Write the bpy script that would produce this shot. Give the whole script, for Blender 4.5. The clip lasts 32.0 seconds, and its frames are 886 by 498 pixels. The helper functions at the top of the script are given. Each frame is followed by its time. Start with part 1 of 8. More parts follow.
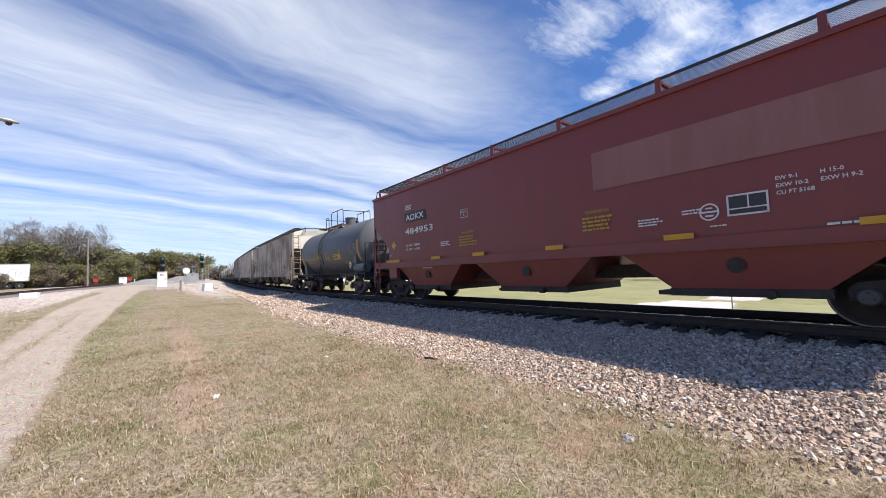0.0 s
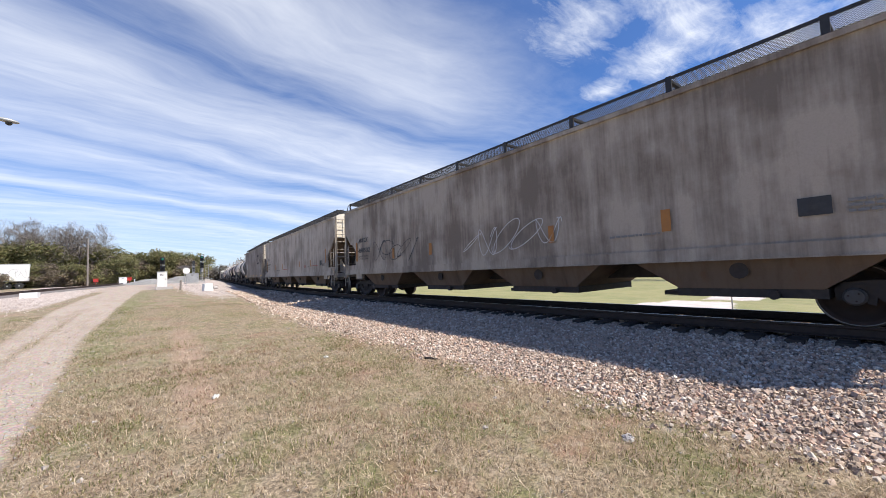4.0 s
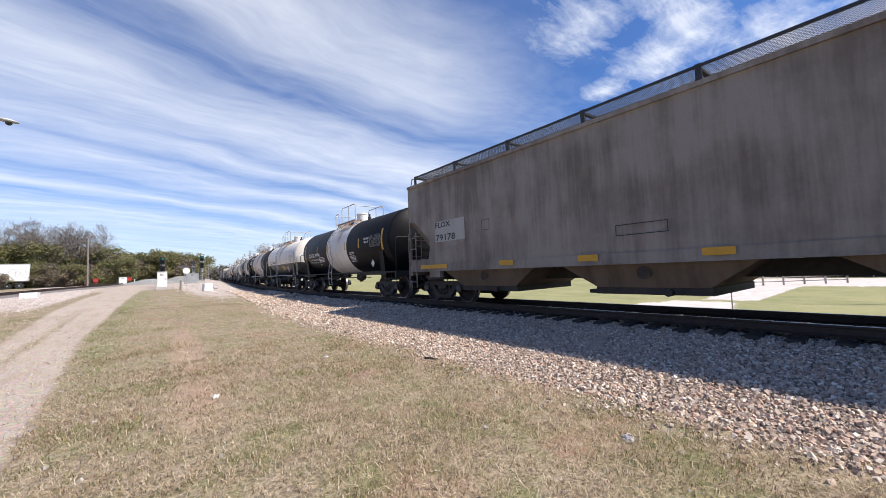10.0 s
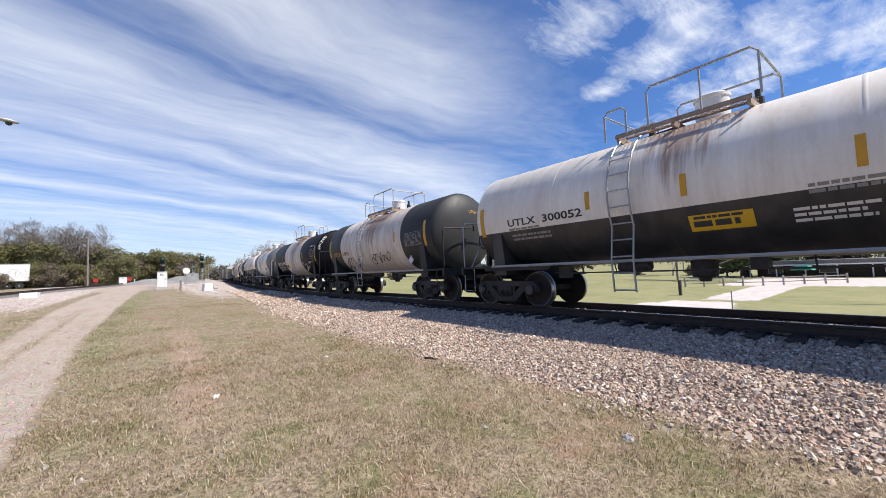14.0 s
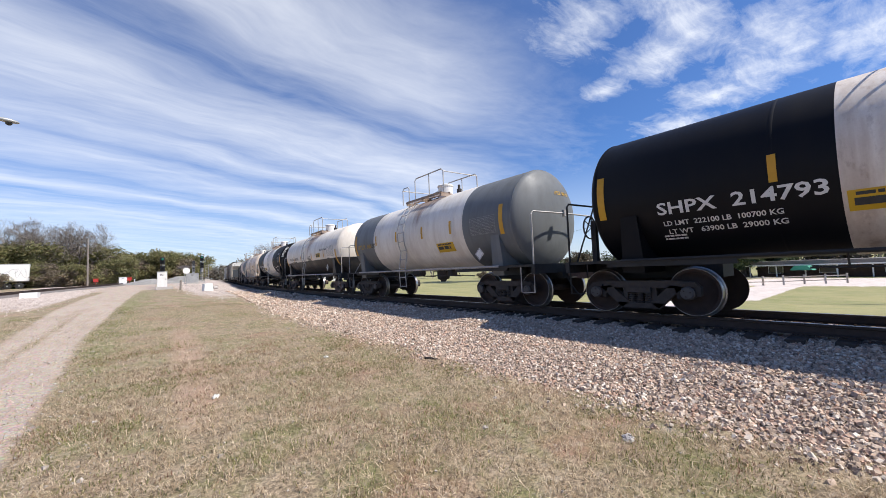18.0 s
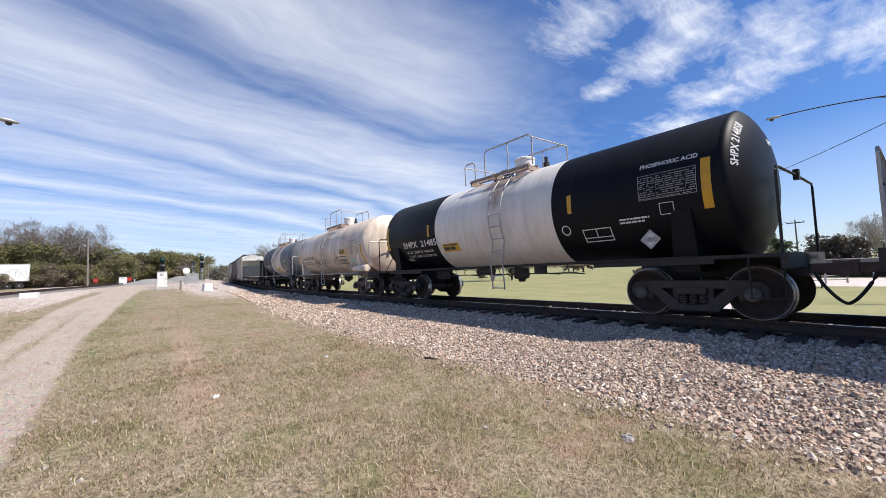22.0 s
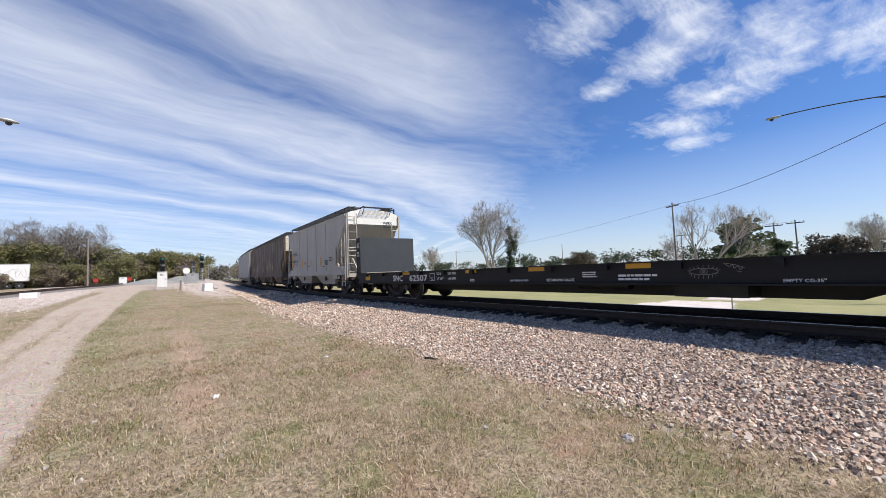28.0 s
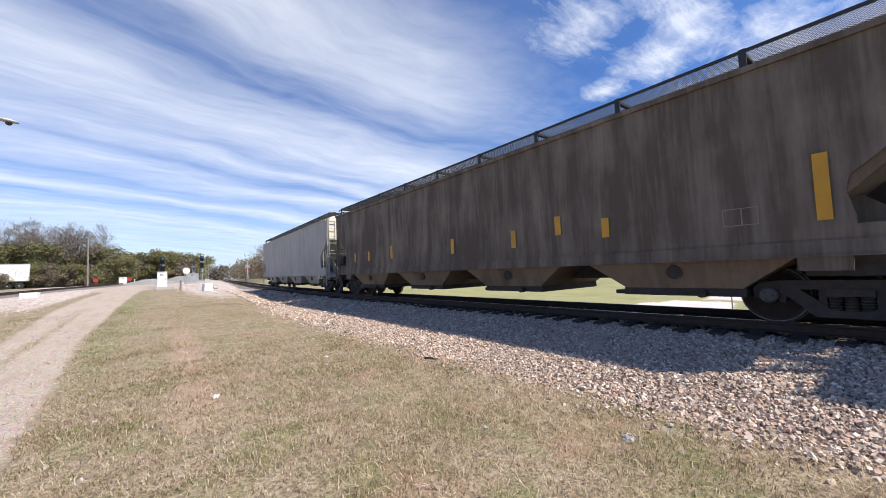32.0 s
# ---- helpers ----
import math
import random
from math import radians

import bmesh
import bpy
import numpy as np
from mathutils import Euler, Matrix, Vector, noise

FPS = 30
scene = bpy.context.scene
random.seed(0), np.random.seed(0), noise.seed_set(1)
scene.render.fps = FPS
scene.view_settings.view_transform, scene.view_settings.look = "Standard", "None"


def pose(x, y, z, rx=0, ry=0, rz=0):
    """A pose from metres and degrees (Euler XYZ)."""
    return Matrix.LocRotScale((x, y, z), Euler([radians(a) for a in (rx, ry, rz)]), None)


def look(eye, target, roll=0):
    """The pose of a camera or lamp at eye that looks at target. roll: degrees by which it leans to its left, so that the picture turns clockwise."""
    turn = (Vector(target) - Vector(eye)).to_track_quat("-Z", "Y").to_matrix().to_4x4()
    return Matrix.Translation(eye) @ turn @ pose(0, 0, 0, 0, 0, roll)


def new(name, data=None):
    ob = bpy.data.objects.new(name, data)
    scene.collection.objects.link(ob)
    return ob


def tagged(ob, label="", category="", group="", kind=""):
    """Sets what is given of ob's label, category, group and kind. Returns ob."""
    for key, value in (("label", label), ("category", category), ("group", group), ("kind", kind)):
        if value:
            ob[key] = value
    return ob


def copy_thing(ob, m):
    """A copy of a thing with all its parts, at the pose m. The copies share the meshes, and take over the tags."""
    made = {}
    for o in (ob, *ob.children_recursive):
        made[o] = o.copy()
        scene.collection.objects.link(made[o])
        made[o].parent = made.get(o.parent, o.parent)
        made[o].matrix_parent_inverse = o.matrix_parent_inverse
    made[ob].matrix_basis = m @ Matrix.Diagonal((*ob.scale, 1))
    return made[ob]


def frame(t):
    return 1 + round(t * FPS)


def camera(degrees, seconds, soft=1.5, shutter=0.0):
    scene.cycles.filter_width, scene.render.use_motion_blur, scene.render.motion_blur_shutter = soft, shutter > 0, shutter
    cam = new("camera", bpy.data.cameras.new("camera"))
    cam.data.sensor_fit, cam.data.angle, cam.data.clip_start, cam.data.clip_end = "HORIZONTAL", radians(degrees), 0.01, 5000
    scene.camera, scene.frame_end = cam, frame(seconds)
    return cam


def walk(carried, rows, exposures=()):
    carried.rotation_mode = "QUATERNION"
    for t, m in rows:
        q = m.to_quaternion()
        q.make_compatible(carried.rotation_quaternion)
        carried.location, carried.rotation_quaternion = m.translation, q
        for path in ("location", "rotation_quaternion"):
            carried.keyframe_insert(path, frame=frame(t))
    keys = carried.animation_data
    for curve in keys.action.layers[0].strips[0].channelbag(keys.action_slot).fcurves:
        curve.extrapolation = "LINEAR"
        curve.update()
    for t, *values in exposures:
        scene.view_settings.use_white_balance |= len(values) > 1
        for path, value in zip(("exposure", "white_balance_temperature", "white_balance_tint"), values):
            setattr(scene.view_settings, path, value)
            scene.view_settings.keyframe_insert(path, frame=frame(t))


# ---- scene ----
# The camera stands still beside the line, a little above the rails.
EYE = Vector((0.0, 0.0, 1.564))
AIM = Vector((-0.78457, 0.61752, 0.05593))
cam = camera(99.13, 32.0, soft=0.75)
walk(cam, [(0.0, look(EYE, EYE + AIM, -2.356)), (32.0, look(EYE, EYE + AIM, -2.356))],
     [(0.0, 0.46), (3.0, 0.42), (9.0, 0.43), (12.0, 0.36), (24.0, 0.33), (28.0, 0.27), (30.0, 0.31), (31.0, 0.42), (32.0, 0.46)])

# ---- light ----
SUN_WAY = Vector((0.64, 0.45, 1.0)).normalized()
sun = new("sun", bpy.data.lights.new("sun", "SUN"))
sun.data.energy, sun.data.angle, sun.data.color = 5.0, radians(0.55), (1.0, 0.935, 0.845)
sun.rotation_mode = "QUATERNION"
sun.rotation_quaternion = SUN_WAY.to_track_quat("Z", "Y")

world = bpy.data.worlds.new("sky")
scene.world = world
world.use_nodes = True


class Nodes:
    """Short hand for node trees."""

    def __init__(self, tree, fresh=True):
        self.t = tree
        if fresh:
            self.t.nodes.clear()

    def add(self, kind, **props):
        n = self.t.nodes.new(kind)
        ins = props.pop("ins", {})
        for k, v in props.items():
            setattr(n, k, v)
        for k, v in ins.items():
            if isinstance(v, bpy.types.NodeSocket):
                self.t.links.new(v, n.inputs[k])
            else:
                n.inputs[k].default_value = v
        return n

    def math(self, op, a, b=0.0, c=None):
        ins = {0: a, 1: b}
        if c is not None:
            ins[2] = c
        return self.add("ShaderNodeMath", operation=op, ins=ins).outputs[0]

    def noise(self, vec, scale, detail=4.0, rough=0.55, w=0.0, distort=0.0):
        n = self.add("ShaderNodeTexNoise", noise_dimensions="4D", ins={"Vector": vec, "W": w, "Scale": scale, "Detail": detail, "Roughness": rough, "Distortion": distort})
        return n.outputs["Fac"]

    def scaled(self, vec, s, turn=(0, 0, 0), shift=(0, 0, 0)):
        return self.add("ShaderNodeMapping", ins={"Vector": vec, "Location": shift, "Rotation": turn, "Scale": s}).outputs[0]

    def ramp(self, fac, *stops):
        n = self.add("ShaderNodeValToRGB", ins={"Fac": fac})
        e = n.color_ramp.elements
        while len(e) < len(stops):
            e.new(0.5)
        for el, (p, c) in zip(e, stops):
            el.position = p
            el.color = (c, c, c, 1) if isinstance(c, (int, float)) else (*c, 1)
        return n.outputs["Color"]

    def mix(self, fac, a, b, kind="MIX"):
        n = self.add("ShaderNodeMix", data_type="RGBA", blend_type=kind, clamp_factor=True)
        for key, v in ((0, fac), (6, a), (7, b)):
            if isinstance(v, bpy.types.NodeSocket):
                self.t.links.new(v, n.inputs[key])
            elif isinstance(v, (int, float)):
                n.inputs[key].default_value = v
            else:
                n.inputs[key].default_value = (*v, 1)
        return n.outputs[2]


def make_sky():
    n = Nodes(world.node_tree)
    sky = n.add("ShaderNodeTexSky", sky_type="NISHITA", sun_disc=False, sun_elevation=math.asin(SUN_WAY.z), sun_rotation=math.atan2(SUN_WAY.x, SUN_WAY.y), altitude=100.0, air_density=1.0, dust_density=0.6, ozone_density=2.2)
    way = n.add("ShaderNodeTexCoord").outputs["Generated"]
    sep = n.add("ShaderNodeSeparateXYZ", ins={0: way})
    x, y, z = sep.outputs
    up = n.math("MAXIMUM", n.math("ADD", z, 0.03), 0.03)
    flat = n.add("ShaderNodeCombineXYZ", ins={"X": n.math("DIVIDE", x, up), "Y": n.math("DIVIDE", y, up), "Z": 0.0}).outputs[0]
    warp = n.add("ShaderNodeTexNoise", ins={"Vector": flat, "Scale": 0.55, "Detail": 3.0}).outputs["Color"]
    bent = n.add("ShaderNodeVectorMath", operation="MULTIPLY_ADD", ins={0: n.add("ShaderNodeVectorMath", operation="SUBTRACT", ins={0: warp, 1: (0.5, 0.5, 0.5)}).outputs[0], 1: (1.1, 0.9, 0.0), 2: flat}).outputs[0]
    bs = n.add("ShaderNodeSeparateXYZ", ins={0: bent})
    # long cirrus bands that run across the line of the track and fan out with distance
    fan = n.math("SUBTRACT", n.math("MULTIPLY", bs.outputs["X"], -0.10), 0.02)
    across = n.math("ADD", bs.outputs["X"], n.math("MULTIPLY", bs.outputs["Y"], fan))
    rank = n.math("MULTIPLY", n.math("ADD", across, 8.0), 0.1)
    bands = n.ramp(rank, (0.0, 0.55), (0.20, 0.60), (0.295, 0.36), (0.335, 0.64), (0.385, 0.36), (0.43, 0.66), (0.466, 0.38), (0.495, 0.62), (0.52, 0.46), (0.552, 0.66), (0.595, 0.62), (0.610, 0.48), (0.624, 0.29), (0.640, 0.34), (0.656, 0.54), (0.678, 0.58), (0.70, 0.42), (0.73, 0.26), (1.0, 0.22))
    q = n.add("ShaderNodeCombineXYZ", ins={"X": across, "Y": n.math("MULTIPLY", bs.outputs["Y"], 0.20), "Z": 0.0}).outputs[0]
    streak = n.noise(q, 2.6, 6.0, 0.60, w=7.4)
    thread = n.noise(n.scaled(bent, (2.2, 0.55, 1), turn=(0, 0, 0.42)), 2.6, 7.0, 0.66, w=3.1, distort=0.4)
    fine = n.noise(n.scaled(bent, (1.0, 0.55, 1)), 6.5, 6.0, 0.62, w=1.7)
    d = n.math("ADD", n.math("MULTIPLY", bands, 0.58), n.math("ADD", n.math("MULTIPLY", streak, 0.30), n.math("ADD", n.math("MULTIPLY", fine, 0.10), n.math("MULTIPLY", thread, 0.18))))
    cloud = n.ramp(d, (0.44, 0.0), (0.60, 0.42), (0.80, 1.0))
    # the bands give out towards the north, where small broken clouds float
    level = n.math("SQRT", n.math("ADD", n.math("MULTIPLY", x, x), n.math("MULTIPLY", y, y)))
    fade = n.ramp(n.math("DIVIDE", n.math("SUBTRACT", n.math("MULTIPLY", y, 0.8), n.math("MULTIPLY", n.math("SUBTRACT", 0.0, x), 0.6)), n.math("MULTIPLY", level, n.math("ADD", 0.45, n.math("MULTIPLY", fine, 1.1)))), (0.0, 1.0), (0.42, 0.0))
    cloud = n.math("MULTIPLY", n.math("ADD", n.math("MULTIPLY", cloud, 0.90), 0.08), n.math("MULTIPLY", fade, n.ramp(n.math("ADD", n.math("MULTIPLY", n.math("DIVIDE", y, level), 0.5), 0.5), (0.14, 0.15), (0.36, 1.0))))
    torn = n.math("ADD", n.math("MULTIPLY", n.noise(n.scaled(flat, (1.0, 0.42, 1), turn=(0, 0, 0.55)), 7.5, 9.0, 0.70, w=5.3, distort=0.5), 1.35), n.math("MULTIPLY", n.noise(n.scaled(flat, (0.6, 1.0, 1), turn=(0, 0, -0.3)), 3.4, 4.0, 0.6, w=9.1), 0.75))
    puffs = 0.0
    for cx, cy, rx, ry in ((-0.50, 1.62, 0.11, 0.26), (-0.80, 1.38, 0.17, 0.20), (-0.70, 1.84, 0.13, 0.20), (-0.33, 2.12, 0.16, 0.34), (-0.42, 2.42, 0.20, 0.24), (-0.66, 2.50, 0.22, 0.20), (-0.95, 2.82, 0.20, 0.30), (-1.02, 3.28, 0.18, 0.26), (-0.08, 2.40, 0.13, 0.34), (-1.0, 1.95, 0.10, 0.10)):
        off = n.add("ShaderNodeVectorMath", operation="SUBTRACT", ins={0: flat, 1: (cx, cy, 0)}).outputs[0]
        far = n.add("ShaderNodeVectorMath", operation="LENGTH", ins={0: n.scaled(off, (1 / rx, 1 / ry, 1))}).outputs["Value"]
        near = n.ramp(n.math("MULTIPLY", far, 0.5), (0.0, 1.0), (0.35, 0.72), (1.0, 0.0))
        puffs = n.math("MAXIMUM", puffs, near)
    cloud = n.math("MAXIMUM", cloud, n.ramp(n.math("MULTIPLY", n.math("ADD", n.math("MULTIPLY", puffs, 0.70), torn), 0.5), (0.65, 0.0), (0.78, 0.32), (0.96, 0.92)))
    low = n.ramp(z, (0.0, 0.60), (0.09, 0.34), (0.26, 0.0))
    cover = n.math("MAXIMUM", cloud, low)
    blue = n.mix(1.0, sky.outputs[0], (0.535, 0.785, 1.19), "MULTIPLY")
    col = n.mix(n.math("MULTIPLY", cover, 0.84), blue, (9.2, 9.45, 9.9))
    back = n.add("ShaderNodeBackground", ins={"Color": col, "Strength": 0.094})
    n.add("ShaderNodeOutputWorld", ins={"Surface": back.outputs[0]})


make_sky()


# ---- materials ----
def material(name):
    m = bpy.data.materials.new(name)
    m.use_nodes = True
    n = Nodes(m.node_tree)
    bsdf = n.add("ShaderNodeBsdfPrincipled")
    n.add("ShaderNodeOutputMaterial", ins={"Surface": bsdf.outputs[0]})
    return m, n, bsdf


def link(n, out, socket):
    n.t.links.new(out, socket)


def bump(n, bsdf, height, strength, dist=0.01):
    b = n.add("ShaderNodeBump", ins={"Strength": strength, "Distance": dist, "Height": height})
    link(n, b.outputs[0], bsdf.inputs["Normal"])


def paint(name, col, grime, amount, seed, rough=0.45, streaks=1.0, rust=0.0, blotch=0.5, spec=0.5, spill=None):
    """Weathered vehicle paint: run-down streaks, blotches and some rust."""
    m, n, b = material(name)
    v = n.add("ShaderNodeTexCoord").outputs["Object"]
    run = n.noise(n.scaled(v, (2.1, 1.2, 0.30)), 1.5, 5.0, 0.6, w=seed)
    run2 = n.noise(n.scaled(v, (14.0, 6.0, 0.45)), 1.2, 3.0, 0.6, w=seed + 4)
    blot = n.noise(v, 0.62, 5.0, 0.62, w=seed + 9)
    grain = n.noise(v, 38.0, 3.0, 0.6, w=seed + 2)
    s = n.math("ADD", n.math("MULTIPLY", run, 0.76 * streaks), n.math("MULTIPLY", run2, 0.24 * streaks))
    s = n.math("ADD", s, n.math("MULTIPLY", n.math("SUBTRACT", blot, 0.5), blotch))
    fac = n.math("MULTIPLY", n.ramp(s, (0.36, 0.0), (0.62, 1.0)), amount)
    c = n.mix(fac, col, grime)
    c = n.mix(n.math("MULTIPLY", n.math("SUBTRACT", grain, 0.42), 0.35), c, tuple(x * 0.6 for x in grime))
    if rust:
        spots = n.noise(n.scaled(v, (2.4, 2.4, 0.9)), 2.2, 6.0, 0.68, w=seed + 21)
        c = n.mix(n.math("MULTIPLY", n.ramp(spots, (0.56, 0.0), (0.66, 1.0)), rust), c, (0.17, 0.075, 0.035))
    if spill:
        # product spilt at the manway and run down the shell
        s3 = n.add("ShaderNodeSeparateXYZ", ins={0: v})
        near = n.math("MULTIPLY", n.math("ABSOLUTE", n.math("SUBTRACT", s3.outputs["X"], spill[0])), 1 / spill[1])
        drip = n.noise(n.scaled(v, (7.0, 1.0, 0.35)), 1.0, 5.0, 0.65, w=seed + 40)
        k = n.math("SUBTRACT", n.math("MULTIPLY", drip, 2.2), n.math("ADD", near, n.math("MULTIPLY", n.math("SUBTRACT", 3.8, s3.outputs["Z"]), spill[2])))
        c = n.mix(n.ramp(k, (0.10, 0.0), (0.55, 0.75)), c, (0.27, 0.145, 0.085))
    link(n, c, b.inputs["Base Color"])
    link(n, n.math("ADD", n.math("MULTIPLY", fac, 0.3), rough), b.inputs["Roughness"])
    b.inputs["Specular IOR Level"].default_value = spec
    dent = n.noise(n.scaled(v, (0.9, 1, 0.7)), 1.1, 2.0, 0.5, w=seed + 30)
    bump(n, b, n.math("ADD", n.math("MULTIPLY", dent, 1.0), n.math("MULTIPLY", grain, 0.04)), 0.25, 0.02)
    return m


def plain(name, col, col2, rough=0.6, scale=8.0, metal=0.0, bumpy=0.15, dist=0.01, seed=0.0, detail=5.0):
    m, n, b = material(name)
    v = n.add("ShaderNodeTexCoord").outputs["Object"]
    a = n.noise(v, scale, detail, 0.6, w=seed)
    a2 = n.noise(v, scale * 0.13, 3.0, 0.55, w=seed + 5)
    f = n.math("ADD", n.math("MULTIPLY", a, 0.6), n.math("MULTIPLY", a2, 0.4))
    link(n, n.mix(n.ramp(f, (0.34, 0.0), (0.66, 1.0)), col, col2), b.inputs["Base Color"])
    b.inputs["Roughness"].default_value, b.inputs["Metallic"].default_value = rough, metal
    bump(n, b, a, bumpy, dist)
    return m


def random_tone(name, stops, rough=0.9, grain=30.0, island=True, trans=0.0):
    """Colour chosen per piece: from joined islands or from single objects."""
    m, n, b = material(name)
    v = n.add("ShaderNodeTexCoord").outputs["Object"]
    r = n.add("ShaderNodeNewGeometry").outputs["Random Per Island"] if island else n.add("ShaderNodeObjectInfo").outputs["Random"]
    c = n.ramp(r, *stops)
    g = n.noise(v, grain, 4.0, 0.6)
    c = n.mix(n.math("MULTIPLY", n.ramp(g, (0.35, 0.0), (0.7, 1.0)), 0.45), c, tuple(0.45 * x for x in stops[0][1]))
    link(n, c, b.inputs["Base Color"])
    b.inputs["Roughness"].default_value = rough
    if trans:
        # thin blades and leaves let part of the sun through
        t = n.add("ShaderNodeBsdfTranslucent", ins={"Color": c})
        mixed = n.add("ShaderNodeMixShader", ins={"Fac": trans, 1: b.outputs[0], 2: t.outputs[0]})
        out = next(q for q in n.t.nodes if q.type == "OUTPUT_MATERIAL")
        link(n, mixed.outputs[0], out.inputs["Surface"])
    bump(n, b, g, 0.3, 0.01)
    return m


STEEL_DARK = plain("dark_grimy_steel", (0.025, 0.021, 0.019), (0.058, 0.047, 0.041), 0.8, 9.0, bumpy=0.25)
STEEL_BLACK = plain("black_underframe", (0.010, 0.010, 0.010), (0.028, 0.026, 0.024), 0.7, 6.0)
STEEL_BROWN = plain("brown_oxide_steel", (0.085, 0.055, 0.044), (0.16, 0.105, 0.080), 0.8, 11.0, bumpy=0.3)
BEARING = plain("bearing_cap", (0.085, 0.08, 0.078), (0.055, 0.05, 0.046), 0.6, 14.0)
RIM_EDGE = plain("worn_rim_edge", (0.34, 0.32, 0.30), (0.24, 0.21, 0.19), 0.45, 16.0)
WHEEL_FACE = plain("wheel_face", (0.022, 0.015, 0.013), (0.048, 0.029, 0.023), 0.85, 7.0)
TREAD = plain("polished_tread", (0.45, 0.43, 0.41), (0.25, 0.23, 0.21), 0.32, 20.0, metal=0.9)
RAIL_SIDE = plain("rusty_rail", (0.034, 0.022, 0.017), (0.058, 0.037, 0.028), 0.8, 12.0, bumpy=0.3)
RAIL_TOP = plain("rail_running_top", (0.34, 0.32, 0.30), (0.22, 0.20, 0.18), 0.30, 14.0, metal=0.9)
TIE_WOOD = plain("creosote_tie", (0.024, 0.019, 0.016), (0.058, 0.046, 0.038), 0.9, 10.0, bumpy=0.5)
GALV = plain("galvanised", (0.42, 0.43, 0.43), (0.30, 0.30, 0.29), 0.5, 9.0, metal=0.35)
YELLOW = plain("yellow_reflector", (0.62, 0.33, 0.012), (0.50, 0.25, 0.012), 0.45, 6.0)
ORANGE = plain("faded_orange_reflector", (0.46, 0.19, 0.035), (0.34, 0.15, 0.05), 0.6, 6.0)
YELLOW_SIGN = plain("yellow_panel", (0.66, 0.42, 0.02), (0.55, 0.33, 0.02), 0.5, 5.0)
WHITE_MARK = plain("white_stencil", (0.72, 0.71, 0.69), (0.58, 0.57, 0.55), 0.6, 12.0)
BLACK_MARK = plain("black_stencil", (0.025, 0.025, 0.027), (0.05, 0.05, 0.05), 0.6, 12.0)
GOLD_MARK = plain("gold_stencil", (0.50, 0.30, 0.03), (0.36, 0.21, 0.03), 0.6, 12.0)
RED_MARK = plain("red_stencil", (0.42, 0.07, 0.05), (0.33, 0.09, 0.07), 0.6, 12.0)
DULL_MARK = plain("dull_white_stencil", (0.36, 0.355, 0.345), (0.26, 0.255, 0.25), 0.7, 12.0)
GREY_MARK = plain("faded_grey_stencil", (0.20, 0.19, 0.18), (0.27, 0.26, 0.24), 0.7, 12.0)
WHITE_PAINT = plain("white_paint", (0.80, 0.79, 0.76), (0.68, 0.66, 0.62), 0.55, 4.0)
CONCRETE = plain("concrete", (0.50, 0.46, 0.43), (0.38, 0.35, 0.33), 0.9, 7.0, bumpy=0.4)
ROD = plain("weathered_rod", (0.48, 0.46, 0.44), (0.32, 0.30, 0.28), 0.55, 10.0, metal=0.3)
SCREEN = plain("grating_steel", (0.030, 0.030, 0.032), (0.055, 0.053, 0.052), 0.6, 9.0, metal=0.2)
RUBBER = plain("rubber_hose", (0.012, 0.012, 0.012), (0.02, 0.02, 0.02), 0.7)


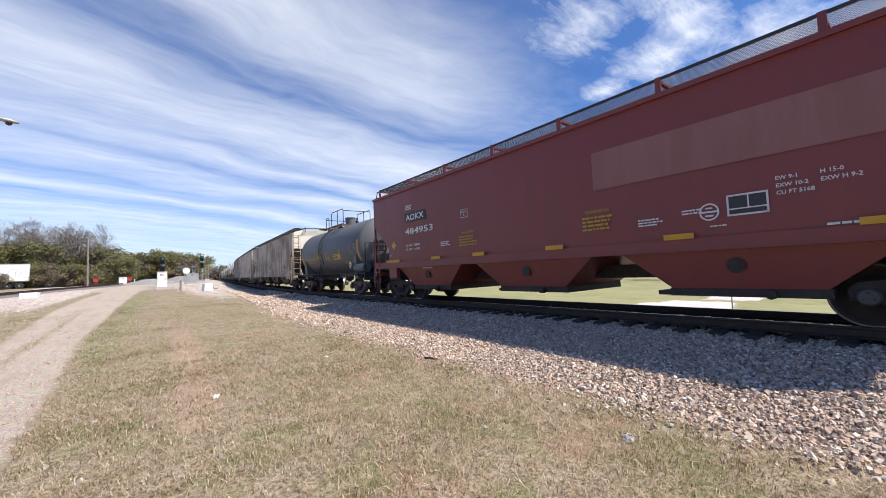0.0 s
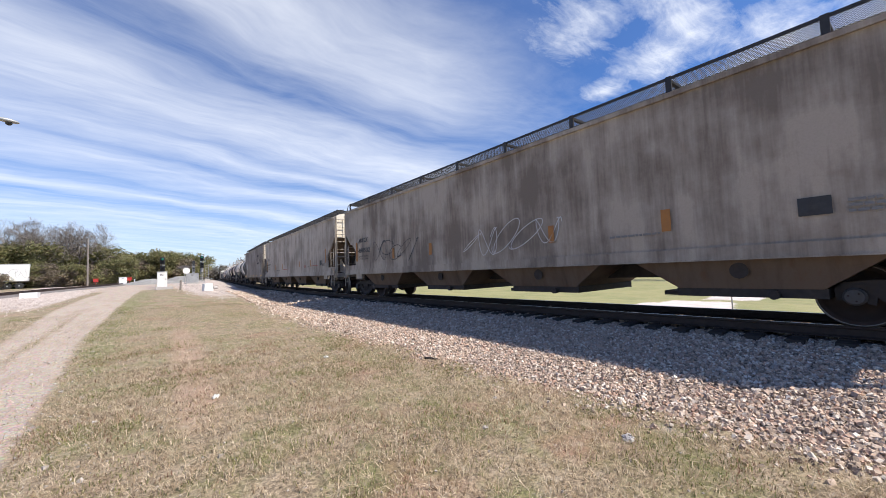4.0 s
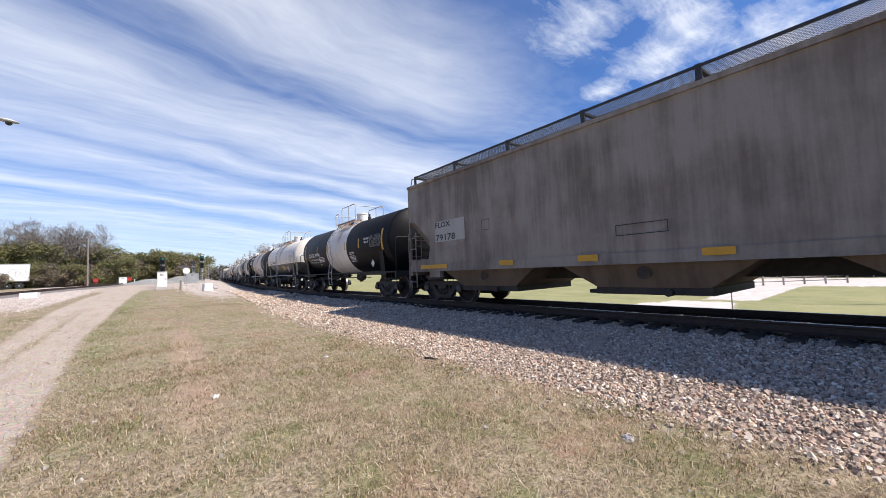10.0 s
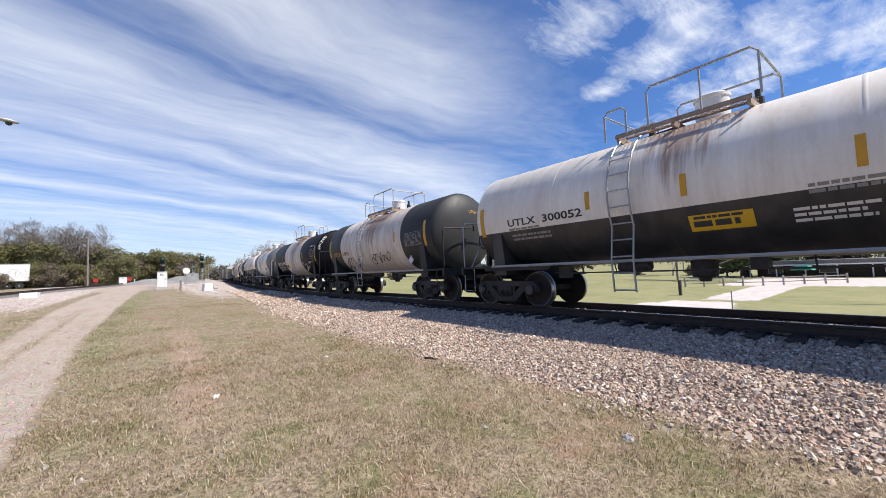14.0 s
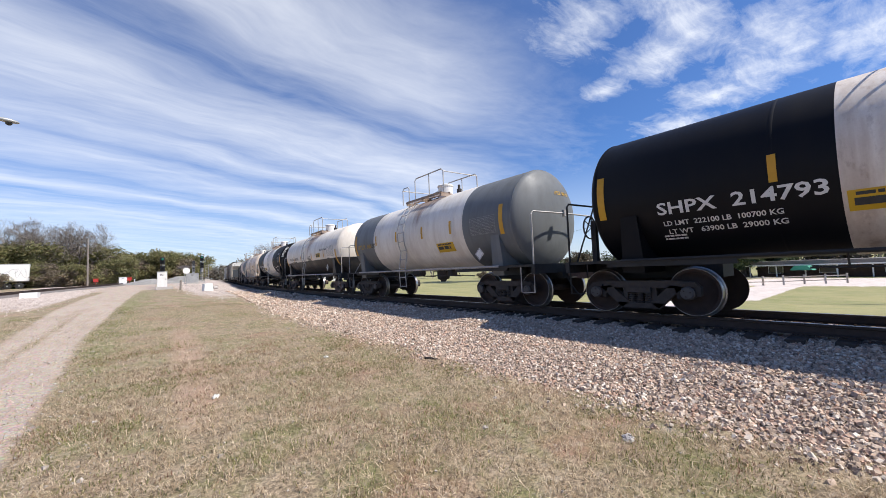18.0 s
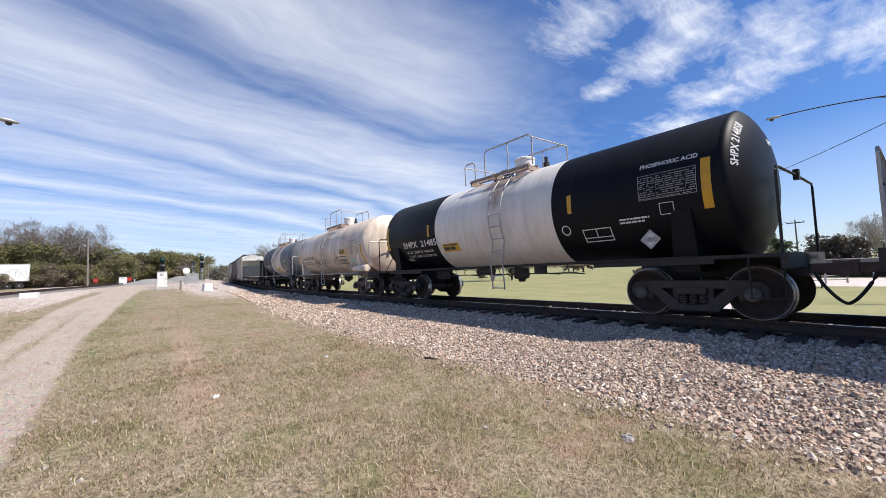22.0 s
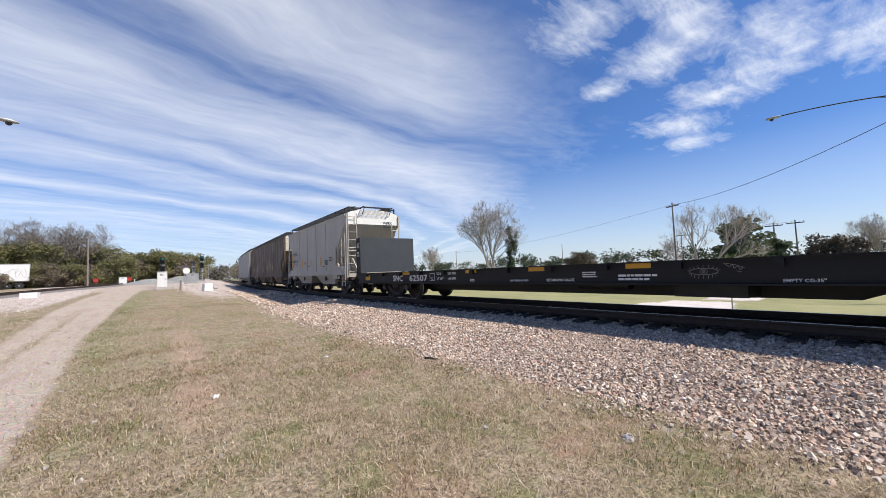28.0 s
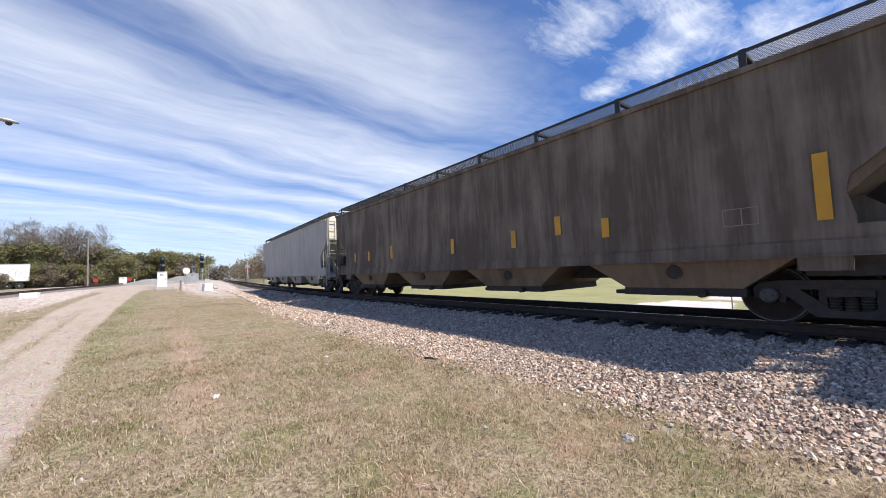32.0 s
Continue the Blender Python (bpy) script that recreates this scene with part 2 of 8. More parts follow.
# ---- shape tools ----
class Shape:
    """Collects vertices and faces for one mesh."""

    def __init__(self):
        self.v, self.f, self.m, self.i = [], [], [], 0

    def use(self, index):
        self.i = index
        return self

    def face(self, *idx):
        self.f.append(idx)
        self.m.append(self.i)

    def hexa(self, pts):
        """Eight corners: bottom ring, then top ring, both anticlockwise from above."""
        o = len(self.v)
        self.v += [tuple(p) for p in pts]
        for q in ((3, 2, 1, 0), (4, 5, 6, 7), (0, 1, 5, 4), (1, 2, 6, 5), (2, 3, 7, 6), (3, 0, 4, 7)):
            self.face(*(o + k for k in q))
        return self

    def box(self, x0, x1, y0, y1, z0, z1):
        return self.hexa([(x0, y0, z0), (x1, y0, z0), (x1, y1, z0), (x0, y1, z0), (x0, y0, z1), (x1, y0, z1), (x1, y1, z1), (x0, y1, z1)])

    def prism(self, poly, y0, y1):
        """A polygon in x and z, drawn out along y."""
        o, k = len(self.v), len(poly)
        self.v += [(x, y0, z) for x, z in poly] + [(x, y1, z) for x, z in poly]
        self.face(*(o + j for j in range(k)))
        self.face(*(o + k + j for j in reversed(range(k))))
        for j in range(k):
            a, b = j, (j + 1) % k
            self.face(o + b, o + a, o + k + a, o + k + b)
        return self

    def tube(self, pts, r, n=6, caps=True):
        pts = [Vector(p) for p in pts]
        o = len(self.v)
        for j, p in enumerate(pts):
            d = (pts[min(j + 1, len(pts) - 1)] - pts[max(j - 1, 0)]).normalized()
            side = d.cross(Vector((0, 0, 1)) if abs(d.z) < 0.9 else Vector((1, 0, 0))).normalized()
            up = side.cross(d)
            rr = r[j] if isinstance(r, (list, tuple)) else r
            for a in range(n):
                w = 2 * math.pi * a / n
                self.v.append(tuple(p + side * (rr * math.cos(w)) + up * (rr * math.sin(w))))
        for j in range(len(pts) - 1):
            for a in range(n):
                b = (a + 1) % n
                self.face(o + j * n + a, o + j * n + b, o + (j + 1) * n + b, o + (j + 1) * n + a)
        if caps:
            self.face(*(o + a for a in reversed(range(n))))
            self.face(*(o + (len(pts) - 1) * n + a for a in range(n)))
        return self

    def lathe(self, profile, centre=(0, 0, 0), axis="x", n=32, mats=None):
        """(along, radius) pairs turned round an axis through centre."""
        o, c = len(self.v), Vector(centre)
        for along, r in profile:
            for a in range(n):
                w = 2 * math.pi * a / n
                p, q = r * math.cos(w), r * math.sin(w)
                self.v.append(tuple(c + Vector({"x": (along, p, q), "y": (q, along, p), "z": (p, q, along)}[axis])))
        for j in range(len(profile) - 1):
            if mats:
                self.i = mats[j]
            for a in range(n):
                b = (a + 1) % n
                self.face(o + j * n + a, o + j * n + b, o + (j + 1) * n + b, o + (j + 1) * n + a)
        self.face(*(o + a for a in reversed(range(n))))
        self.face(*(o + (len(profile) - 1) * n + a for a in range(n)))
        return self

    def loft(self, rings, close=True):
        o, k = len(self.v), len(rings[0])
        for ring in rings:
            self.v += [tuple(p) for p in ring]
        for j in range(len(rings) - 1):
            for a in range(k if close else k - 1):
                b = (a + 1) % k
                self.face(o + j * k + a, o + j * k + b, o + (j + 1) * k + b, o + (j + 1) * k + a)
        if close:
            self.face(*(o + a for a in reversed(range(k))))
            self.face(*(o + (len(rings) - 1) * k + a for a in range(k)))
        return self

    def mesh(self, name, mats, smooth=None):
        me = bpy.data.meshes.new(name)
        me.from_pydata(self.v, [], self.f)
        for mt in (mats if isinstance(mats, (list, tuple)) else [mats]):
            me.materials.append(mt)
        if any(self.m):
            me.polygons.foreach_set("material_index", self.m)
        bm = bmesh.new()
        bm.from_mesh(me)
        bmesh.ops.recalc_face_normals(bm, faces=bm.faces)
        bm.to_mesh(me)
        bm.free()
        if smooth:
            me.polygons.foreach_set("use_smooth", [True] * len(me.polygons))
            me.set_sharp_from_angle(angle=radians(smooth))
        me.update()
        return me


def thing(name, label, category, group="", m=None, kind=""):
    ob = new(name)
    ob.empty_display_size = 0.3
    tagged(ob, label, category, group, kind)
    if m is not None:
        ob.matrix_world = m
    return ob


def part(name, shape, mat, parent, label="", smooth=None):
    me = shape.mesh(name, mat, smooth) if isinstance(shape, Shape) else shape
    ob = new(name, me)
    ob.parent = parent
    return tagged(ob, label)


def solid(name, shape, mat, label, category="", kind="", group="", smooth=None):
    return tagged(new(name, shape.mesh(name, mat, smooth)), label, category, group, kind)


# ---- lettering: all strings are turned into meshes once ----
WORDS = {}


def word(text):
    """Flat mesh of a text, one unit high, from its left end."""
    if text not in WORDS:
        cu = bpy.data.curves.new("lettering", "FONT")
        cu.body, cu.size, cu.resolution_u, cu.offset = text, 1.38, 2, 0.028
        ob = bpy.data.objects.new("lettering", cu)
        me = ob.to_mesh()
        co = [tuple(v.co) for v in me.vertices]
        WORDS[text] = (co, [tuple(p.vertices) for p in me.polygons], max((c[0] for c in co), default=1.0))
        ob.to_mesh_clear()
        bpy.data.objects.remove(ob)
        bpy.data.curves.remove(cu)
    return WORDS[text]


def letters(shape, text, x, z, h, onto, width=None, slant=0.0):
    """Letters of height h from x at base line z, laid on a surface by onto(x, z)."""
    co, faces, w = word(text)
    k = (width / w) if width else h
    o = len(shape.v)
    shape.v += [onto(x + c[0] * k + c[1] * h * slant, z + c[1] * h) for c in co]
    for f in faces:
        shape.face(*(o + j for j in f))


def bars(shape, x, z, w, rows, h, onto, gap=0.55, seed=1):
    """Lines of writing too small to read: broken bars."""
    rnd = random.Random(seed)
    for r in range(rows):
        zz, xx = z - r * h / gap, x
        end = x + w * rnd.uniform(0.75, 1.0)
        while xx < end - 0.02:
            l = min(rnd.uniform(1.2, 4.2) * h, end - xx)
            o = len(shape.v)
            shape.v += [onto(xx, zz - h), onto(xx + l, zz - h), onto(xx + l, zz), onto(xx, zz)]
            shape.face(o, o + 1, o + 2, o + 3)
            xx += l + 0.45 * h


def plate(shape, x0, x1, z0, z1, onto, nz=6, nx=1):
    """A thin patch on a surface."""
    o = len(shape.v)
    for i in range(nx + 1):
        for j in range(nz + 1):
            shape.v.append(onto(x0 + (x1 - x0) * i / nx, z0 + (z1 - z0) * j / nz))
    for i in range(nx):
        for j in range(nz):
            a = o + i * (nz + 1) + j
            shape.face(a, a + nz + 1, a + nz + 2, a + 1)


def frame_lines(shape, x0, x1, z0, z1, t, onto):
    for q in ((x0, x1, z0, z0 + t), (x0, x1, z1 - t, z1), (x0, x0 + t, z0, z1), (x1 - t, x1, z0, z1)):
        plate(shape, *q, onto, 3)


# ---- the line: its plan, its grade, and the train's way along it ----
RAIL = 0.5
CURVE, BEND = 0.0019, 60.0


def line(s):
    """The track's centre at s metres along it: x, y, height of the rails, and heading."""
    u = max(-s, 0.0)
    y = CURVE * u * u / 2 if u < BEND else CURVE * BEND * (u - BEND / 2)
    h = CURVE * min(u, BEND)
    rise = 0.0042 * max(u - 22.0, 0.0)
    return s + h * h * u / 6, 8.90 + y, RAIL + rise, -math.atan(h)


def run(t):
    """Metres that the train has gone after t seconds."""
    return 7.2398 * t + 0.0069 * t * t


def beside(s, l, z=0.0):
    """A point l metres to the far side of the track's centre."""
    x, y, _, a = line(s)
    return (x - math.sin(a) * l, y + math.cos(a) * l, z)


# ---- ground ----
def smooth_step(a, b, x):
    t = min(max((x - a) / (b - a), 0.0), 1.0)
    return t * t * (3 - 2 * t)


def ground_z(x, y):
    """Lawn level by the camera; it rises slowly up the line and falls away behind the track."""
    d = math.hypot(x, y)
    yc = line(x)[1]
    up = 0.62 * smooth_step(10, 42, -x) + 0.45 * smooth_step(38, 75, -x) + 0.38 * smooth_step(72, 100, -x)
    far = smooth_step(yc + 3.0, yc + 22.0, y)
    h = up * (1 - far) + far * (-1.25 + 0.9 * up)
    under = math.exp(-((y - yc) / 3.6) ** 2)
    h = h * (1 - under) + under * min(h, line(x)[2] - 0.62)
    if d < 60:
        h += 0.03 * noise.noise((x * 0.35, y * 0.35, 0.3)) + 0.012 * noise.noise((x * 1.7, y * 1.7, 2.3))
    return h


def ground_material():
    m, n, b = material("ground")
    v = n.add("ShaderNodeTexCoord").outputs["Object"]

    def zone(name):
        return n.add("ShaderNodeAttribute", attribute_name=name).outputs["Fac"]
    big = n.noise(v, 0.35, 4.0, 0.6, w=1.0)
    mid = n.noise(v, 1.6, 5.0, 0.62, w=2.0)
    fine = n.noise(v, 26.0, 6.0, 0.68, w=3.0)
    blade = n.noise(n.scaled(v, (60, 22, 20), turn=(0, 0, 0.6)), 1.0, 4.0, 0.7, w=4.0)
    straw = n.mix(n.ramp(fine, (0.36, 0.0), (0.64, 1.0)), (0.095, 0.068, 0.042), (0.50, 0.39, 0.26))
    green = n.mix(n.ramp(fine, (0.3, 0.0), (0.7, 1.0)), (0.070, 0.078, 0.024), (0.29, 0.28, 0.11))
    red = n.mix(n.ramp(fine, (0.3, 0.0), (0.7, 1.0)), (0.18, 0.092, 0.062), (0.46, 0.285, 0.20))
    lawn = n.mix(n.ramp(mid, (0.46, 0.0), (0.60, 0.8)), straw, green)
    lawn = n.mix(n.ramp(n.noise(v, 0.8, 4.0, 0.6, w=8.0), (0.52, 0.0), (0.64, 0.75)), lawn, red)
    lawn = n.mix(n.ramp(n.math("MULTIPLY", zone("worn"), n.math("MULTIPLY", mid, 1.6)), (0.35, 0.0), (0.75, 0.8)), lawn, (0.43, 0.285, 0.21))
    lawn = n.mix(n.math("MULTIPLY", zone("green"), n.ramp(mid, (0.35, 0.0), (0.6, 1.0))), lawn, green)
    lawn = n.mix(n.math("MULTIPLY", n.ramp(n.noise(v, 5.5, 5.0, 0.7, w=17.0), (0.52, 0.0), (0.66, 1.0)), 0.55), lawn, (0.52, 0.43, 0.32))
    lawn = n.mix(n.math("MULTIPLY", n.ramp(n.noise(v, 3.0, 5.0, 0.7, w=19.0), (0.34, 1.0), (0.46, 0.0)), 0.6), lawn, (0.10, 0.075, 0.04))
    lawn = n.mix(n.math("MULTIPLY", n.ramp(blade, (0.34, 1.0), (0.50, 0.0)), 0.75), lawn, (0.050, 0.038, 0.024))
    pebble = n.add("ShaderNodeTexVoronoi", ins={"Vector": v, "Scale": 34.0}).outputs["Color"]
    grit = n.mix(n.ramp(fine, (0.3, 0.0), (0.7, 1.0)), (0.27, 0.21, 0.165), (0.54, 0.45, 0.37))
    grit = n.mix(0.22, grit, pebble, "OVERLAY")
    grit = n.mix(n.math("MULTIPLY", n.ramp(n.noise(n.scaled(v, (0.35, 1.6, 1.0)), 1.5, 5.0, 0.65, w=14.0), (0.48, 0.0), (0.66, 1.0)), 0.6), grit, (0.30, 0.225, 0.155))
    pale = n.mix(n.ramp(mid, (0.35, 0.0), (0.65, 1.0)), (0.36, 0.295, 0.25), (0.58, 0.49, 0.43))
    pale = n.mix(n.ramp(fine, (0.35, 0.55), (0.55, 0.0)), pale, (0.20, 0.16, 0.13))
    field = n.mix(n.ramp(big, (0.36, 0.0), (0.62, 1.0)), (0.285, 0.265, 0.112), (0.195, 0.205, 0.075))
    field = n.mix(n.ramp(mid, (0.35, 0.5), (0.6, 0.0)), field, (0.335, 0.285, 0.15))
    slab = n.mix(n.ramp(mid, (0.35, 0.0), (0.65, 1.0)), (0.50, 0.43, 0.39), (0.66, 0.585, 0.54))
    edge = n.math("MULTIPLY", n.math("SUBTRACT", mid, 0.5), 1.1)
    c = lawn
    for name, tint in (("field", field), ("pale", pale), ("drive", grit), ("pad", slab)):
        f = n.ramp(n.math("ADD", zone(name), edge), (0.34, 0.0), (0.62, 1.0))
        c = n.mix(f, c, tint)
    link(n, c, b.inputs["Base Color"])
    b.inputs["Roughness"].default_value = 0.95
    bump(n, b, n.math("ADD", n.math("MULTIPLY", fine, 0.6), n.math("MULTIPLY", blade, 0.5)), 0.7, 0.03)
    return m


DRIVE_R = ((0, -1.0), (-6, -1.25), (-15, -1.65), (-26, -1.4), (-50, -0.65), (-70, 0.2))
DRIVE_L = ((0, -2.9), (-14, -2.95), (-26, -3.45), (-36, -3.4), (-51, -3.1), (-70, -2.0))


def along(table, x):
    for (x0, y0), (x1, y1) in zip(table, table[1:]):
        if x1 <= x <= x0:
            return y0 + (y1 - y0) * (x - x0) / (x1 - x0)
    return table[0][1] if x > table[0][0] else table[-1][1]


def zones(x, y):
    yc = line(x)[1]
    r, l = along(DRIVE_R, x), along(DRIVE_L, x)
    drive = smooth_step(l - 0.5, l + 0.25, y) * (1 - smooth_step(r - 0.15, r + 0.55, y))
    drive *= 1 - 0.60 * math.exp(-((y - (r + l) / 2 + 0.1) / 0.30) ** 2) * (1 - smooth_step(20, 40, -x))
    drive = max(drive, smooth_step(46, 56, -x) * smooth_step(-9, -4, y) * (1 - smooth_step(2.5, 4, y)))
    pale = smooth_step(24, 34, -x) * smooth_step(-15, -12, y) * (1 - smooth_step(-5.2, -3.6, y)) * 0.95
    pale = max(pale, 0.75 * smooth_step(22, 36, -x) * smooth_step(1.5, 4.0, y) * (1 - smooth_step(yc - 1, yc + 1, y)))
    pale = max(pale, 0.34 * math.exp(-((y - yc + 4.9) / 0.5) ** 2) * (1 - smooth_step(18, 30, -x)))
    # gravel yard and pale pad behind the track
    pad = (1 - smooth_step(-0.262 * y - 0.1, -0.262 * y + 0.1, x)) * smooth_step(-7.4 - 0.29 * (y - 14.8), -6.9 - 0.29 * (y - 14.8), x) * smooth_step(13.0, 13.6, y) * (1 - smooth_step(28.0, 30.0, y))
    lane = (1 - smooth_step(1.2, 2.0, abs(x + 8.6 + 0.02 * (y - 40)))) * smooth_step(29, 33, y) * (1 - smooth_step(62, 68, y))
    yard = smooth_step(45, 50, y) * (1 - smooth_step(60, 66, y)) * smooth_step(-16, -12, x)
    pad = max(pad, lane, yard)
    # bare reddish strip worn across the lawn
    worn = math.exp(-((y - 0.15 + 0.075 * x + 0.002 * x * x) / 0.42) ** 2) * smooth_step(3.5, 5.5, -x) * (1 - smooth_step(13, 18, -x))
    green = math.exp(-((y - r - 0.75) / 0.5) ** 2) * smooth_step(5, 9, -x) * (1 - smooth_step(40, 50, -x))
    field = smooth_step(yc + 2.0, yc + 5.0, y)
    return drive, pale, field, worn, green, pad


def spaced(lo, near_lo, near_hi, hi, step, grow):
    out, x, d = [], near_lo, step
    while x > lo:
        d *= grow
        x -= d
        out.append(x)
    out = out[::-1]
    x = near_lo
    while x < near_hi:
        out.append(x)
        x += step
    d = step
    while x < hi:
        out.append(x)
        d *= grow
        x += d
    return out + [hi]


def make_ground():
    xs = spaced(-2400, -26, 3, 1500, 0.28, 1.07)
    ys = spaced(-1500, -8, 14, 2400, 0.28, 1.07)
    verts = [(x, y, ground_z(x, y)) for x in xs for y in ys]
    k = len(ys)
    faces = [(i * k + j, (i + 1) * k + j, (i + 1) * k + j + 1, i * k + j + 1) for i in range(len(xs) - 1) for j in range(k - 1)]
    me = bpy.data.meshes.new("ground")
    me.from_pydata(verts, [], faces)
    me.materials.append(ground_material())
    z = [zones(x, y) for x in xs for y in ys]
    for q, name in enumerate(("drive", "pale", "field", "worn", "green", "pad")):
        a = me.attributes.new(name, "FLOAT", "POINT")
        a.data.foreach_set("value", [w[q] for w in z])
    me.polygons.foreach_set("use_smooth", [True] * len(me.polygons))
    tagged(new("ground", me), "dry spring lawn with a gravel drive beside the railway", "ground", kind="structure")


make_ground()

# ---- track ----
BALLAST = ((-5.0, -0.57), (-4.3, -0.50), (-3.3, -0.40), (-2.4, -0.33), (-1.7, -0.275), (-1.2, -0.255), (0, -0.24), (1.75, -0.24), (2.6, -0.35), (3.6, -0.62))


def swept(shape, profile, s0, s1, step, closed=False):
    n = max(1, int(round((s1 - s0) / step)))
    rings = []
    for i in range(n + 1):
        s = s0 + (s1 - s0) * i / n
        z = line(s)[2]
        rings.append([beside(s, l, z + h) for l, h in profile])
    shape.loft(rings, closed)
    return shape


def stone_tones(name, island):
    return random_tone(name, ((0.0, (0.20, 0.150, 0.115)), (0.22, (0.48, 0.365, 0.275)), (0.45, (0.68, 0.535, 0.415)), (0.62, (0.60, 0.39, 0.28)), (0.76, (0.36, 0.285, 0.235)), (0.88, (0.76, 0.645, 0.53)), (1.0, (0.90, 0.80, 0.68))), 0.88, 60.0, island)


def ballast_material():
    m, n, b = material("ballast_bed")
    v = n.add("ShaderNodeTexCoord").outputs["Object"]
    vo = n.add("ShaderNodeTexVoronoi", ins={"Vector": v, "Scale": 17.0, "Randomness": 1.0})
    vd = n.add("ShaderNodeTexVoronoi", feature="DISTANCE_TO_EDGE", ins={"Vector": v, "Scale": 17.0})
    c = n.mix(n.add("ShaderNodeSeparateColor", ins={0: vo.outputs["Color"]}).outputs[0], (0.20, 0.155, 0.125), (0.40, 0.325, 0.27))
    c = n.mix(n.ramp(vd.outputs["Distance"], (0.0, 1.0), (0.12, 0.0)), c, (0.07, 0.058, 0.05))
    link(n, n.mix(n.math("MULTIPLY", n.noise(v, 0.7, 4.0), 0.4), c, (0.24, 0.20, 0.17)), b.inputs["Base Color"])
    b.inputs["Roughness"].default_value = 0.92
    bump(n, b, n.ramp(vd.outputs["Distance"], (0.0, 0.0), (0.3, 1.0)), 1.0, 0.035)
    return m


BALLAST_MAT = ballast_material()
solid("ballast", swept(Shape(), BALLAST, -230, 30, 2.0), BALLAST_MAT, "crushed grey-brown granite ballast shoulder under the track", "ballast", "structure")

RAIL_PROFILE = ((-0.07, -0.172), (0.07, -0.172), (0.07, -0.160), (0.012, -0.140), (0.010, -0.050), (0.035, -0.036), (0.036, -0.006), (0.028, 0.0), (-0.028, 0.0), (-0.036, -0.006), (-0.035, -0.036), (-0.010, -0.050), (-0.012, -0.140), (-0.07, -0.160))


def make_rail(side):
    sh = Shape()
    swept(sh, [(l + side * 0.7525, h) for l, h in RAIL_PROFILE], -230, 30, 1.5, True)
    k = len(RAIL_PROFILE)
    for i, f in enumerate(sh.f[:-2]):
        sh.m[i] = 1 if i % k == 7 else 0
    ob = solid("rail", sh, [RAIL_SIDE, RAIL_TOP], "rust-brown steel rail with a bright worn running top", "rail", "structure", "rails of the main line")
    return ob


make_rail(-1)
make_rail(1)


def make_ties():
    sh = Shape()
    r = random.Random(4)
    b = 0.115
    sh.hexa([(-b, -1.3, -0.2), (b, -1.3, -0.2), (b, 1.3, -0.2), (-b, 1.3, -0.2), (-b + .008, -1.295, 0), (b - .008, -1.295, 0), (b - .008, 1.295, 0), (-b + .008, 1.295, 0)])
    me = sh.mesh("tie", TIE_WOOD)
    plate_shape = Shape().box(-0.09, 0.09, -0.19, 0.19, 0, 0.014)
    for y in (-0.11, 0.11):
        for x in (-0.05, 0.05):
            plate_shape.box(x - 0.014, x + 0.014, y - 0.02, y + 0.02, 0.014, 0.035)
    pm = plate_shape.mesh("tie_plate", RAIL_SIDE)
    bed = thing("track_ties", "row of creosoted timber ties with steel tie plates under the rails", "railway ties", kind="structure")
    s, i = 6.0, 0
    rest = Shape()
    while s > -170:
        x, y, z, a = line(s)
        w = r.uniform(-1.2, 1.2)
        m = Matrix.Translation((x, y + r.uniform(-0.05, 0.05), z - 0.186)) @ Matrix.Rotation(a + radians(w), 4, "Z")
        if s > -60:
            t = new("tie", me)
            t.parent, t.matrix_world = bed, m
            for side in (-1, 1):
                if s > -14:
                    p = new("tie_plate", pm)
                    p.parent, p.matrix_world = bed, Matrix.Translation((x, y + side * 0.7525, z - 0.186)) @ Matrix.Rotation(a, 4, "Z")
        else:
            o = len(rest.v)
            rest.v += [tuple(m @ Vector(c)) for c in sh.v]
            for f in sh.f:
                rest.face(*(o + k for k in f))
        s -= 0.52
    tagged(part("distant_ties", rest, TIE_WOOD, bed), kind="stuff")


make_ties()


# ---- rolling stock ----
def onto_side(y):
    return lambda x, z: (x, -y, z)


def onto_tank(cz, r, off=0.007):
    return lambda x, z: (x, -math.sqrt(max((r + off) ** 2 - (z - cz) ** 2, 0.0)), z)


def onto_end(x):
    return lambda y, z: (x, y, z)


def wheelset_mesh():
    sh = Shape()
    for e in (-1, 1):
        prof = [(0.660, 0.09), (0.668, 0.36), (0.660, 0.44), (0.658, 0.484), (0.690, 0.484), (0.700, 0.460), (0.815, 0.450), (0.819, 0.444), (0.818, 0.436), (0.812, 0.385), (0.775, 0.355), (0.745, 0.24), (0.770, 0.17), (0.800, 0.135), (0.805, 0.09)]
        mats = [0, 0, 0, 0, 1, 1, 2, 2, 0, 0, 0, 0, 0, 0]
        sh.lathe([(e * a, r) for a, r in prof], (0, 0, 0), "y", 36, mats)
        sh.use(0)
        sh.lathe([(e * 0.8, 0.075), (e * 1.05, 0.075)], (0, 0, 0), "y", 12)
        sh.lathe([(e * 0.97, 0.125), (e * 1.15, 0.125), (e * 1.165, 0.105), (e * 1.185, 0.10), (e * 1.19, 0.04)], (0, 0, 0), "y", 18, [0, 3, 3, 3])
        sh.use(0)
        for a in range(3):
            w = 2 * math.pi * a / 3
            c = (0.062 * math.sin(w), 0, 0.062 * math.cos(w))
            sh.lathe([(e * 1.185, 0.013), (e * 1.20, 0.013)], c, "y", 6)
    sh.lathe([(-0.7, 0.085), (0.7, 0.085)], (0, 0, 0), "y", 14)
    return sh.mesh("wheelset", [WHEEL_FACE, TREAD, RIM_EDGE, BEARING], 40)


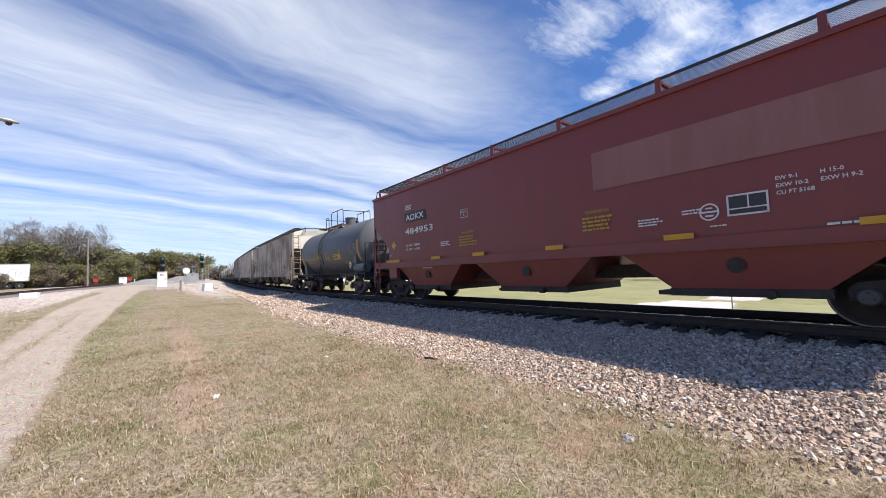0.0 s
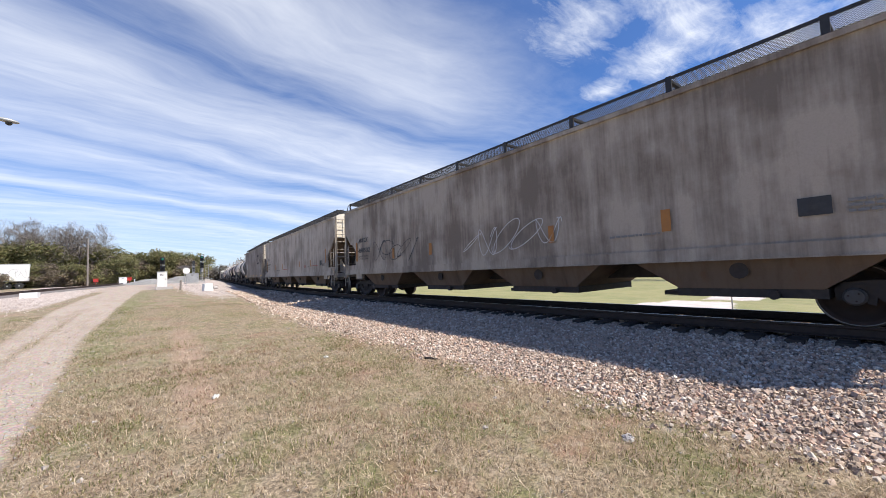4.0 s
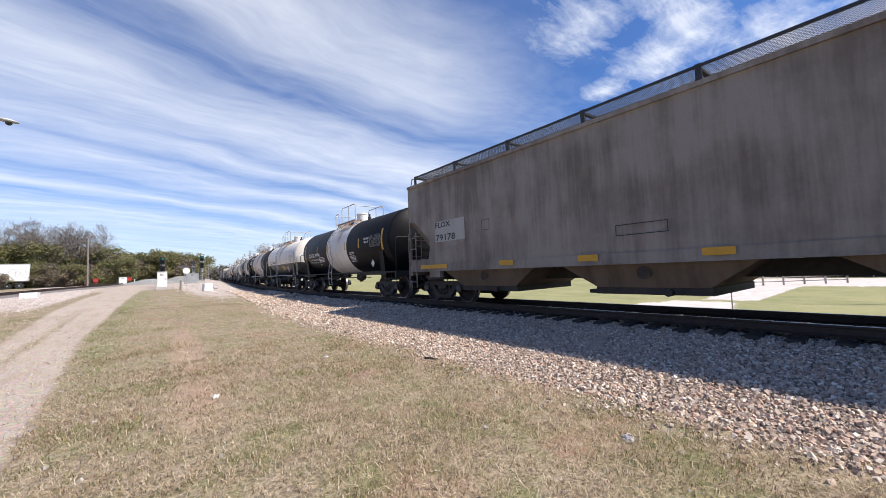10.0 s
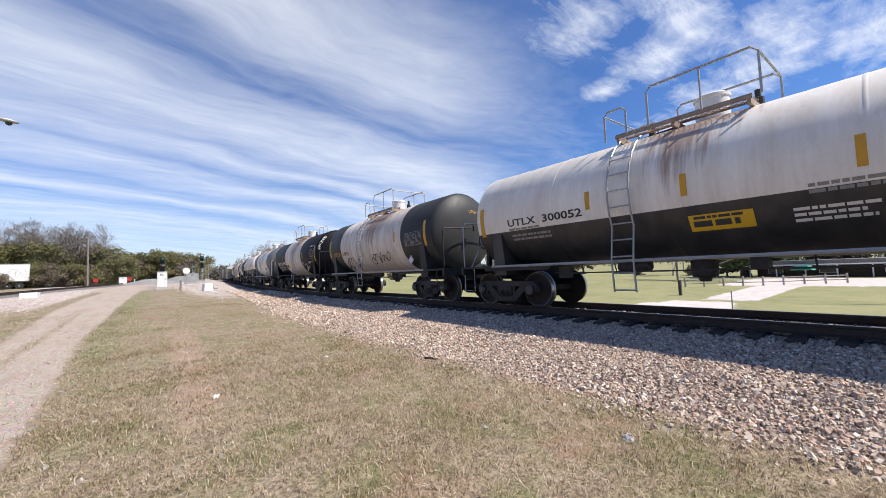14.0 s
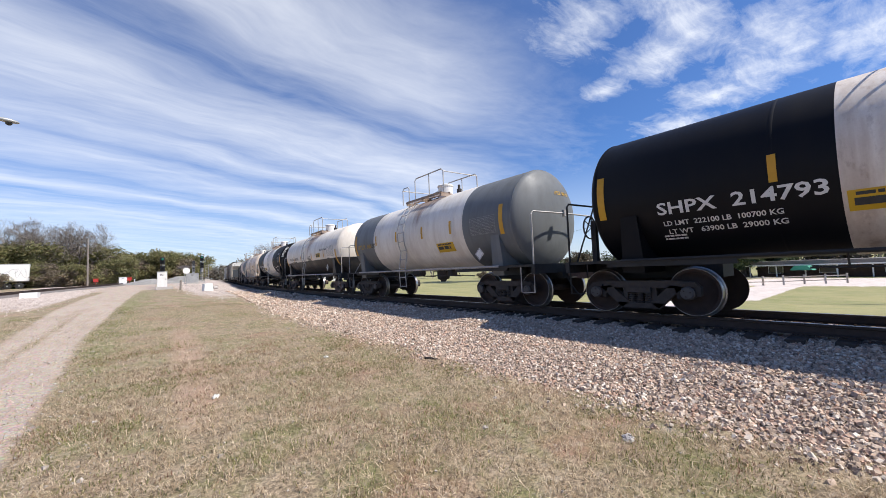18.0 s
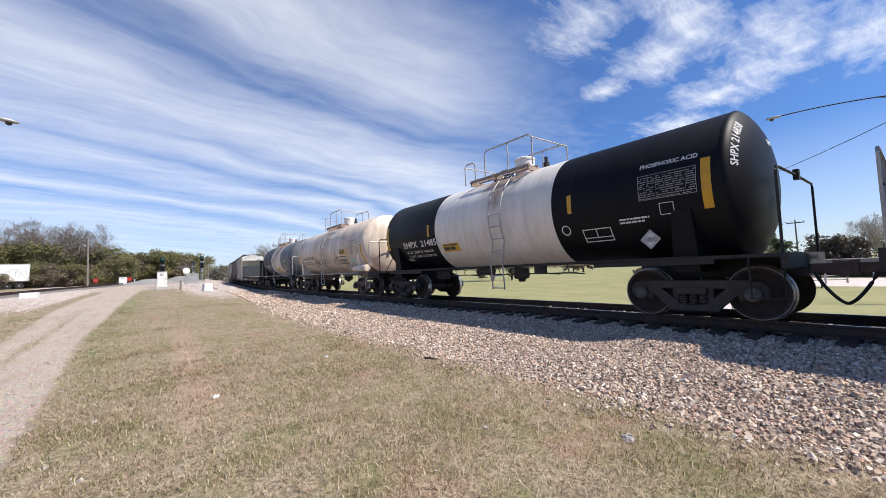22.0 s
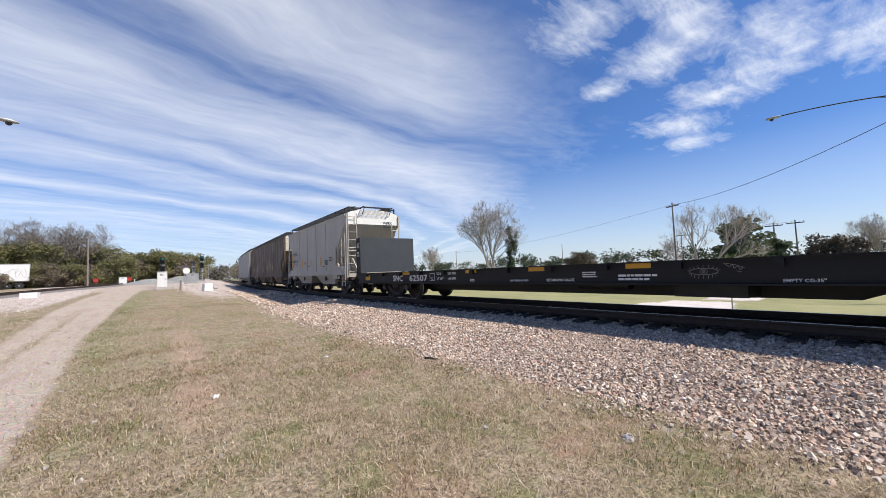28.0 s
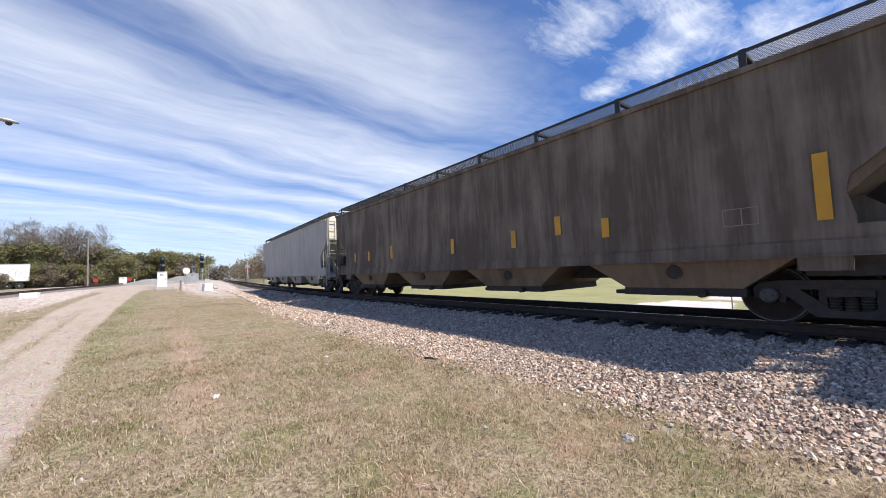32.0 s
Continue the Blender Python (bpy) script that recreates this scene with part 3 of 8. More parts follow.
def truck_frame_mesh(mat, name="truck_frame"):
    sh = Shape()
    for e in (-1, 1):
        y0, y1 = sorted((e * 0.965, e * 1.10))
        ya, yb = sorted((e * 0.99, e * 1.075))
        sh.prism([(-1.08, 0.40), (-1.09, 0.56), (-1.0, 0.655), (-0.72, 0.69), (0.72, 0.69), (1.0, 0.655), (1.09, 0.56), (1.08, 0.40), (1.01, 0.40), (0.99, 0.55), (0.88, 0.595), (0.77, 0.55), (-0.77, 0.55), (-0.88, 0.595), (-0.99, 0.55), (-1.01, 0.40)], y0, y1)
        for k in (-1, 1):
            sh.prism([(k * 0.82, 0.57), (k * 0.58, 0.60), (k * 0.20, 0.26), (k * 0.36, 0.15)], y0, y1)
            sh.prism([(k * 0.77, 0.56), (k * 0.78, 0.36), (k * 0.70, 0.34), (k * 0.66, 0.56)], y0, y1)
            sh.prism([(k * 0.32, 0.60), (k * 0.24, 0.60), (k * 0.24, 0.24), (k * 0.33, 0.26)], ya, yb)
            sh.box(k * 0.889 - 0.13, k * 0.889 + 0.13, *sorted((e * 0.98, e * 1.125)), 0.575, 0.625)
        sh.prism([(-0.38, 0.145), (0.38, 0.145), (0.46, 0.25), (-0.46, 0.25)], y0, y1)
        sh.box(-0.235, 0.235, *sorted((e * 0.86, e * 1.14)), 0.455, 0.56)
        sh.box(-0.36, 0.36, *sorted((e * 0.84, e * 0.88)), 0.20, 0.47)
    sh.box(-0.20, 0.20, -0.95, 0.95, 0.44, 0.66)
    sh.lathe([(0.66, 0.20), (0.74, 0.20)], (0, 0, 0), "z", 16)
    for k in (-1, 1):
        sh.box(k * 0.40 - 0.05, k * 0.40 + 0.05, -0.8, 0.8, 0.30, 0.40)
        for e in (-1, 1):
            sh.box(k * 0.42, k * 0.47, e * 0.76 - 0.05, e * 0.76 + 0.05, 0.28, 0.62)
    return sh.mesh(name, mat, 30)


def springs_mesh():
    sh = Shape()
    for x in (-0.16, 0.0, 0.16):
        for k in range(5):
            z = 0.25 + 0.042 * k
            sh.lathe([(z, 0.066), (z + 0.010, 0.078), (z + 0.022, 0.078), (z + 0.032, 0.066)], (x, 0, 0), "z", 10)
        sh.lathe([(0.25, 0.045), (0.46, 0.045)], (x, 0, 0), "z", 8)
    return sh.mesh("spring_nest", STEEL_DARK, 60)


WHEELSET = wheelset_mesh()
TRUCK = truck_frame_mesh(STEEL_DARK)
TRUCK_BROWN = truck_frame_mesh(STEEL_BROWN)
SPRINGS = springs_mesh()
CARS, SPINS = [], []


def coupler_shape(x, e):
    sh = Shape()
    sh.box(*sorted((x - e * 0.55, x - e * 0.10)), -0.09, 0.09, 0.76, 0.92)
    sh.prism([(x - e * 0.14, 0.72), (x + e * 0.02, 0.70), (x + e * 0.06, 0.80), (x + e * 0.06, 0.94), (x - e * 0.14, 0.97)], -0.15, 0.10)
    sh.box(*sorted((x - e * 0.05, x + e * 0.08)), 0.06, 0.17, 0.72, 0.95)
    return sh


def hose_shape(x, e):
    sh = Shape()
    pts = [(x - e * 0.34 * (1 - q) ** 1.3, -0.26 + 0.06 * q, 0.78 - 0.50 * math.sin(q * math.pi / 2) ** 0.8) for q in [i / 12 for i in range(13)]]
    sh.tube(pts, 0.025, 7)
    return sh


def start_car(name, label, category, front, rear, reach, brown=False, truck=2.05):
    """Empty at the car's middle on the rail top, with trucks, couplers and hoses."""
    half = (front - rear) / 2
    car = thing(name, label, category, "cars of the freight train")
    CARS.append((car, (front + rear) / 2, half - truck))
    for e in (-1, 1):
        cx = e * (half - truck)
        for mesh, nm, sy in ((TRUCK_BROWN if brown else TRUCK, "truck_frame", 0), (SPRINGS, "spring_nest", -1.04), (SPRINGS, "spring_nest", 1.04)):
            o = new(nm, mesh)
            o.parent = car
            o.location = (cx, sy, 0)
        for w in (-1, 1):
            o = new("wheelset", WHEELSET)
            o.parent = car
            o.location = (cx + w * 0.889, 0, 0.457)
            SPINS.append((o, (front + rear) / 2, cx + w * 0.889))
        part("coupler", coupler_shape(e * half, e), STEEL_BROWN, car, "rusty knuckle coupler")
        part("air_hose", hose_shape(e * half, e), RUBBER, car, "black rubber brake hose", smooth=60)
    return car, half


def ladder(shape, x0, x1, y0, y1, z0, z1, rungs, r=0.017):
    """Two stiles and rungs between (x0, y0) and (x1, y1)."""
    for x, y in ((x0, y0), (x1, y1)):
        shape.tube([(x, y, z0), (x, y, z1)], r * 1.35, 5)
    for i in range(rungs):
        z = z0 + (z1 - z0) * (i + 0.5) / rungs
        shape.tube([(x0, y0, z), (x1, y1, z)], r, 5)


def grating(shape, x0, x1, y0, y1, z, pitch=0.07):
    """Expanded-metal walkway: crossed thin bars in a rim."""
    w = y1 - y0
    t, h = 0.0075, 0.008
    n = int((x1 - x0 + w) / pitch)
    for e in (0, 1):
        for i in range(n):
            a = x0 - w + i * pitch
            xa, xb = max(a, x0), min(a + w, x1)
            if xb <= xa:
                continue
            ya, yb = y0 + (xa - a), y0 + (xb - a)
            if e:
                ya, yb = y1 - (xa - a), y1 - (xb - a)
            o = len(shape.v)
            shape.v += [(xa - t, ya, z), (xa + t, ya, z), (xb + t, yb, z), (xb - t, yb, z), (xa, ya, z + h), (xb, yb, z + h)]
            shape.face(o, o + 1, o + 2, o + 3)
            shape.face(o, o + 4, o + 5, o + 3)
            shape.face(o + 1, o + 2, o + 5, o + 4)
    for y in (y0, y1):
        shape.box(x0, x1, y - 0.012, y + 0.012, z - 0.02, z + 0.035)


def placard(car, x, z, onto, s=0.135):
    """Hazard diamond on its holder."""
    sh = Shape()
    sh.v += [onto(x, z - 1.15 * s), onto(x + 1.15 * s, z), onto(x, z + 1.15 * s), onto(x - 1.15 * s, z)]
    sh.face(0, 1, 2, 3)
    p = part("placard", sh, WHITE_MARK, car, "white diamond hazard placard")
    ring = Shape()
    for q in (1.0, 0.90):
        c = [onto(x, z - q * s), onto(x + q * s, z), onto(x, z + q * s), onto(x - q * s, z)]
        ring.v += [(a, b - 0.004, h) for a, b, h in c]
    for k in range(4):
        ring.face(k, (k + 1) % 4, 4 + (k + 1) % 4, 4 + k)
    part("border", ring, BLACK_MARK, p, "black border line")
    return p


def data_panel(car, x0, x1, z0, z1, onto, mat=WHITE_MARK, cols=6, rows=7, seed=3):
    sh = Shape()
    frame_lines(sh, x0, x1, z0, z1, 0.009, onto)
    r = random.Random(seed)
    rows += 2
    for i in range(rows):
        z = z1 - 0.035 - (z1 - z0 - 0.04) * i / rows
        for j in range(cols):
            w = (x1 - x0) / cols
            xx = x0 + j * w + 0.012
            while xx < x0 + (j + 1) * w - 0.03:
                l = min(r.uniform(0.015, 0.06), x0 + (j + 1) * w - 0.012 - xx)
                if r.random() < 0.82:
                    plate(sh, xx, xx + l, z - 0.026, z - 0.010, onto, 1)
                xx += l + 0.010
    for j in range(1, cols):
        x = x0 + (x1 - x0) * j / cols
        plate(sh, x - 0.002, x + 0.002, z0, z1, onto, 3)
    return part("data_panel", sh, mat, car, "stencilled data table")


def mark(car, mat, rows, onto, name="stencil", label="", slant=0.0):
    """rows: (text, x, z, height) or (text, x, z, height, width); each line is a part."""
    for q in rows:
        sh = Shape()
        letters(sh, q[0], q[1], q[2], q[3], onto, q[4] if len(q) > 4 else None, slant)
        part(name, sh, mat, car, label)


def small_print(car, mat, spots, onto, name="stencil"):
    """spots: (x, z, width, rows, bar height); each block of writing is a part."""
    for i, (x, z, w, r, h) in enumerate(spots):
        sh = Shape()
        bars(sh, x, z, w, r, h, onto, seed=i + 2)
        part(name, sh, mat, car, "small stencilled lettering")


def stripe(car, x0, x1, z0, z1, onto, mat=None):
    sh = Shape()
    plate(sh, x0, x1, z0, z1, onto, 6)
    return part("reflector", sh, mat or YELLOW, car, "yellow reflective strip")


# side-sheet notch at the ends: (inset from the end, height), from the top down
NOTCH_JOG = ((0.0, 3.0), (0.49, 2.53), (0.56, 2.45), (0.80, 2.42), (1.16, 2.11), (1.20, 1.91), (1.13, 1.57))
NOTCH_RAKE = ((0.0, 2.82), (0.33, 2.77), (1.18, 2.09), (1.20, 1.87), (1.12, 1.45))
NOTCH_ROUND = ((0.0, 3.55), (0.43, 3.27), (0.46, 3.10), (0.71, 2.91), (0.91, 2.70), (1.06, 2.49), (1.18, 2.19), (1.22, 1.76), (1.17, 1.62), (1.05, 1.55))


def hopper_car(label, front, rear, skin, trim, roof=4.25, cut=NOTCH_JOG, bays=4, walk_mat=None, brown=False, wide=1.51, reach=0.75, ribs=0, sill=1.22, bay_mat=None, end_mat=None):
    """Covered hopper: body with raked ends, side sills, bays with gates, ladders and roof walks."""
    car, half = start_car("covered_hopper_car", label, "hopper car", front, rear, reach, brown)
    bl = half - reach
    z1, d = cut[0][1], cut[-1][0] + 0.12
    # cross section from the near sill over the roof to the far sill; each point carries its inset from the end
    side = [(wide - 0.01, sill, cut[-1][0])] + [(wide, z, q) for q, z in reversed(cut)]
    side += [(wide, roof - 0.22, 0.0), (wide - 0.015, roof - 0.06, 0.0)]
    crown = [(wide - 0.09, roof + 0.02, 0.0), (1.22, roof + 0.13, 0.0), (0.85, roof + 0.215, 0.0), (0.45, roof + 0.262, 0.0), (0.0, roof + 0.275, 0.0)]
    half_ring = side + crown
    ring = [(-y, z, q) for y, z, q in half_ring] + [(y, z, q) for y, z, q in reversed(half_ring[:-1])]
    body = Shape()
    k = len(ring)
    rings = [[(e * (bl - q), y, z) for y, z, q in ring] for e in (-1, 1)]
    body.v += rings[0] + rings[1]
    for a in range(k - 1):
        body.face(a, a + 1, k + a + 1, k + a)
    low = len(cut)
    for e in (0, 1):
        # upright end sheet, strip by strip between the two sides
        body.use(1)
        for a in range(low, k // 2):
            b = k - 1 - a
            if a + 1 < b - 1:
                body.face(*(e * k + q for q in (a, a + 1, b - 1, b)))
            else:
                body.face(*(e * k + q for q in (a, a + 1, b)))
        body.use(0)
        # turned-in lip round the notch
        for a in range(low):
            for i, j, sg in ((a, a + 1, 1), (k - 1 - a, k - 2 - a, -1)):
                p, q = body.v[e * k + i], body.v[e * k + j]
                o = len(body.v)
                body.v += [(p[0], p[1] + sg * 0.06, p[2]), (q[0], q[1] + sg * 0.06, q[2])]
                body.face(e * k + i, e * k + j, o + 1, o)
    body.face(0, k, 2 * k - 1, k - 1)
    slope = (1.75, 1.36) if z1 < 3.3 else (1.95, 1.55)
    for e in (-1, 1):
        xe = e * bl
        chute = Shape().prism([(xe - e * 0.01, z1 - 0.01), (xe - e * slope[0], slope[1]), (xe - e * slope[0], sill - 0.1), (xe - e * (slope[0] + 0.5), sill - 0.1), (xe - e * (slope[0] + 0.5), z1 - 0.01)], -wide + 0.055, wide - 0.055)
        # bay colour: dirt and rust, with the shade under the overhang painted in
        part("slope_sheet", chute, bay_mat or skin, car, "sloping end sheet of the hopper")
        for y in (-wide + 0.02, wide - 0.02):
            part("sill_end", Shape().box(*sorted((xe - e * 0.05, xe - e * (d + 0.1))), y - 0.02, y + 0.02, 1.24, 1.46), trim, car)
    part("body", body, [skin, end_mat or skin], car, smooth=25)
    # roof edge angle and side sills
    for e in (-1, 1):
        y = e * (wide + 0.012)
        rim = Shape().box(-bl - 0.02, bl + 0.02, min(y, y + e * 0.045), max(y, y + e * 0.045), roof - 0.10, roof - 0.01)
        part("roof_rim", rim, trim, car)
        sl = Shape().box(-bl + 0.02, bl - 0.02, min(y - e * 0.12, y + e * 0.03), max(y - e * 0.12, y + e * 0.03), sill - 0.16, sill + 0.04)
        part("side_sill", sl, trim, car)
        part("sill_flange", Shape().box(-bl + 0.02, bl - 0.02, min(y - e * 0.12, y + e * 0.07), max(y - e * 0.12, y + e * 0.07), sill - 0.185, sill - 0.1605), trim, car)
    if ribs:
        for i in range(1, ribs):
            x = -bl + d + (2 * bl - 2 * d) * i / ribs
            rb = Shape().box(x - 0.012, x + 0.012, -wide - 0.022, -wide, 1.28, roof - 0.12)
            part("panel_seam", rb, skin, car)
    # bays
    inner = bl - d - 0.15
    pitch = 2 * inner / bays
    for i in range(bays):
        c = -inner + pitch * (i + 0.5)
        w = pitch * 0.49
        b = Shape()
        b.hexa([(c - w * 0.48, -1.24, 0.56), (c + w * 0.48, -1.24, 0.56), (c + w * 0.48, 1.24, 0.56), (c - w * 0.48, 1.24, 0.56), (c - w * 0.98, -1.46, sill + 0.02), (c + w * 0.98, -1.46, sill + 0.02), (c + w * 0.98, 1.46, sill + 0.02), (c - w * 0.98, 1.46, sill + 0.02)])
        bay = part("hopper_bay", b, bay_mat or skin, car)
        g = Shape()
        g.box(c - w * 0.50, c + w * 0.50, -1.22, 1.22, 0.42, 0.565)
        g.box(c - w * 0.46 - 0.42, c - w * 0.46 + 0.02, -0.95, 0.95, 0.41, 0.49)
        g.tube([(c + 0.40, -1.30, 0.47), (c + 0.40, 1.30, 0.47)], 0.035, 8)
        g.lathe([(-1.36, 0.07), (-1.22, 0.07)], (c + 0.40, 0, 0.47), "y", 10)
        g.box(c - 0.70, c + 0.70, -1.06, -1.0, 0.44, 0.49)
        part("outlet_gate", g, STEEL_DARK, bay, "black sliding outlet gate")
        oval = Shape()
        oval.lathe([(-0.03, 0.13), (0.0, 0.11)], (c, -1.36, 0.86 + (sill - 1.22) * 0.5), "y", 14)
        part("vibrator_bracket", oval, STEEL_DARK, bay)
    # centre sill, bolsters and end platforms
    part("centre_sill", Shape().box(-half + 0.42, half - 0.42, -0.30, 0.30, 0.72, 1.02), STEEL_DARK, car)
    for e in (-1, 1):
        part("bolster", Shape().box(*sorted((e * (half - 1.65), e * (half - 2.45))), -1.35, 1.35, 0.76, 1.08), STEEL_DARK, car)
        part("end_sill", Shape().box(*sorted((e * (bl - 0.10), e * (bl + 0.06))), -1.5, 1.5, 0.92, 1.14), trim, car)
        part("slope_brace", Shape().prism([(e * (bl - d + 0.05), 1.24), (e * (bl - d + 0.05), 2.2), (e * (bl - d + 0.30), 2.2), (e * (bl - d + 0.75), 1.10), (e * (bl - d + 0.6), 1.05)], -0.12, 0.12), STEEL_DARK, car)
        for y in (-0.75, 0.75):
            part("slope_brace", Shape().prism([(e * (bl - d), 1.24), (e * (bl - d), 1.9), (e * (bl - d + 0.14), 1.9), (e * (bl - 0.2), 1.12), (e * (bl - 0.2), 1.06)], y - 0.025, y + 0.025), trim, car)
        part("end_deck", Shape().box(*sorted((e * (bl - 0.25), e * (bl - 0.11))), -1.5, 1.5, 1.10, 1.13), STEEL_DARK, car)
        for y in (-1.0, 1.0):
            part("jacking_pad", Shape().box(*sorted((e * (half - 2.5), e * (half - 1.95))), *sorted((y * 1.40, y * 1.54)), 0.84, sill - 0.17), trim, car)
    # ladders, posts and grab irons at both ends
    for e in (-1, 1):
        ld = Shape()
        x = e * (bl + 0.03)
        for sgn in (-1, 1):
            yo = sgn * (wide - 0.02)
            part("corner_post", Shape().box(*sorted((x - e * 0.03, x + e * 0.05)), min(yo, yo - sgn * 0.07), max(yo, yo - sgn * 0.07), 0.90, roof + 0.0), trim, car)
        ladder(ld, x + e * 0.07, x + e * 0.07, -wide + 0.10, -wide + 0.55, 1.0, roof + 0.05, 8)
        part("end_ladder", ld, trim, car)
        sd = Shape()
        ladder(sd, x - e * 0.02, x - e * 0.47, -wide - 0.05, -wide - 0.05, 0.50, 2.42 if z1 < 3.3 else 3.06, 5 if z1 < 3.3 else 6)
        fl = Shape()
        ladder(fl, x + e * 0.05, x + e * 0.05, wide - 0.5, wide - 0.1, 0.60, z1, 5)
        part("far_ladder", fl, trim, car)
        part("grab_iron", Shape().tube([(x + e * 0.1, -wide + 0.1, 2.20), (x + e * 0.1, wide - 0.1, 2.20)], 0.017, 5), trim, car)
        part("side_ladder", sd, trim, car)
        gear = Shape()
        if e > 0:
            gear.tube([(x + 0.13, 0.72 + 0.25 * math.cos(q), 1.95 + 0.25 * math.sin(q)) for q in [2 * math.pi * k / 18 for k in range(19)]], 0.018, 6)
            for k in range(5):
                q = 2 * math.pi * k / 5
                gear.tube([(x + 0.10, 0.72, 1.95), (x + 0.13, 0.72 + 0.25 * math.cos(q), 1.95 + 0.25 * math.sin(q))], 0.012, 5)
            gear.box(x - 0.02, x + 0.08, 0.60, 0.84, 1.78, 2.12)
            gear.tube([(x + 0.02, 0.72, 1.8), (x + 0.02, 0.72, 1.0)], 0.02, 5)
            part("hand_brake", gear, trim, car, "spoked hand-brake wheel and housing")
        else:
            gear.tube([(-bl + 0.25, -1.12, 1.30), (-bl + 0.95, -1.12, 1.30)], 0.14, 14)
            part("brake_reservoir", gear, trim, car, "dirty brake air reservoir", smooth=40)
            part("control_valve", Shape().box(-bl + 1.05, -bl + 1.30, -1.28, -0.95, 1.14, 1.42), trim, car)
            pipe = Shape()
            for z, q in ((1.50, 0.02), (1.22, 0.016)):
                pipe.tube([(-bl + 0.05, -1.30, z), (-bl + 0.9, -1.30, z + 0.02), (-bl + 1.45, -1.2, z - 0.04)], q, 6)
            part("brake_pipe", pipe, STEEL_DARK, car)
            wheel = Shape()
            wheel.tube([(x - 0.16, 0.25 + 0.24 * math.cos(q), 2.05 + 0.24 * math.sin(q)) for q in [2 * math.pi * k / 18 for k in range(19)]], 0.018, 6)
            for k in range(5):
                q = 2 * math.pi * k / 5
                wheel.tube([(x - 0.13, 0.25, 2.05), (x - 0.16, 0.25 + 0.24 * math.cos(q), 2.05 + 0.24 * math.sin(q))], 0.012, 5)
            part("hand_brake", wheel, STEEL_DARK, car, "spoked hand-brake wheel")
            part("brake_post", Shape().box(x - 0.12, x - 0.02, 0.17, 0.33, 0.95, 2.25), trim, car)
            part("end_post", Shape().box(x - 0.05, x + 0.03, 0.72, 0.80, 0.95, z1), trim, car)
        top = Shape()
        grating(top, *sorted((x - e * 0.12, x + e * 0.30)), -0.62, 0.95, roof + 0.36)
        for y in (-0.6, 0.9):
            part("platform_brace", Shape().tube([(x, y, roof + 0.02), (x + e * 0.28, y, roof + 0.35)], 0.02, 5), walk_mat or SCREEN, car)
        part("roof_grab", Shape().tube([(x, -wide + 0.1, roof - 0.1), (x, -wide + 0.2, roof + 0.34), (x, -0.95, roof + 0.38)], 0.022, 6), walk_mat or SCREEN, car)
        part("end_platform", top, walk_mat or SCREEN, car, "steel grating crossover platform")
    # roof walks with brackets, and the long hatch cover between
    for sgn in (-1, 1):
        wk = Shape()
        ys = sorted((sgn * 0.62, sgn * 1.26))
        grating(wk, -bl + 0.06, bl - 0.06, ys[0], ys[1], roof + 0.36, 0.062)
        nb = max(6, int(2 * bl / 2.1))
        for i in range(nb + 1):
            x = -bl + 0.12 + (2 * bl - 0.24) * i / nb
            y0, y1 = sorted((sgn * 0.60, sgn * 1.28))
            yo = sorted((sgn * 1.25, sgn * 1.29))
            bk = Shape().box(x - 0.035, x + 0.035, y0, y1, roof + 0.30, roof + 0.352).box(x - 0.05, x + 0.05, yo[0], yo[1], roof + 0.06, roof + 0.40)
            part("walk_bracket", bk, trim if skin is RED else SCREEN, car)
        part("roof_walk", wk, walk_mat or SCREEN, car, "expanded-metal roof walkway")
    hc = Shape()
    hc.prism([(-bl + 0.5, roof + 0.24), (bl - 0.5, roof + 0.24), (bl - 0.5, roof + 0.34), (-bl + 0.5, roof + 0.34)], -0.42, 0.42)
    part("hatch_cover", hc, skin, car)
    return car, bl, half


RUST_PLATE = plain("rust_stained_pale_plate", (0.40, 0.33, 0.27), (0.20, 0.125, 0.085), 0.75, 5.0)
TANK_Z, TANK_R = 2.43, 1.39
# dished head: depth beyond the shell at each share of the radius
HEAD = [(0.0, 1.0), (0.045, 0.985), (0.10, 0.94), (0.19, 0.83), (0.28, 0.68), (0.345, 0.5), (0.385, 0.25), (0.40, 0.02)]


def onto_head(cl, off=0.008):
    """Lays marks on the dished head of a tank."""
    def place(y, z):
        q = math.hypot(y, z - TANK_Z) / TANK_R
        for (d0, q0), (d1, q1) in zip(HEAD, HEAD[1:]):
            if q1 <= q <= q0:
                return (cl + off + d0 + (d1 - d0) * (q0 - q) / (q0 - q1), y, z)
        return (cl + off + (0.4 if q < 0.1 else 0.0), y, z)
    return place



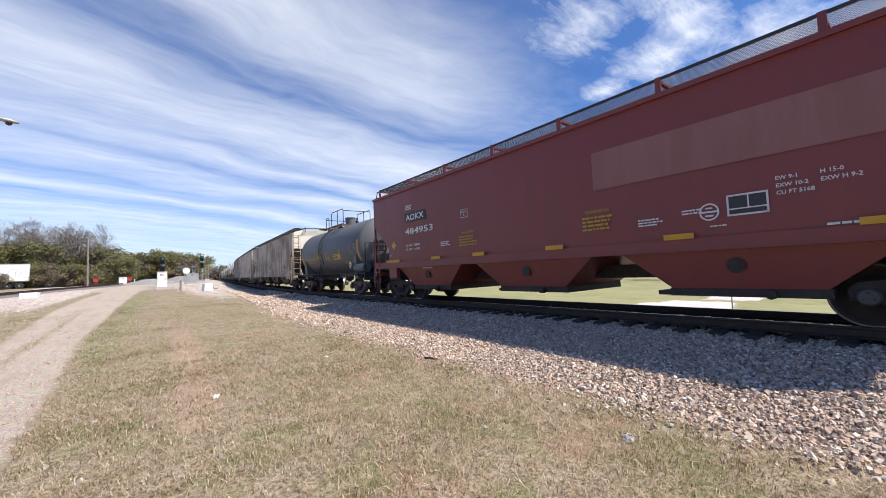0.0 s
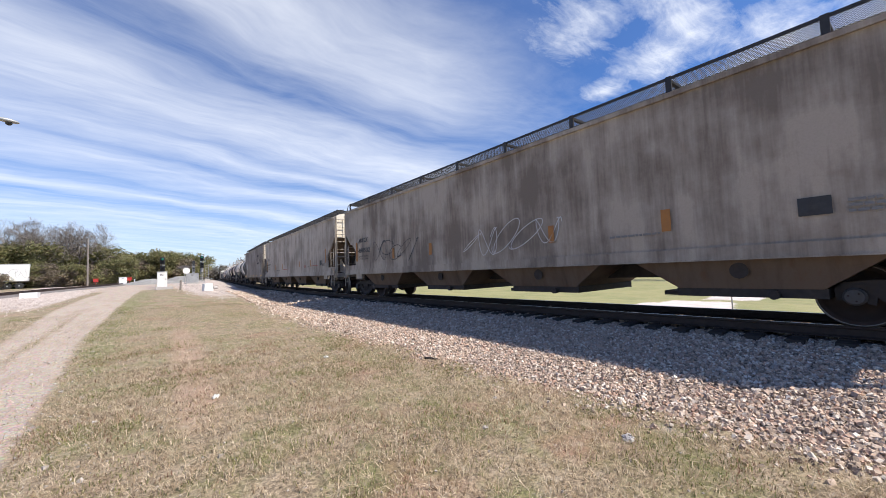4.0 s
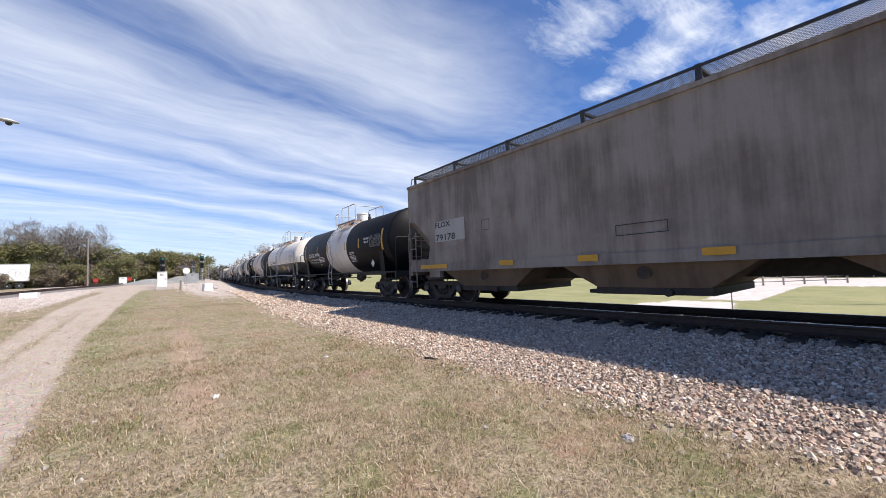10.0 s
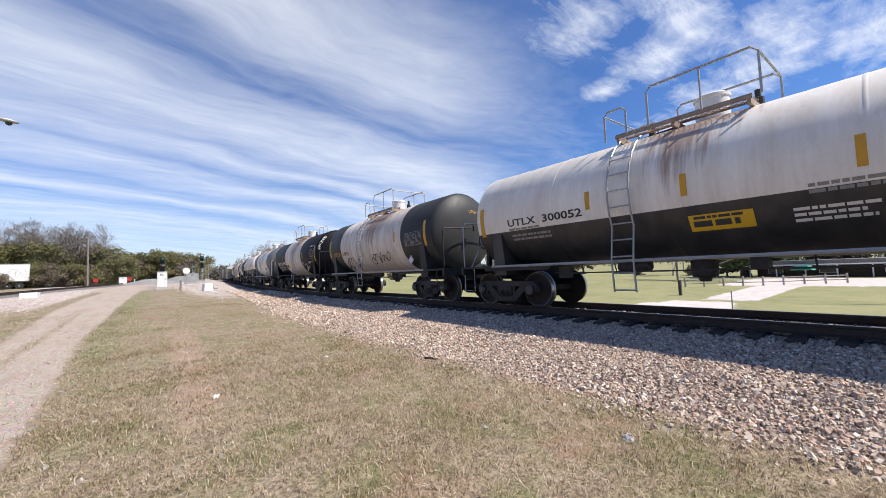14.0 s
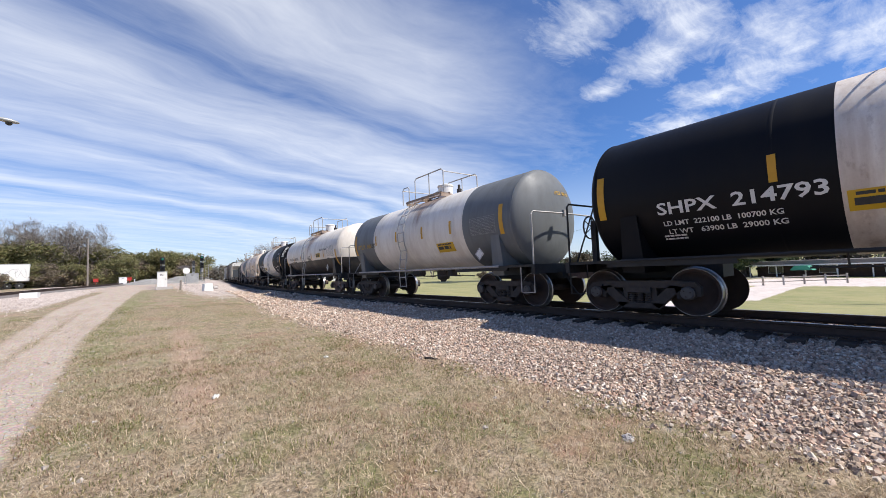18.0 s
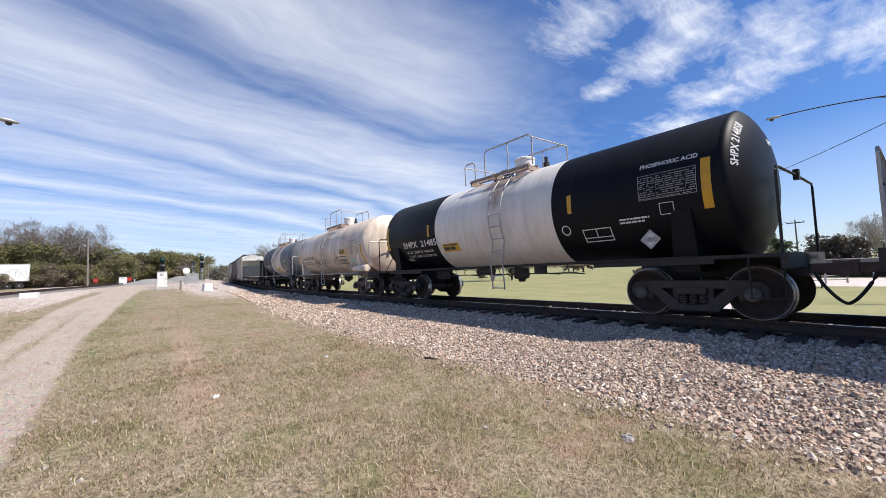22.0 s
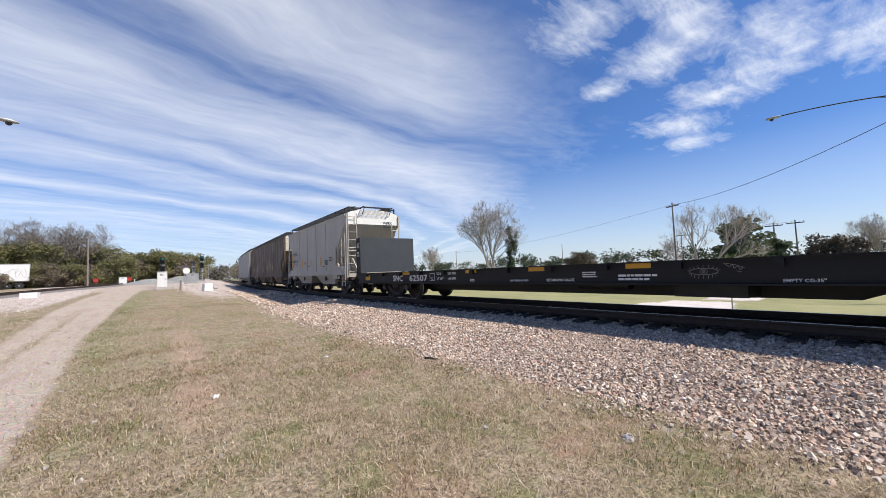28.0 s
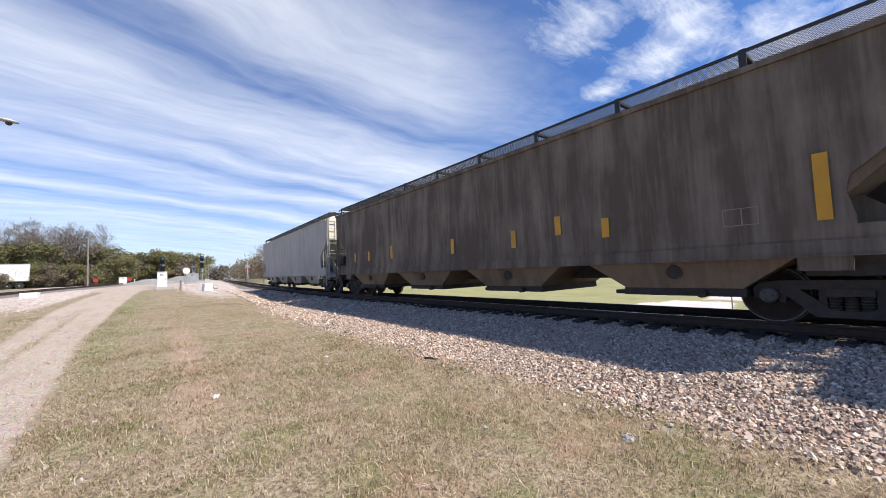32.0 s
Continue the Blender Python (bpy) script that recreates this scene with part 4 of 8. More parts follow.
def tank_car(label, front, rear, bands, rods=ROD, brown=False, radius=TANK_R, cz=TANK_Z, dome=0.0, ladder_at=None, reach=1.05, frame_mat=None, brake=-1):
    """Tank car: bands are (x0, x1, material) along the shell, from rear to front; heads take the end bands."""
    car, half = start_car("tank_car", label, "tank car", front, rear, reach, brown, 1.85)
    cl = half - reach
    r = radius
    head = HEAD
    for i, (x0, x1, mat) in enumerate(bands):
        sh = Shape()
        x0, x1 = max(x0, -cl), min(x1, cl)
        prof = []
        if i == 0:
            prof += [(-cl - a, r * q) for a, q in reversed(head[1:])]
        prof += [(x0, r), (x1, r)]
        if i == len(bands) - 1:
            prof += [(cl + a, r * q) for a, q in head[1:]]
        sh.lathe(prof, (0, 0, cz), "x", 56)
        part("shell", sh, mat, car, smooth=30)
    for x in [-cl + 0.015, cl - 0.015] + [-cl + 2 * cl * k / 4 for k in (1, 2, 3)]:
        skin = next(m for a, b, m in bands if a <= x <= b)
        seam = Shape().lathe([(x - 0.03, r + 0.0005), (x - 0.012, r + 0.006), (x + 0.012, r + 0.006), (x + 0.03, r + 0.0005)], (0, 0, cz), "x", 56)
        part("weld_seam", seam, skin, car, smooth=60)
    # saddles, stub sills, walkway rail and end platforms
    fm = frame_mat or STEEL_BLACK
    for e in (-1, 1):
        fr = Shape()
        fr.box(*sorted((e * (cl - 1.9), e * (half - 0.42))), -0.32, 0.32, 0.72, 1.10)
        part("stub_sill", fr, fm, car)
        fr = Shape()
        fr.hexa([(e * (half - 1.85) - 0.22, -1.25, 0.85), (e * (half - 1.85) + 0.22, -1.25, 0.85), (e * (half - 1.85) + 0.22, 1.25, 0.85), (e * (half - 1.85) - 0.22, 1.25, 0.85), (e * (half - 1.85) - 0.16, -1.34, cz - 0.45), (e * (half - 1.85) + 0.16, -1.34, cz - 0.45), (e * (half - 1.85) + 0.16, 1.34, cz - 0.45), (e * (half - 1.85) - 0.16, 1.34, cz - 0.45)])
        part("saddle", fr, bands[0 if e < 0 else -1][2], car)
        fr = Shape()
        fr.box(*sorted((e * (half - 2.6), e * (half - 0.45))), -1.42, 1.42, 1.06, 1.12)
        fr.box(*sorted((e * (half - 0.52), e * (half - 0.42))), -1.45, 1.45, 0.88, 1.12)
        fr.box(*sorted((e * (cl - 2.4), e * (cl - 0.2))), -1.40, -1.33, 0.98, 1.12)
        part("end_platform", fr, fm, car)
    run_ = Shape()
    for y in (-1.40, 1.40):
        run_.tube([(-cl + 0.5, y, 1.10), (cl - 0.5, y, 1.10)], 0.035, 6)
    part("side_rail", run_, STEEL_BLACK if bands[-1][2].name.startswith("black") else rods, car)
    for e in (-1, 1):
        gr = Shape()
        x = e * (half - 0.50)
        for y in (-1.38, 1.38):
            gr.tube([(x, y, 1.1), (x, y, 2.38), (x, y * 0.95, 2.45), (x, 0, 2.47)], 0.022, 6)
            gr.tube([(x, y, 1.08), (x, y, 0.42), (x - e * 0.42, y, 0.42), (x - e * 0.42, y, 1.08)], 0.018, 5)
        if e < 0:
            for y in (-1.1, 0.8):
                gr.tube([(x, y, 1.1), (x, -0.15 + 0.08 * y, 2.46)], 0.020, 6)
        else:
            gr.box(x - 0.03, x + 0.05, -0.06, 0.06, 2.38, 2.56)
        part("end_handrail", gr, STEEL_BLACK if bands[-1][2].name.startswith(("black", "charcoal")) else rods, car)
    bk = Shape()
    xb, yb = brake * (half - 0.53), brake * 0.42
    bk.box(*sorted((xb, xb - brake * 0.12)), yb - 0.06, yb + 0.06, 1.1, 2.10)
    bk.tube([(xb + brake * 0.06, yb + 0.27 * math.cos(q), 1.95 + 0.27 * math.sin(q)) for q in [2 * math.pi * k / 18 for k in range(19)]], 0.02, 6)
    for k in range(5):
        q = 2 * math.pi * k / 5
        bk.tube([(xb, yb, 1.95), (xb + brake * 0.06, yb + 0.27 * math.cos(q), 1.95 + 0.27 * math.sin(q))], 0.013, 5)
    part("hand_brake", bk, STEEL_BLACK, car, "hand-brake stand and wheel")
    # bottom fittings
    part("outlet_valve", Shape().lathe([(0.62, 0.10), (0.70, 0.12), (0.72, 0.22), (0.80, 0.24), (1.15, 0.24)], (0.1, 0, 0), "z", 14), STEEL_DARK, car, smooth=40)
    part("brake_cylinder", Shape().tube([(-1.5, -0.30, 0.98), (-0.8, -0.30, 0.98)], 0.11, 12), STEEL_DARK, car, smooth=40)
    part("control_valve", Shape().box(0.95, 1.2, -0.45, -0.2, 0.86, 1.12), STEEL_DARK, car)
    bt = Shape()
    for x in (-2.2, -1.1, 0.4, 1.9, 2.6):
        bt.tube([(x, -1.30, 1.08), (x, -1.22, 0.88), (x, -0.6, 0.84)], 0.014, 5)
    bt.tube([(-2.6, -1.22, 0.88), (2.8, -1.22, 0.88)], 0.016, 5)
    part("brake_pipe", bt, STEEL_DARK, car)
    # top: manway, platform, guard rails
    t = cz + r + dome
    tp = Shape()
    tp.lathe([(t - 0.15, 0.29), (t + 0.40, 0.29), (t + 0.42, 0.31), (t + 0.47, 0.31), (t + 0.50, 0.27), (t + 0.52, 0.05)], (0.45, 0, 0), "z", 24)
    manway = part("manway", tp, WHITE_PAINT if rods is not STEEL_BLACK else bands[len(bands) // 2][2], car, "domed manway housing", smooth=40)
    pf = Shape()
    for sgn in (-1, 1):
        grating(pf, -1.15, 1.25, *sorted((sgn * 0.42, sgn * 0.78)), t + 0.02, 0.09)
    pf.box(-1.15, 1.25, -0.82, -0.79, t - 0.04, t + 0.02)
    pf.box(-1.15, 1.25, 0.78, 0.82, t - 0.06, t + 0.06)
    for x in (-1.1, 0.0, 1.2):
        pf.box(x - 0.03, x + 0.03, -0.8, 0.8, t - 0.12, t)
    part("top_platform", pf, STEEL_BROWN if rods is STEEL_BLACK else RUST_PLATE, car, "top platform of steel grating")
    gr = Shape()
    h = 0.84
    for sgn in (-1, 1):
        y = sgn * 0.80
        gr.tube([(-0.45, y, t), (-0.45, y, t + h - 0.08), (-0.37, y, t + h), (1.28, y, t + h), (1.38, y, t + h - 0.1), (1.38, y, t)], 0.022, 6)
        gr.tube([(0.5, y, t), (0.5, y, t + h)], 0.02, 5)
        gr.tube([(-1.38, y, t - 0.05), (-1.38, y, t + h - 0.3), (-1.30, y, t + h - 0.22), (-0.98, y, t + h - 0.22), (-0.90, y, t + h - 0.3), (-0.90, y, t)], 0.022, 6)
    gr.tube([(1.38, -0.8, t + h - 0.1), (1.38, 0.8, t + h - 0.1)], 0.02, 5)
    gr.tube([(-1.38, -0.8, t + h - 0.3), (-1.38, 0.8, t + h - 0.3)], 0.02, 5)
    part("guard_rail", gr, rods, car, "bent pipe guard rail")
    vl = Shape()
    vl.lathe([(t, 0.09), (t + 0.22, 0.09), (t + 0.24, 0.05), (t + 0.38, 0.05)], (1.15, 0.1, 0), "z", 10)
    part("relief_valve", vl, STEEL_DARK, car)
    vl = Shape()
    vl.lathe([(t, 0.07), (t + 0.18, 0.07), (t + 0.20, 0.1), (t + 0.25, 0.1)], (-0.65, -0.15, 0), "z", 10)
    part("vacuum_valve", vl, STEEL_DARK, car)
    vl = Shape()
    vl.tube([(-1.1, 0.2, t + 0.1), (-0.2, 0.2, t + 0.16)], 0.03, 6)
    part("vent_pipe", vl, STEEL_DARK, car)
    # ladder over the curve of the shell
    la = ladder_at if ladder_at is not None else -1.1
    ld = Shape()
    path = [(0.48, 1.42), (1.10, 1.46)] + [(cz + (r + 0.10) * math.sin(w), (r + 0.10) * math.cos(w)) for w in [radians(a) for a in range(-25, 62, 12)]]
    for dx in (-0.22, 0.22):
        ld.tube([(la + dx, -y, z) for z, y in path], 0.020, 5)
    for i in range(9):
        z = 0.52 + 0.335 * i
        y = 1.44 if z < cz - 0.6 else math.sqrt(max((r + 0.10) ** 2 - (z - cz) ** 2, 0))
        ld.tube([(la - 0.22, -y, z), (la + 0.22, -y, z)], 0.016, 5)
    part("side_ladder", ld, rods, car, "side ladder up to the platform")
    return car, cl, half


# ---- the train, from the head of the view to its tail ----
RED = paint("oxide_red_paint", (0.215, 0.042, 0.036), (0.145, 0.056, 0.048), 0.45, 1.0, 0.42, 0.9, blotch=0.3)
RED_PATCH = paint("faded_red_patch", (0.29, 0.135, 0.12), (0.23, 0.095, 0.085), 0.5, 1.5, 0.6)
SLATE = paint("slate_tank_paint", (0.125, 0.132, 0.143), (0.078, 0.081, 0.087), 0.5, 2.0, 0.5, 0.7, spec=0.3)
TAN_A = paint("weathered_grey_hopper", (0.45, 0.385, 0.305), (0.155, 0.122, 0.094), 0.80, 3.0, 0.6, 0.95, 0.12, 1.0)
TAN_B = paint("weathered_light_hopper", (0.52, 0.455, 0.37), (0.20, 0.16, 0.122), 0.70, 4.4, 0.6, 0.92, 0.16, 1.0)
GREY_C = paint("faded_grey_hopper", (0.29, 0.252, 0.212), (0.135, 0.108, 0.088), 0.8, 5.2, 0.62, 0.95, 0.10, 0.9)
BLACK_T = paint("black_tank_paint", (0.008, 0.008, 0.010), (0.016, 0.015, 0.015), 0.4, 6.0, 0.48, 0.8, spec=0.13)
CHARCOAL = paint("charcoal_tank_paint", (0.030, 0.031, 0.032), (0.050, 0.046, 0.042), 0.6, 7.0, 0.5, 0.9, spec=0.3)
BLUEGREY = paint("blue_grey_tank_paint", (0.155, 0.165, 0.172), (0.095, 0.098, 0.098), 0.6, 8.0, 0.5, 0.9, spec=0.3)
WHITE_T = paint("dirty_white_tank", (0.83, 0.785, 0.715), (0.50, 0.42, 0.34), 0.50, 9.0, 0.42, 1.0, 0.12, spill=(0.3, 1.1, 0.9))
WHITE_R = paint("rust_stained_white_tank", (0.80, 0.735, 0.655), (0.46, 0.35, 0.27), 0.65, 10.0, 0.45, 1.05, 0.30, spill=(0.3, 2.0, 0.6))
CREAM_T = paint("cream_white_tank", (0.81, 0.71, 0.595), (0.50, 0.345, 0.225), 0.75, 11.0, 0.45, 1.0, 0.30)
DARK_H = paint("sooty_dark_hopper", (0.225, 0.182, 0.138), (0.080, 0.061, 0.045), 0.8, 12.0, 0.65, 1.1, 0.08)
LIGHT_H = paint("light_grey_hopper", (0.47, 0.435, 0.375), (0.33, 0.29, 0.24), 0.45, 13.0, 0.5, 0.9)
PALE_H = paint("pale_grey_hopper", (0.42, 0.405, 0.37), (0.25, 0.235, 0.21), 0.5, 14.0, 0.55, 0.9)
FLAT_BLACK = paint("black_flatcar_paint", (0.012, 0.012, 0.013), (0.03, 0.028, 0.027), 0.5, 15.0, 0.55, 0.8, spec=0.25)
TEAL_MARK = plain("faded_teal_spray", (0.36, 0.52, 0.48), (0.55, 0.58, 0.52), 0.7, 3.0)
# rust and grime of the bays, darkened further to hold their shade
RUST_DEEP = paint("deep_rusty_shaded_bay", (0.165, 0.120, 0.084), (0.070, 0.049, 0.036), 0.8, 19.0, 0.75, 0.8, 0.3, spec=0.25)
RUST_BAY = paint("rusty_shaded_bay", (0.24, 0.18, 0.125), (0.095, 0.067, 0.048), 0.8, 18.0, 0.75, 0.8, 0.3, spec=0.25)
BULK_PLATE = plain("grey_bulkhead_plate", (0.050, 0.056, 0.062), (0.036, 0.040, 0.044), 0.85, 2.0, bumpy=0.05)
PANEL_GREY = paint("grey_bulkhead_panel", (0.078, 0.088, 0.098), (0.055, 0.060, 0.066), 0.5, 16.0, 0.6, 0.6)


# ends paler than the sides: cleaner paint, with their sunlight put into the colour
END_CREAM = paint("sunlit_cream_end", (0.78, 0.71, 0.585), (0.52, 0.44, 0.345), 0.45, 31.0, 0.55, 0.8, 0.10, 0.7)
END_WHITE = paint("sunlit_white_end", (0.80, 0.775, 0.715), (0.62, 0.565, 0.48), 0.4, 32.0, 0.5, 0.8)


def two_tone(name, split, seed):
    """White above a level line, black below it."""
    m = paint(name, (0.84, 0.785, 0.70), (0.54, 0.44, 0.33), 0.5, seed, 0.42, 1.0, 0.10, spill=(0.2, 1.3, 0.7))
    t = m.node_tree
    n = Nodes(t, False)
    b = next(q for q in t.nodes if q.type == "BSDF_PRINCIPLED")
    old = b.inputs["Base Color"].links[0].from_socket
    v = n.add("ShaderNodeTexCoord").outputs["Object"]
    z = n.add("ShaderNodeSeparateXYZ", ins={0: v}).outputs["Z"]
    dirt = n.noise(n.scaled(v, (1.5, 1.5, 0.8)), 1.5, 5.0, 0.6, w=seed)
    dark = n.mix(n.ramp(dirt, (0.4, 0.0), (0.7, 0.7)), (0.022, 0.022, 0.024), (0.075, 0.066, 0.058))
    low = n.math("LESS_THAN", z, split)
    t.links.new(n.mix(low, old, dark), b.inputs["Base Color"])
    return m


TWO_A = two_tone("white_over_black_tank", 2.02, 20.0)
TWO_B = two_tone("white_over_dark_tank", 1.98, 23.0)

C = (2.45, -14.95, -26.75, -47.2, -67.65, -85.25, -99.35, -111.8, -124.0, -138.0, -150.35, -163.4, -177.2, -190.1, -203.7, -224.75, -237.35, -258.05, -278.5)


def lead_hopper():
    hopper_car("oxide red covered hopper car at the head of the train", 22.9, C[0], RED, RED, 4.16, NOTCH_JOG, 3, sill=1.40)


def disc(shape, on, x, z, r0, r1, n=22):
    for k in range(n):
        a, b = 2 * math.pi * k / n, 2 * math.pi * (k + 1) / n
        o = len(shape.v)
        shape.v += [on(x + r * math.cos(w), z + r * math.sin(w)) for r, w in ((r1, a), (r1, b), (r0, b), (r0, a))]
        shape.face(o, o + 1, o + 2, o + 3)


def diamond(shape, on, x, z, r):
    o = len(shape.v)
    shape.v += [on(x, z - r), on(x + r, z), on(x, z + r), on(x - r, z)]
    shape.face(o, o + 1, o + 2, o + 3)


def red_hopper():
    car, bl, half = hopper_car("clean oxide red covered hopper car with white lettering", C[0], C[1], RED, RED, 4.16, NOTCH_JOG, 3, sill=1.40)
    on = onto_side(1.538)
    patch = Shape()
    plate(patch, 2.05, bl - 0.4, 2.60, 3.40, onto_side(1.533), 2)
    part("faded_patch", patch, RED_PATCH, car, "faded pink-grey painted-over panel")
    box = Shape()
    plate(box, -5.50, -4.17, 2.86, 3.20, onto_side(1.534), 2)
    part("black_backing", box, BLACK_MARK, car, "black painted panel behind the reporting mark")
    mark(car, WHITE_MARK, [("AOKX", -5.40, 2.92, 0.22, 1.14), ("484953", -5.48, 2.42, 0.22, 1.74), ("LD LMT  224200", -5.46, 1.98, 0.075, 0.92), ("LT WT   61800", -5.46, 1.83, 0.075, 0.92), ("PLATE", -2.25, 2.76, 0.05, 0.22), ("C", -2.19, 2.66, 0.075),
                           ("EW 9-1", 4.97, 2.20, 0.06), ("EXW 10-2", 4.97, 2.09, 0.06), ("CU FT 5168", 4.97, 1.98, 0.06), ("H 15-0", 5.45, 2.20, 0.06), ("EXW H 9-2", 5.45, 2.09, 0.06)], on)
    fr = Shape()
    frame_lines(fr, -2.30, -1.98, 2.61, 2.86, 0.014, on)
    frame_lines(fr, 4.35, 4.88, 1.74, 2.08, 0.028, on)
    plate(fr, 4.62, 4.64, 1.85, 2.08, on, 1)
    plate(fr, 4.35, 4.88, 1.84, 1.86, on, 1)
    part("stencil_frame", fr, WHITE_MARK, car)
    tb = Shape()
    plate(tb, 4.37, 4.86, 1.76, 2.06, onto_side(1.534), 1)
    part("table_backing", tb, BLACK_MARK, car)
    mark(car, GOLD_MARK, [("WARNING", 1.83, 2.13, 0.075, 0.54), ("WARNING", -2.28, 2.13, 0.075, 0.54)], on)
    small_print(car, GOLD_MARK, [(1.75, 2.06, 0.68, 4, 0.045), (-2.42, 2.06, 0.85, 4, 0.045)], on)
    small_print(car, WHITE_MARK, [(-5.42, 3.48, 0.42, 3, 0.035), (-3.35, 1.98, 0.55, 3, 0.03), (2.93, 1.86, 0.46, 3, 0.028), (3.69, 1.93, 0.33, 2, 0.028), (5.47, 1.50, 0.36, 2, 0.035), (4.1, 1.62, 0.3, 1, 0.022), (-4.4, 1.18, 0.7, 1, 0.022), (-6.7, 1.72, 0.2, 1, 0.03)], on)
    ring = Shape()
    disc(ring, on, 4.10, 1.85, 0.12, 0.145)
    plate(ring, 3.98, 4.22, 1.835, 1.865, on, 1)
    plate(ring, 4.05, 4.15, 1.90, 1.925, on, 1)
    plate(ring, 4.04, 4.16, 1.77, 1.80, on, 1)
    part("round_stencil", ring, WHITE_MARK, car)
    dia = Shape()
    diamond(dia, on, -6.34, 2.08, 0.17)
    part("diamond_sticker", dia, YELLOW_SIGN, car, "pale yellow diamond sticker")
    for x in (-6.86, -6.34, -4.31, -3.82 + 0.0, -1.77, 0.79, 3.39, 5.78):
        if x != -4.31:
            stripe(car, x, x + 0.48, 1.43, 1.53, onto_side(1.602))


def slate_tank():
    car, cl, half = tank_car("dark slate-grey tank car with yellow reflective strips", C[1], C[2], [(-9, 9, SLATE)], STEEL_BLACK, brown=True, ladder_at=-0.62, reach=1.2, brake=1)
    on = onto_tank(TANK_Z, TANK_R)
    mark(car, GOLD_MARK, [("UTLX 630445", -3.89, 1.94, 0.18, 2.16), ("LD LMT 203600 LB 92 350 KG", -3.5, 1.63, 0.065, 1.5), ("LT WT   59400 LB 26 950 KG", -3.45, 1.51, 0.065, 1.45)], on)
    small_print(car, GOLD_MARK, [(-3.55, 1.83, 0.95, 1, 0.05), (0.15, 2.08, 0.55, 3, 0.05), (0.1, 1.55, 0.5, 3, 0.03), (2.4, 1.72, 1.0, 2, 0.04)], on)
    for x, z0, z1, w in ((-cl + 0.06, 1.6, 2.5, 0.14), (-0.08, 1.87, 2.30, 0.105), (2.10, 1.92, 2.35, 0.105), (4.46, 1.72, 2.66, 0.15)):
        stripe(car, x, x + w, z0, z1, on)
    stripe(car, 1.20, 2.10, 1.87, 2.14, on, YELLOW_SIGN)
    small_print(car, BLACK_MARK, [(1.28, 2.11, 0.7, 1, 0.04), (1.28, 2.02, 0.75, 1, 0.085)], onto_tank(TANK_Z, TANK_R, 0.012))
    stripe(car, -1.62, -0.98, 2.04, 2.28, on, YELLOW_SIGN)
    small_print(car, BLACK_MARK, [(-1.58, 2.25, 0.5, 1, 0.04), (-1.58, 2.18, 0.55, 1, 0.07)], onto_tank(TANK_Z, TANK_R, 0.012))
    data_panel(car, 3.42, 4.42, 2.02, 2.52, on, DULL_MARK)
    holder = onto_side(1.50)
    placard(car, 3.92, 1.50, holder, 0.17)
    mark(car, BLACK_MARK, [("1824", 3.79, 1.46, 0.09, 0.26)], onto_side(1.506))
    bx = Shape().tube([(cl - 0.55, -1.26, 1.34), (cl + 0.62, -1.26, 1.34)], 0.20, 12)
    part("air_tank", bx, SLATE, car, "horizontal air reservoir", smooth=40)
    sc = Shape()
    for i in range(12):
        a = -0.72 + i * 0.055
        sc.box(cl + 0.635, cl + 0.645, a, a + 0.012, 2.55, 3.05)
        z = 2.55 + i * 0.042
        sc.box(cl + 0.635, cl + 0.645, -0.72, -0.08, z, z + 0.012)
    part("end_grille", sc, SCREEN, car)


def grey_hopper(front, rear, skin, label, marks, graffiti=None, roof=4.2, bays=4, cut=NOTCH_JOG, stripes=(), trim=None, ribs=0, end_text=None, slant=0.0):
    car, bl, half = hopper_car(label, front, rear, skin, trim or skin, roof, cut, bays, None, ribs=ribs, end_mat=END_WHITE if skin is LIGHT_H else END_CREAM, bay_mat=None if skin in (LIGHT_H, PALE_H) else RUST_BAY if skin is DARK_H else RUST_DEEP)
    on = onto_side(1.538)
    if marks:
        mark(car, BLACK_MARK, [tuple(q) for q in marks], on, label="black reporting marks", slant=slant)
    for x, z0, z1 in stripes:
        stripe(car, x, x + 0.16, z0, z1, on, ORANGE if skin in (TAN_A, TAN_B) else None)
    if end_text:
        e = onto_end(bl + 0.012)
        mark(car, BLACK_MARK, [(end_text[0], 0.55, roof - 0.45, 0.13), (end_text[1], 0.55, roof - 0.65, 0.13)], e)
    return car, bl, on


def ribbon(sh, on, pts, t):
    """A broad painted line through pts, with mitred corners."""
    p = [Vector((x, z)) for x, z in pts]
    o = len(sh.v)
    for i, q in enumerate(p):
        a = (q - p[i - 1]).normalized() if i else (p[1] - q).normalized()
        b = (p[i + 1] - q).normalized() if i + 1 < len(p) else a
        n = Vector((-(a + b).y, (a + b).x)).normalized()
        k = t / 2 / max(n.dot(Vector((-a.y, a.x))), 0.4)
        sh.v += [on(*(q + n * k)), on(*(q - n * k))]
    for i in range(len(p) - 1):
        sh.face(o + 2 * i, o + 2 * i + 1, o + 2 * i + 3, o + 2 * i + 2)
    return sh


def strokes(sh, on, pts, t):
    """A thin painted line through pts."""
    for (xa, za), (xb, zb) in zip(pts, pts[1:]):
        d = math.hypot(xb - xa, zb - za) or 1
        px, pz = -(zb - za) / d * t / 2, (xb - xa) / d * t / 2
        o = len(sh.v)
        sh.v += [on(xa + px, za + pz), on(xb + px, zb + pz), on(xb - px, zb - pz), on(xa - px, za - pz)]
        sh.face(o, o + 1, o + 2, o + 3)


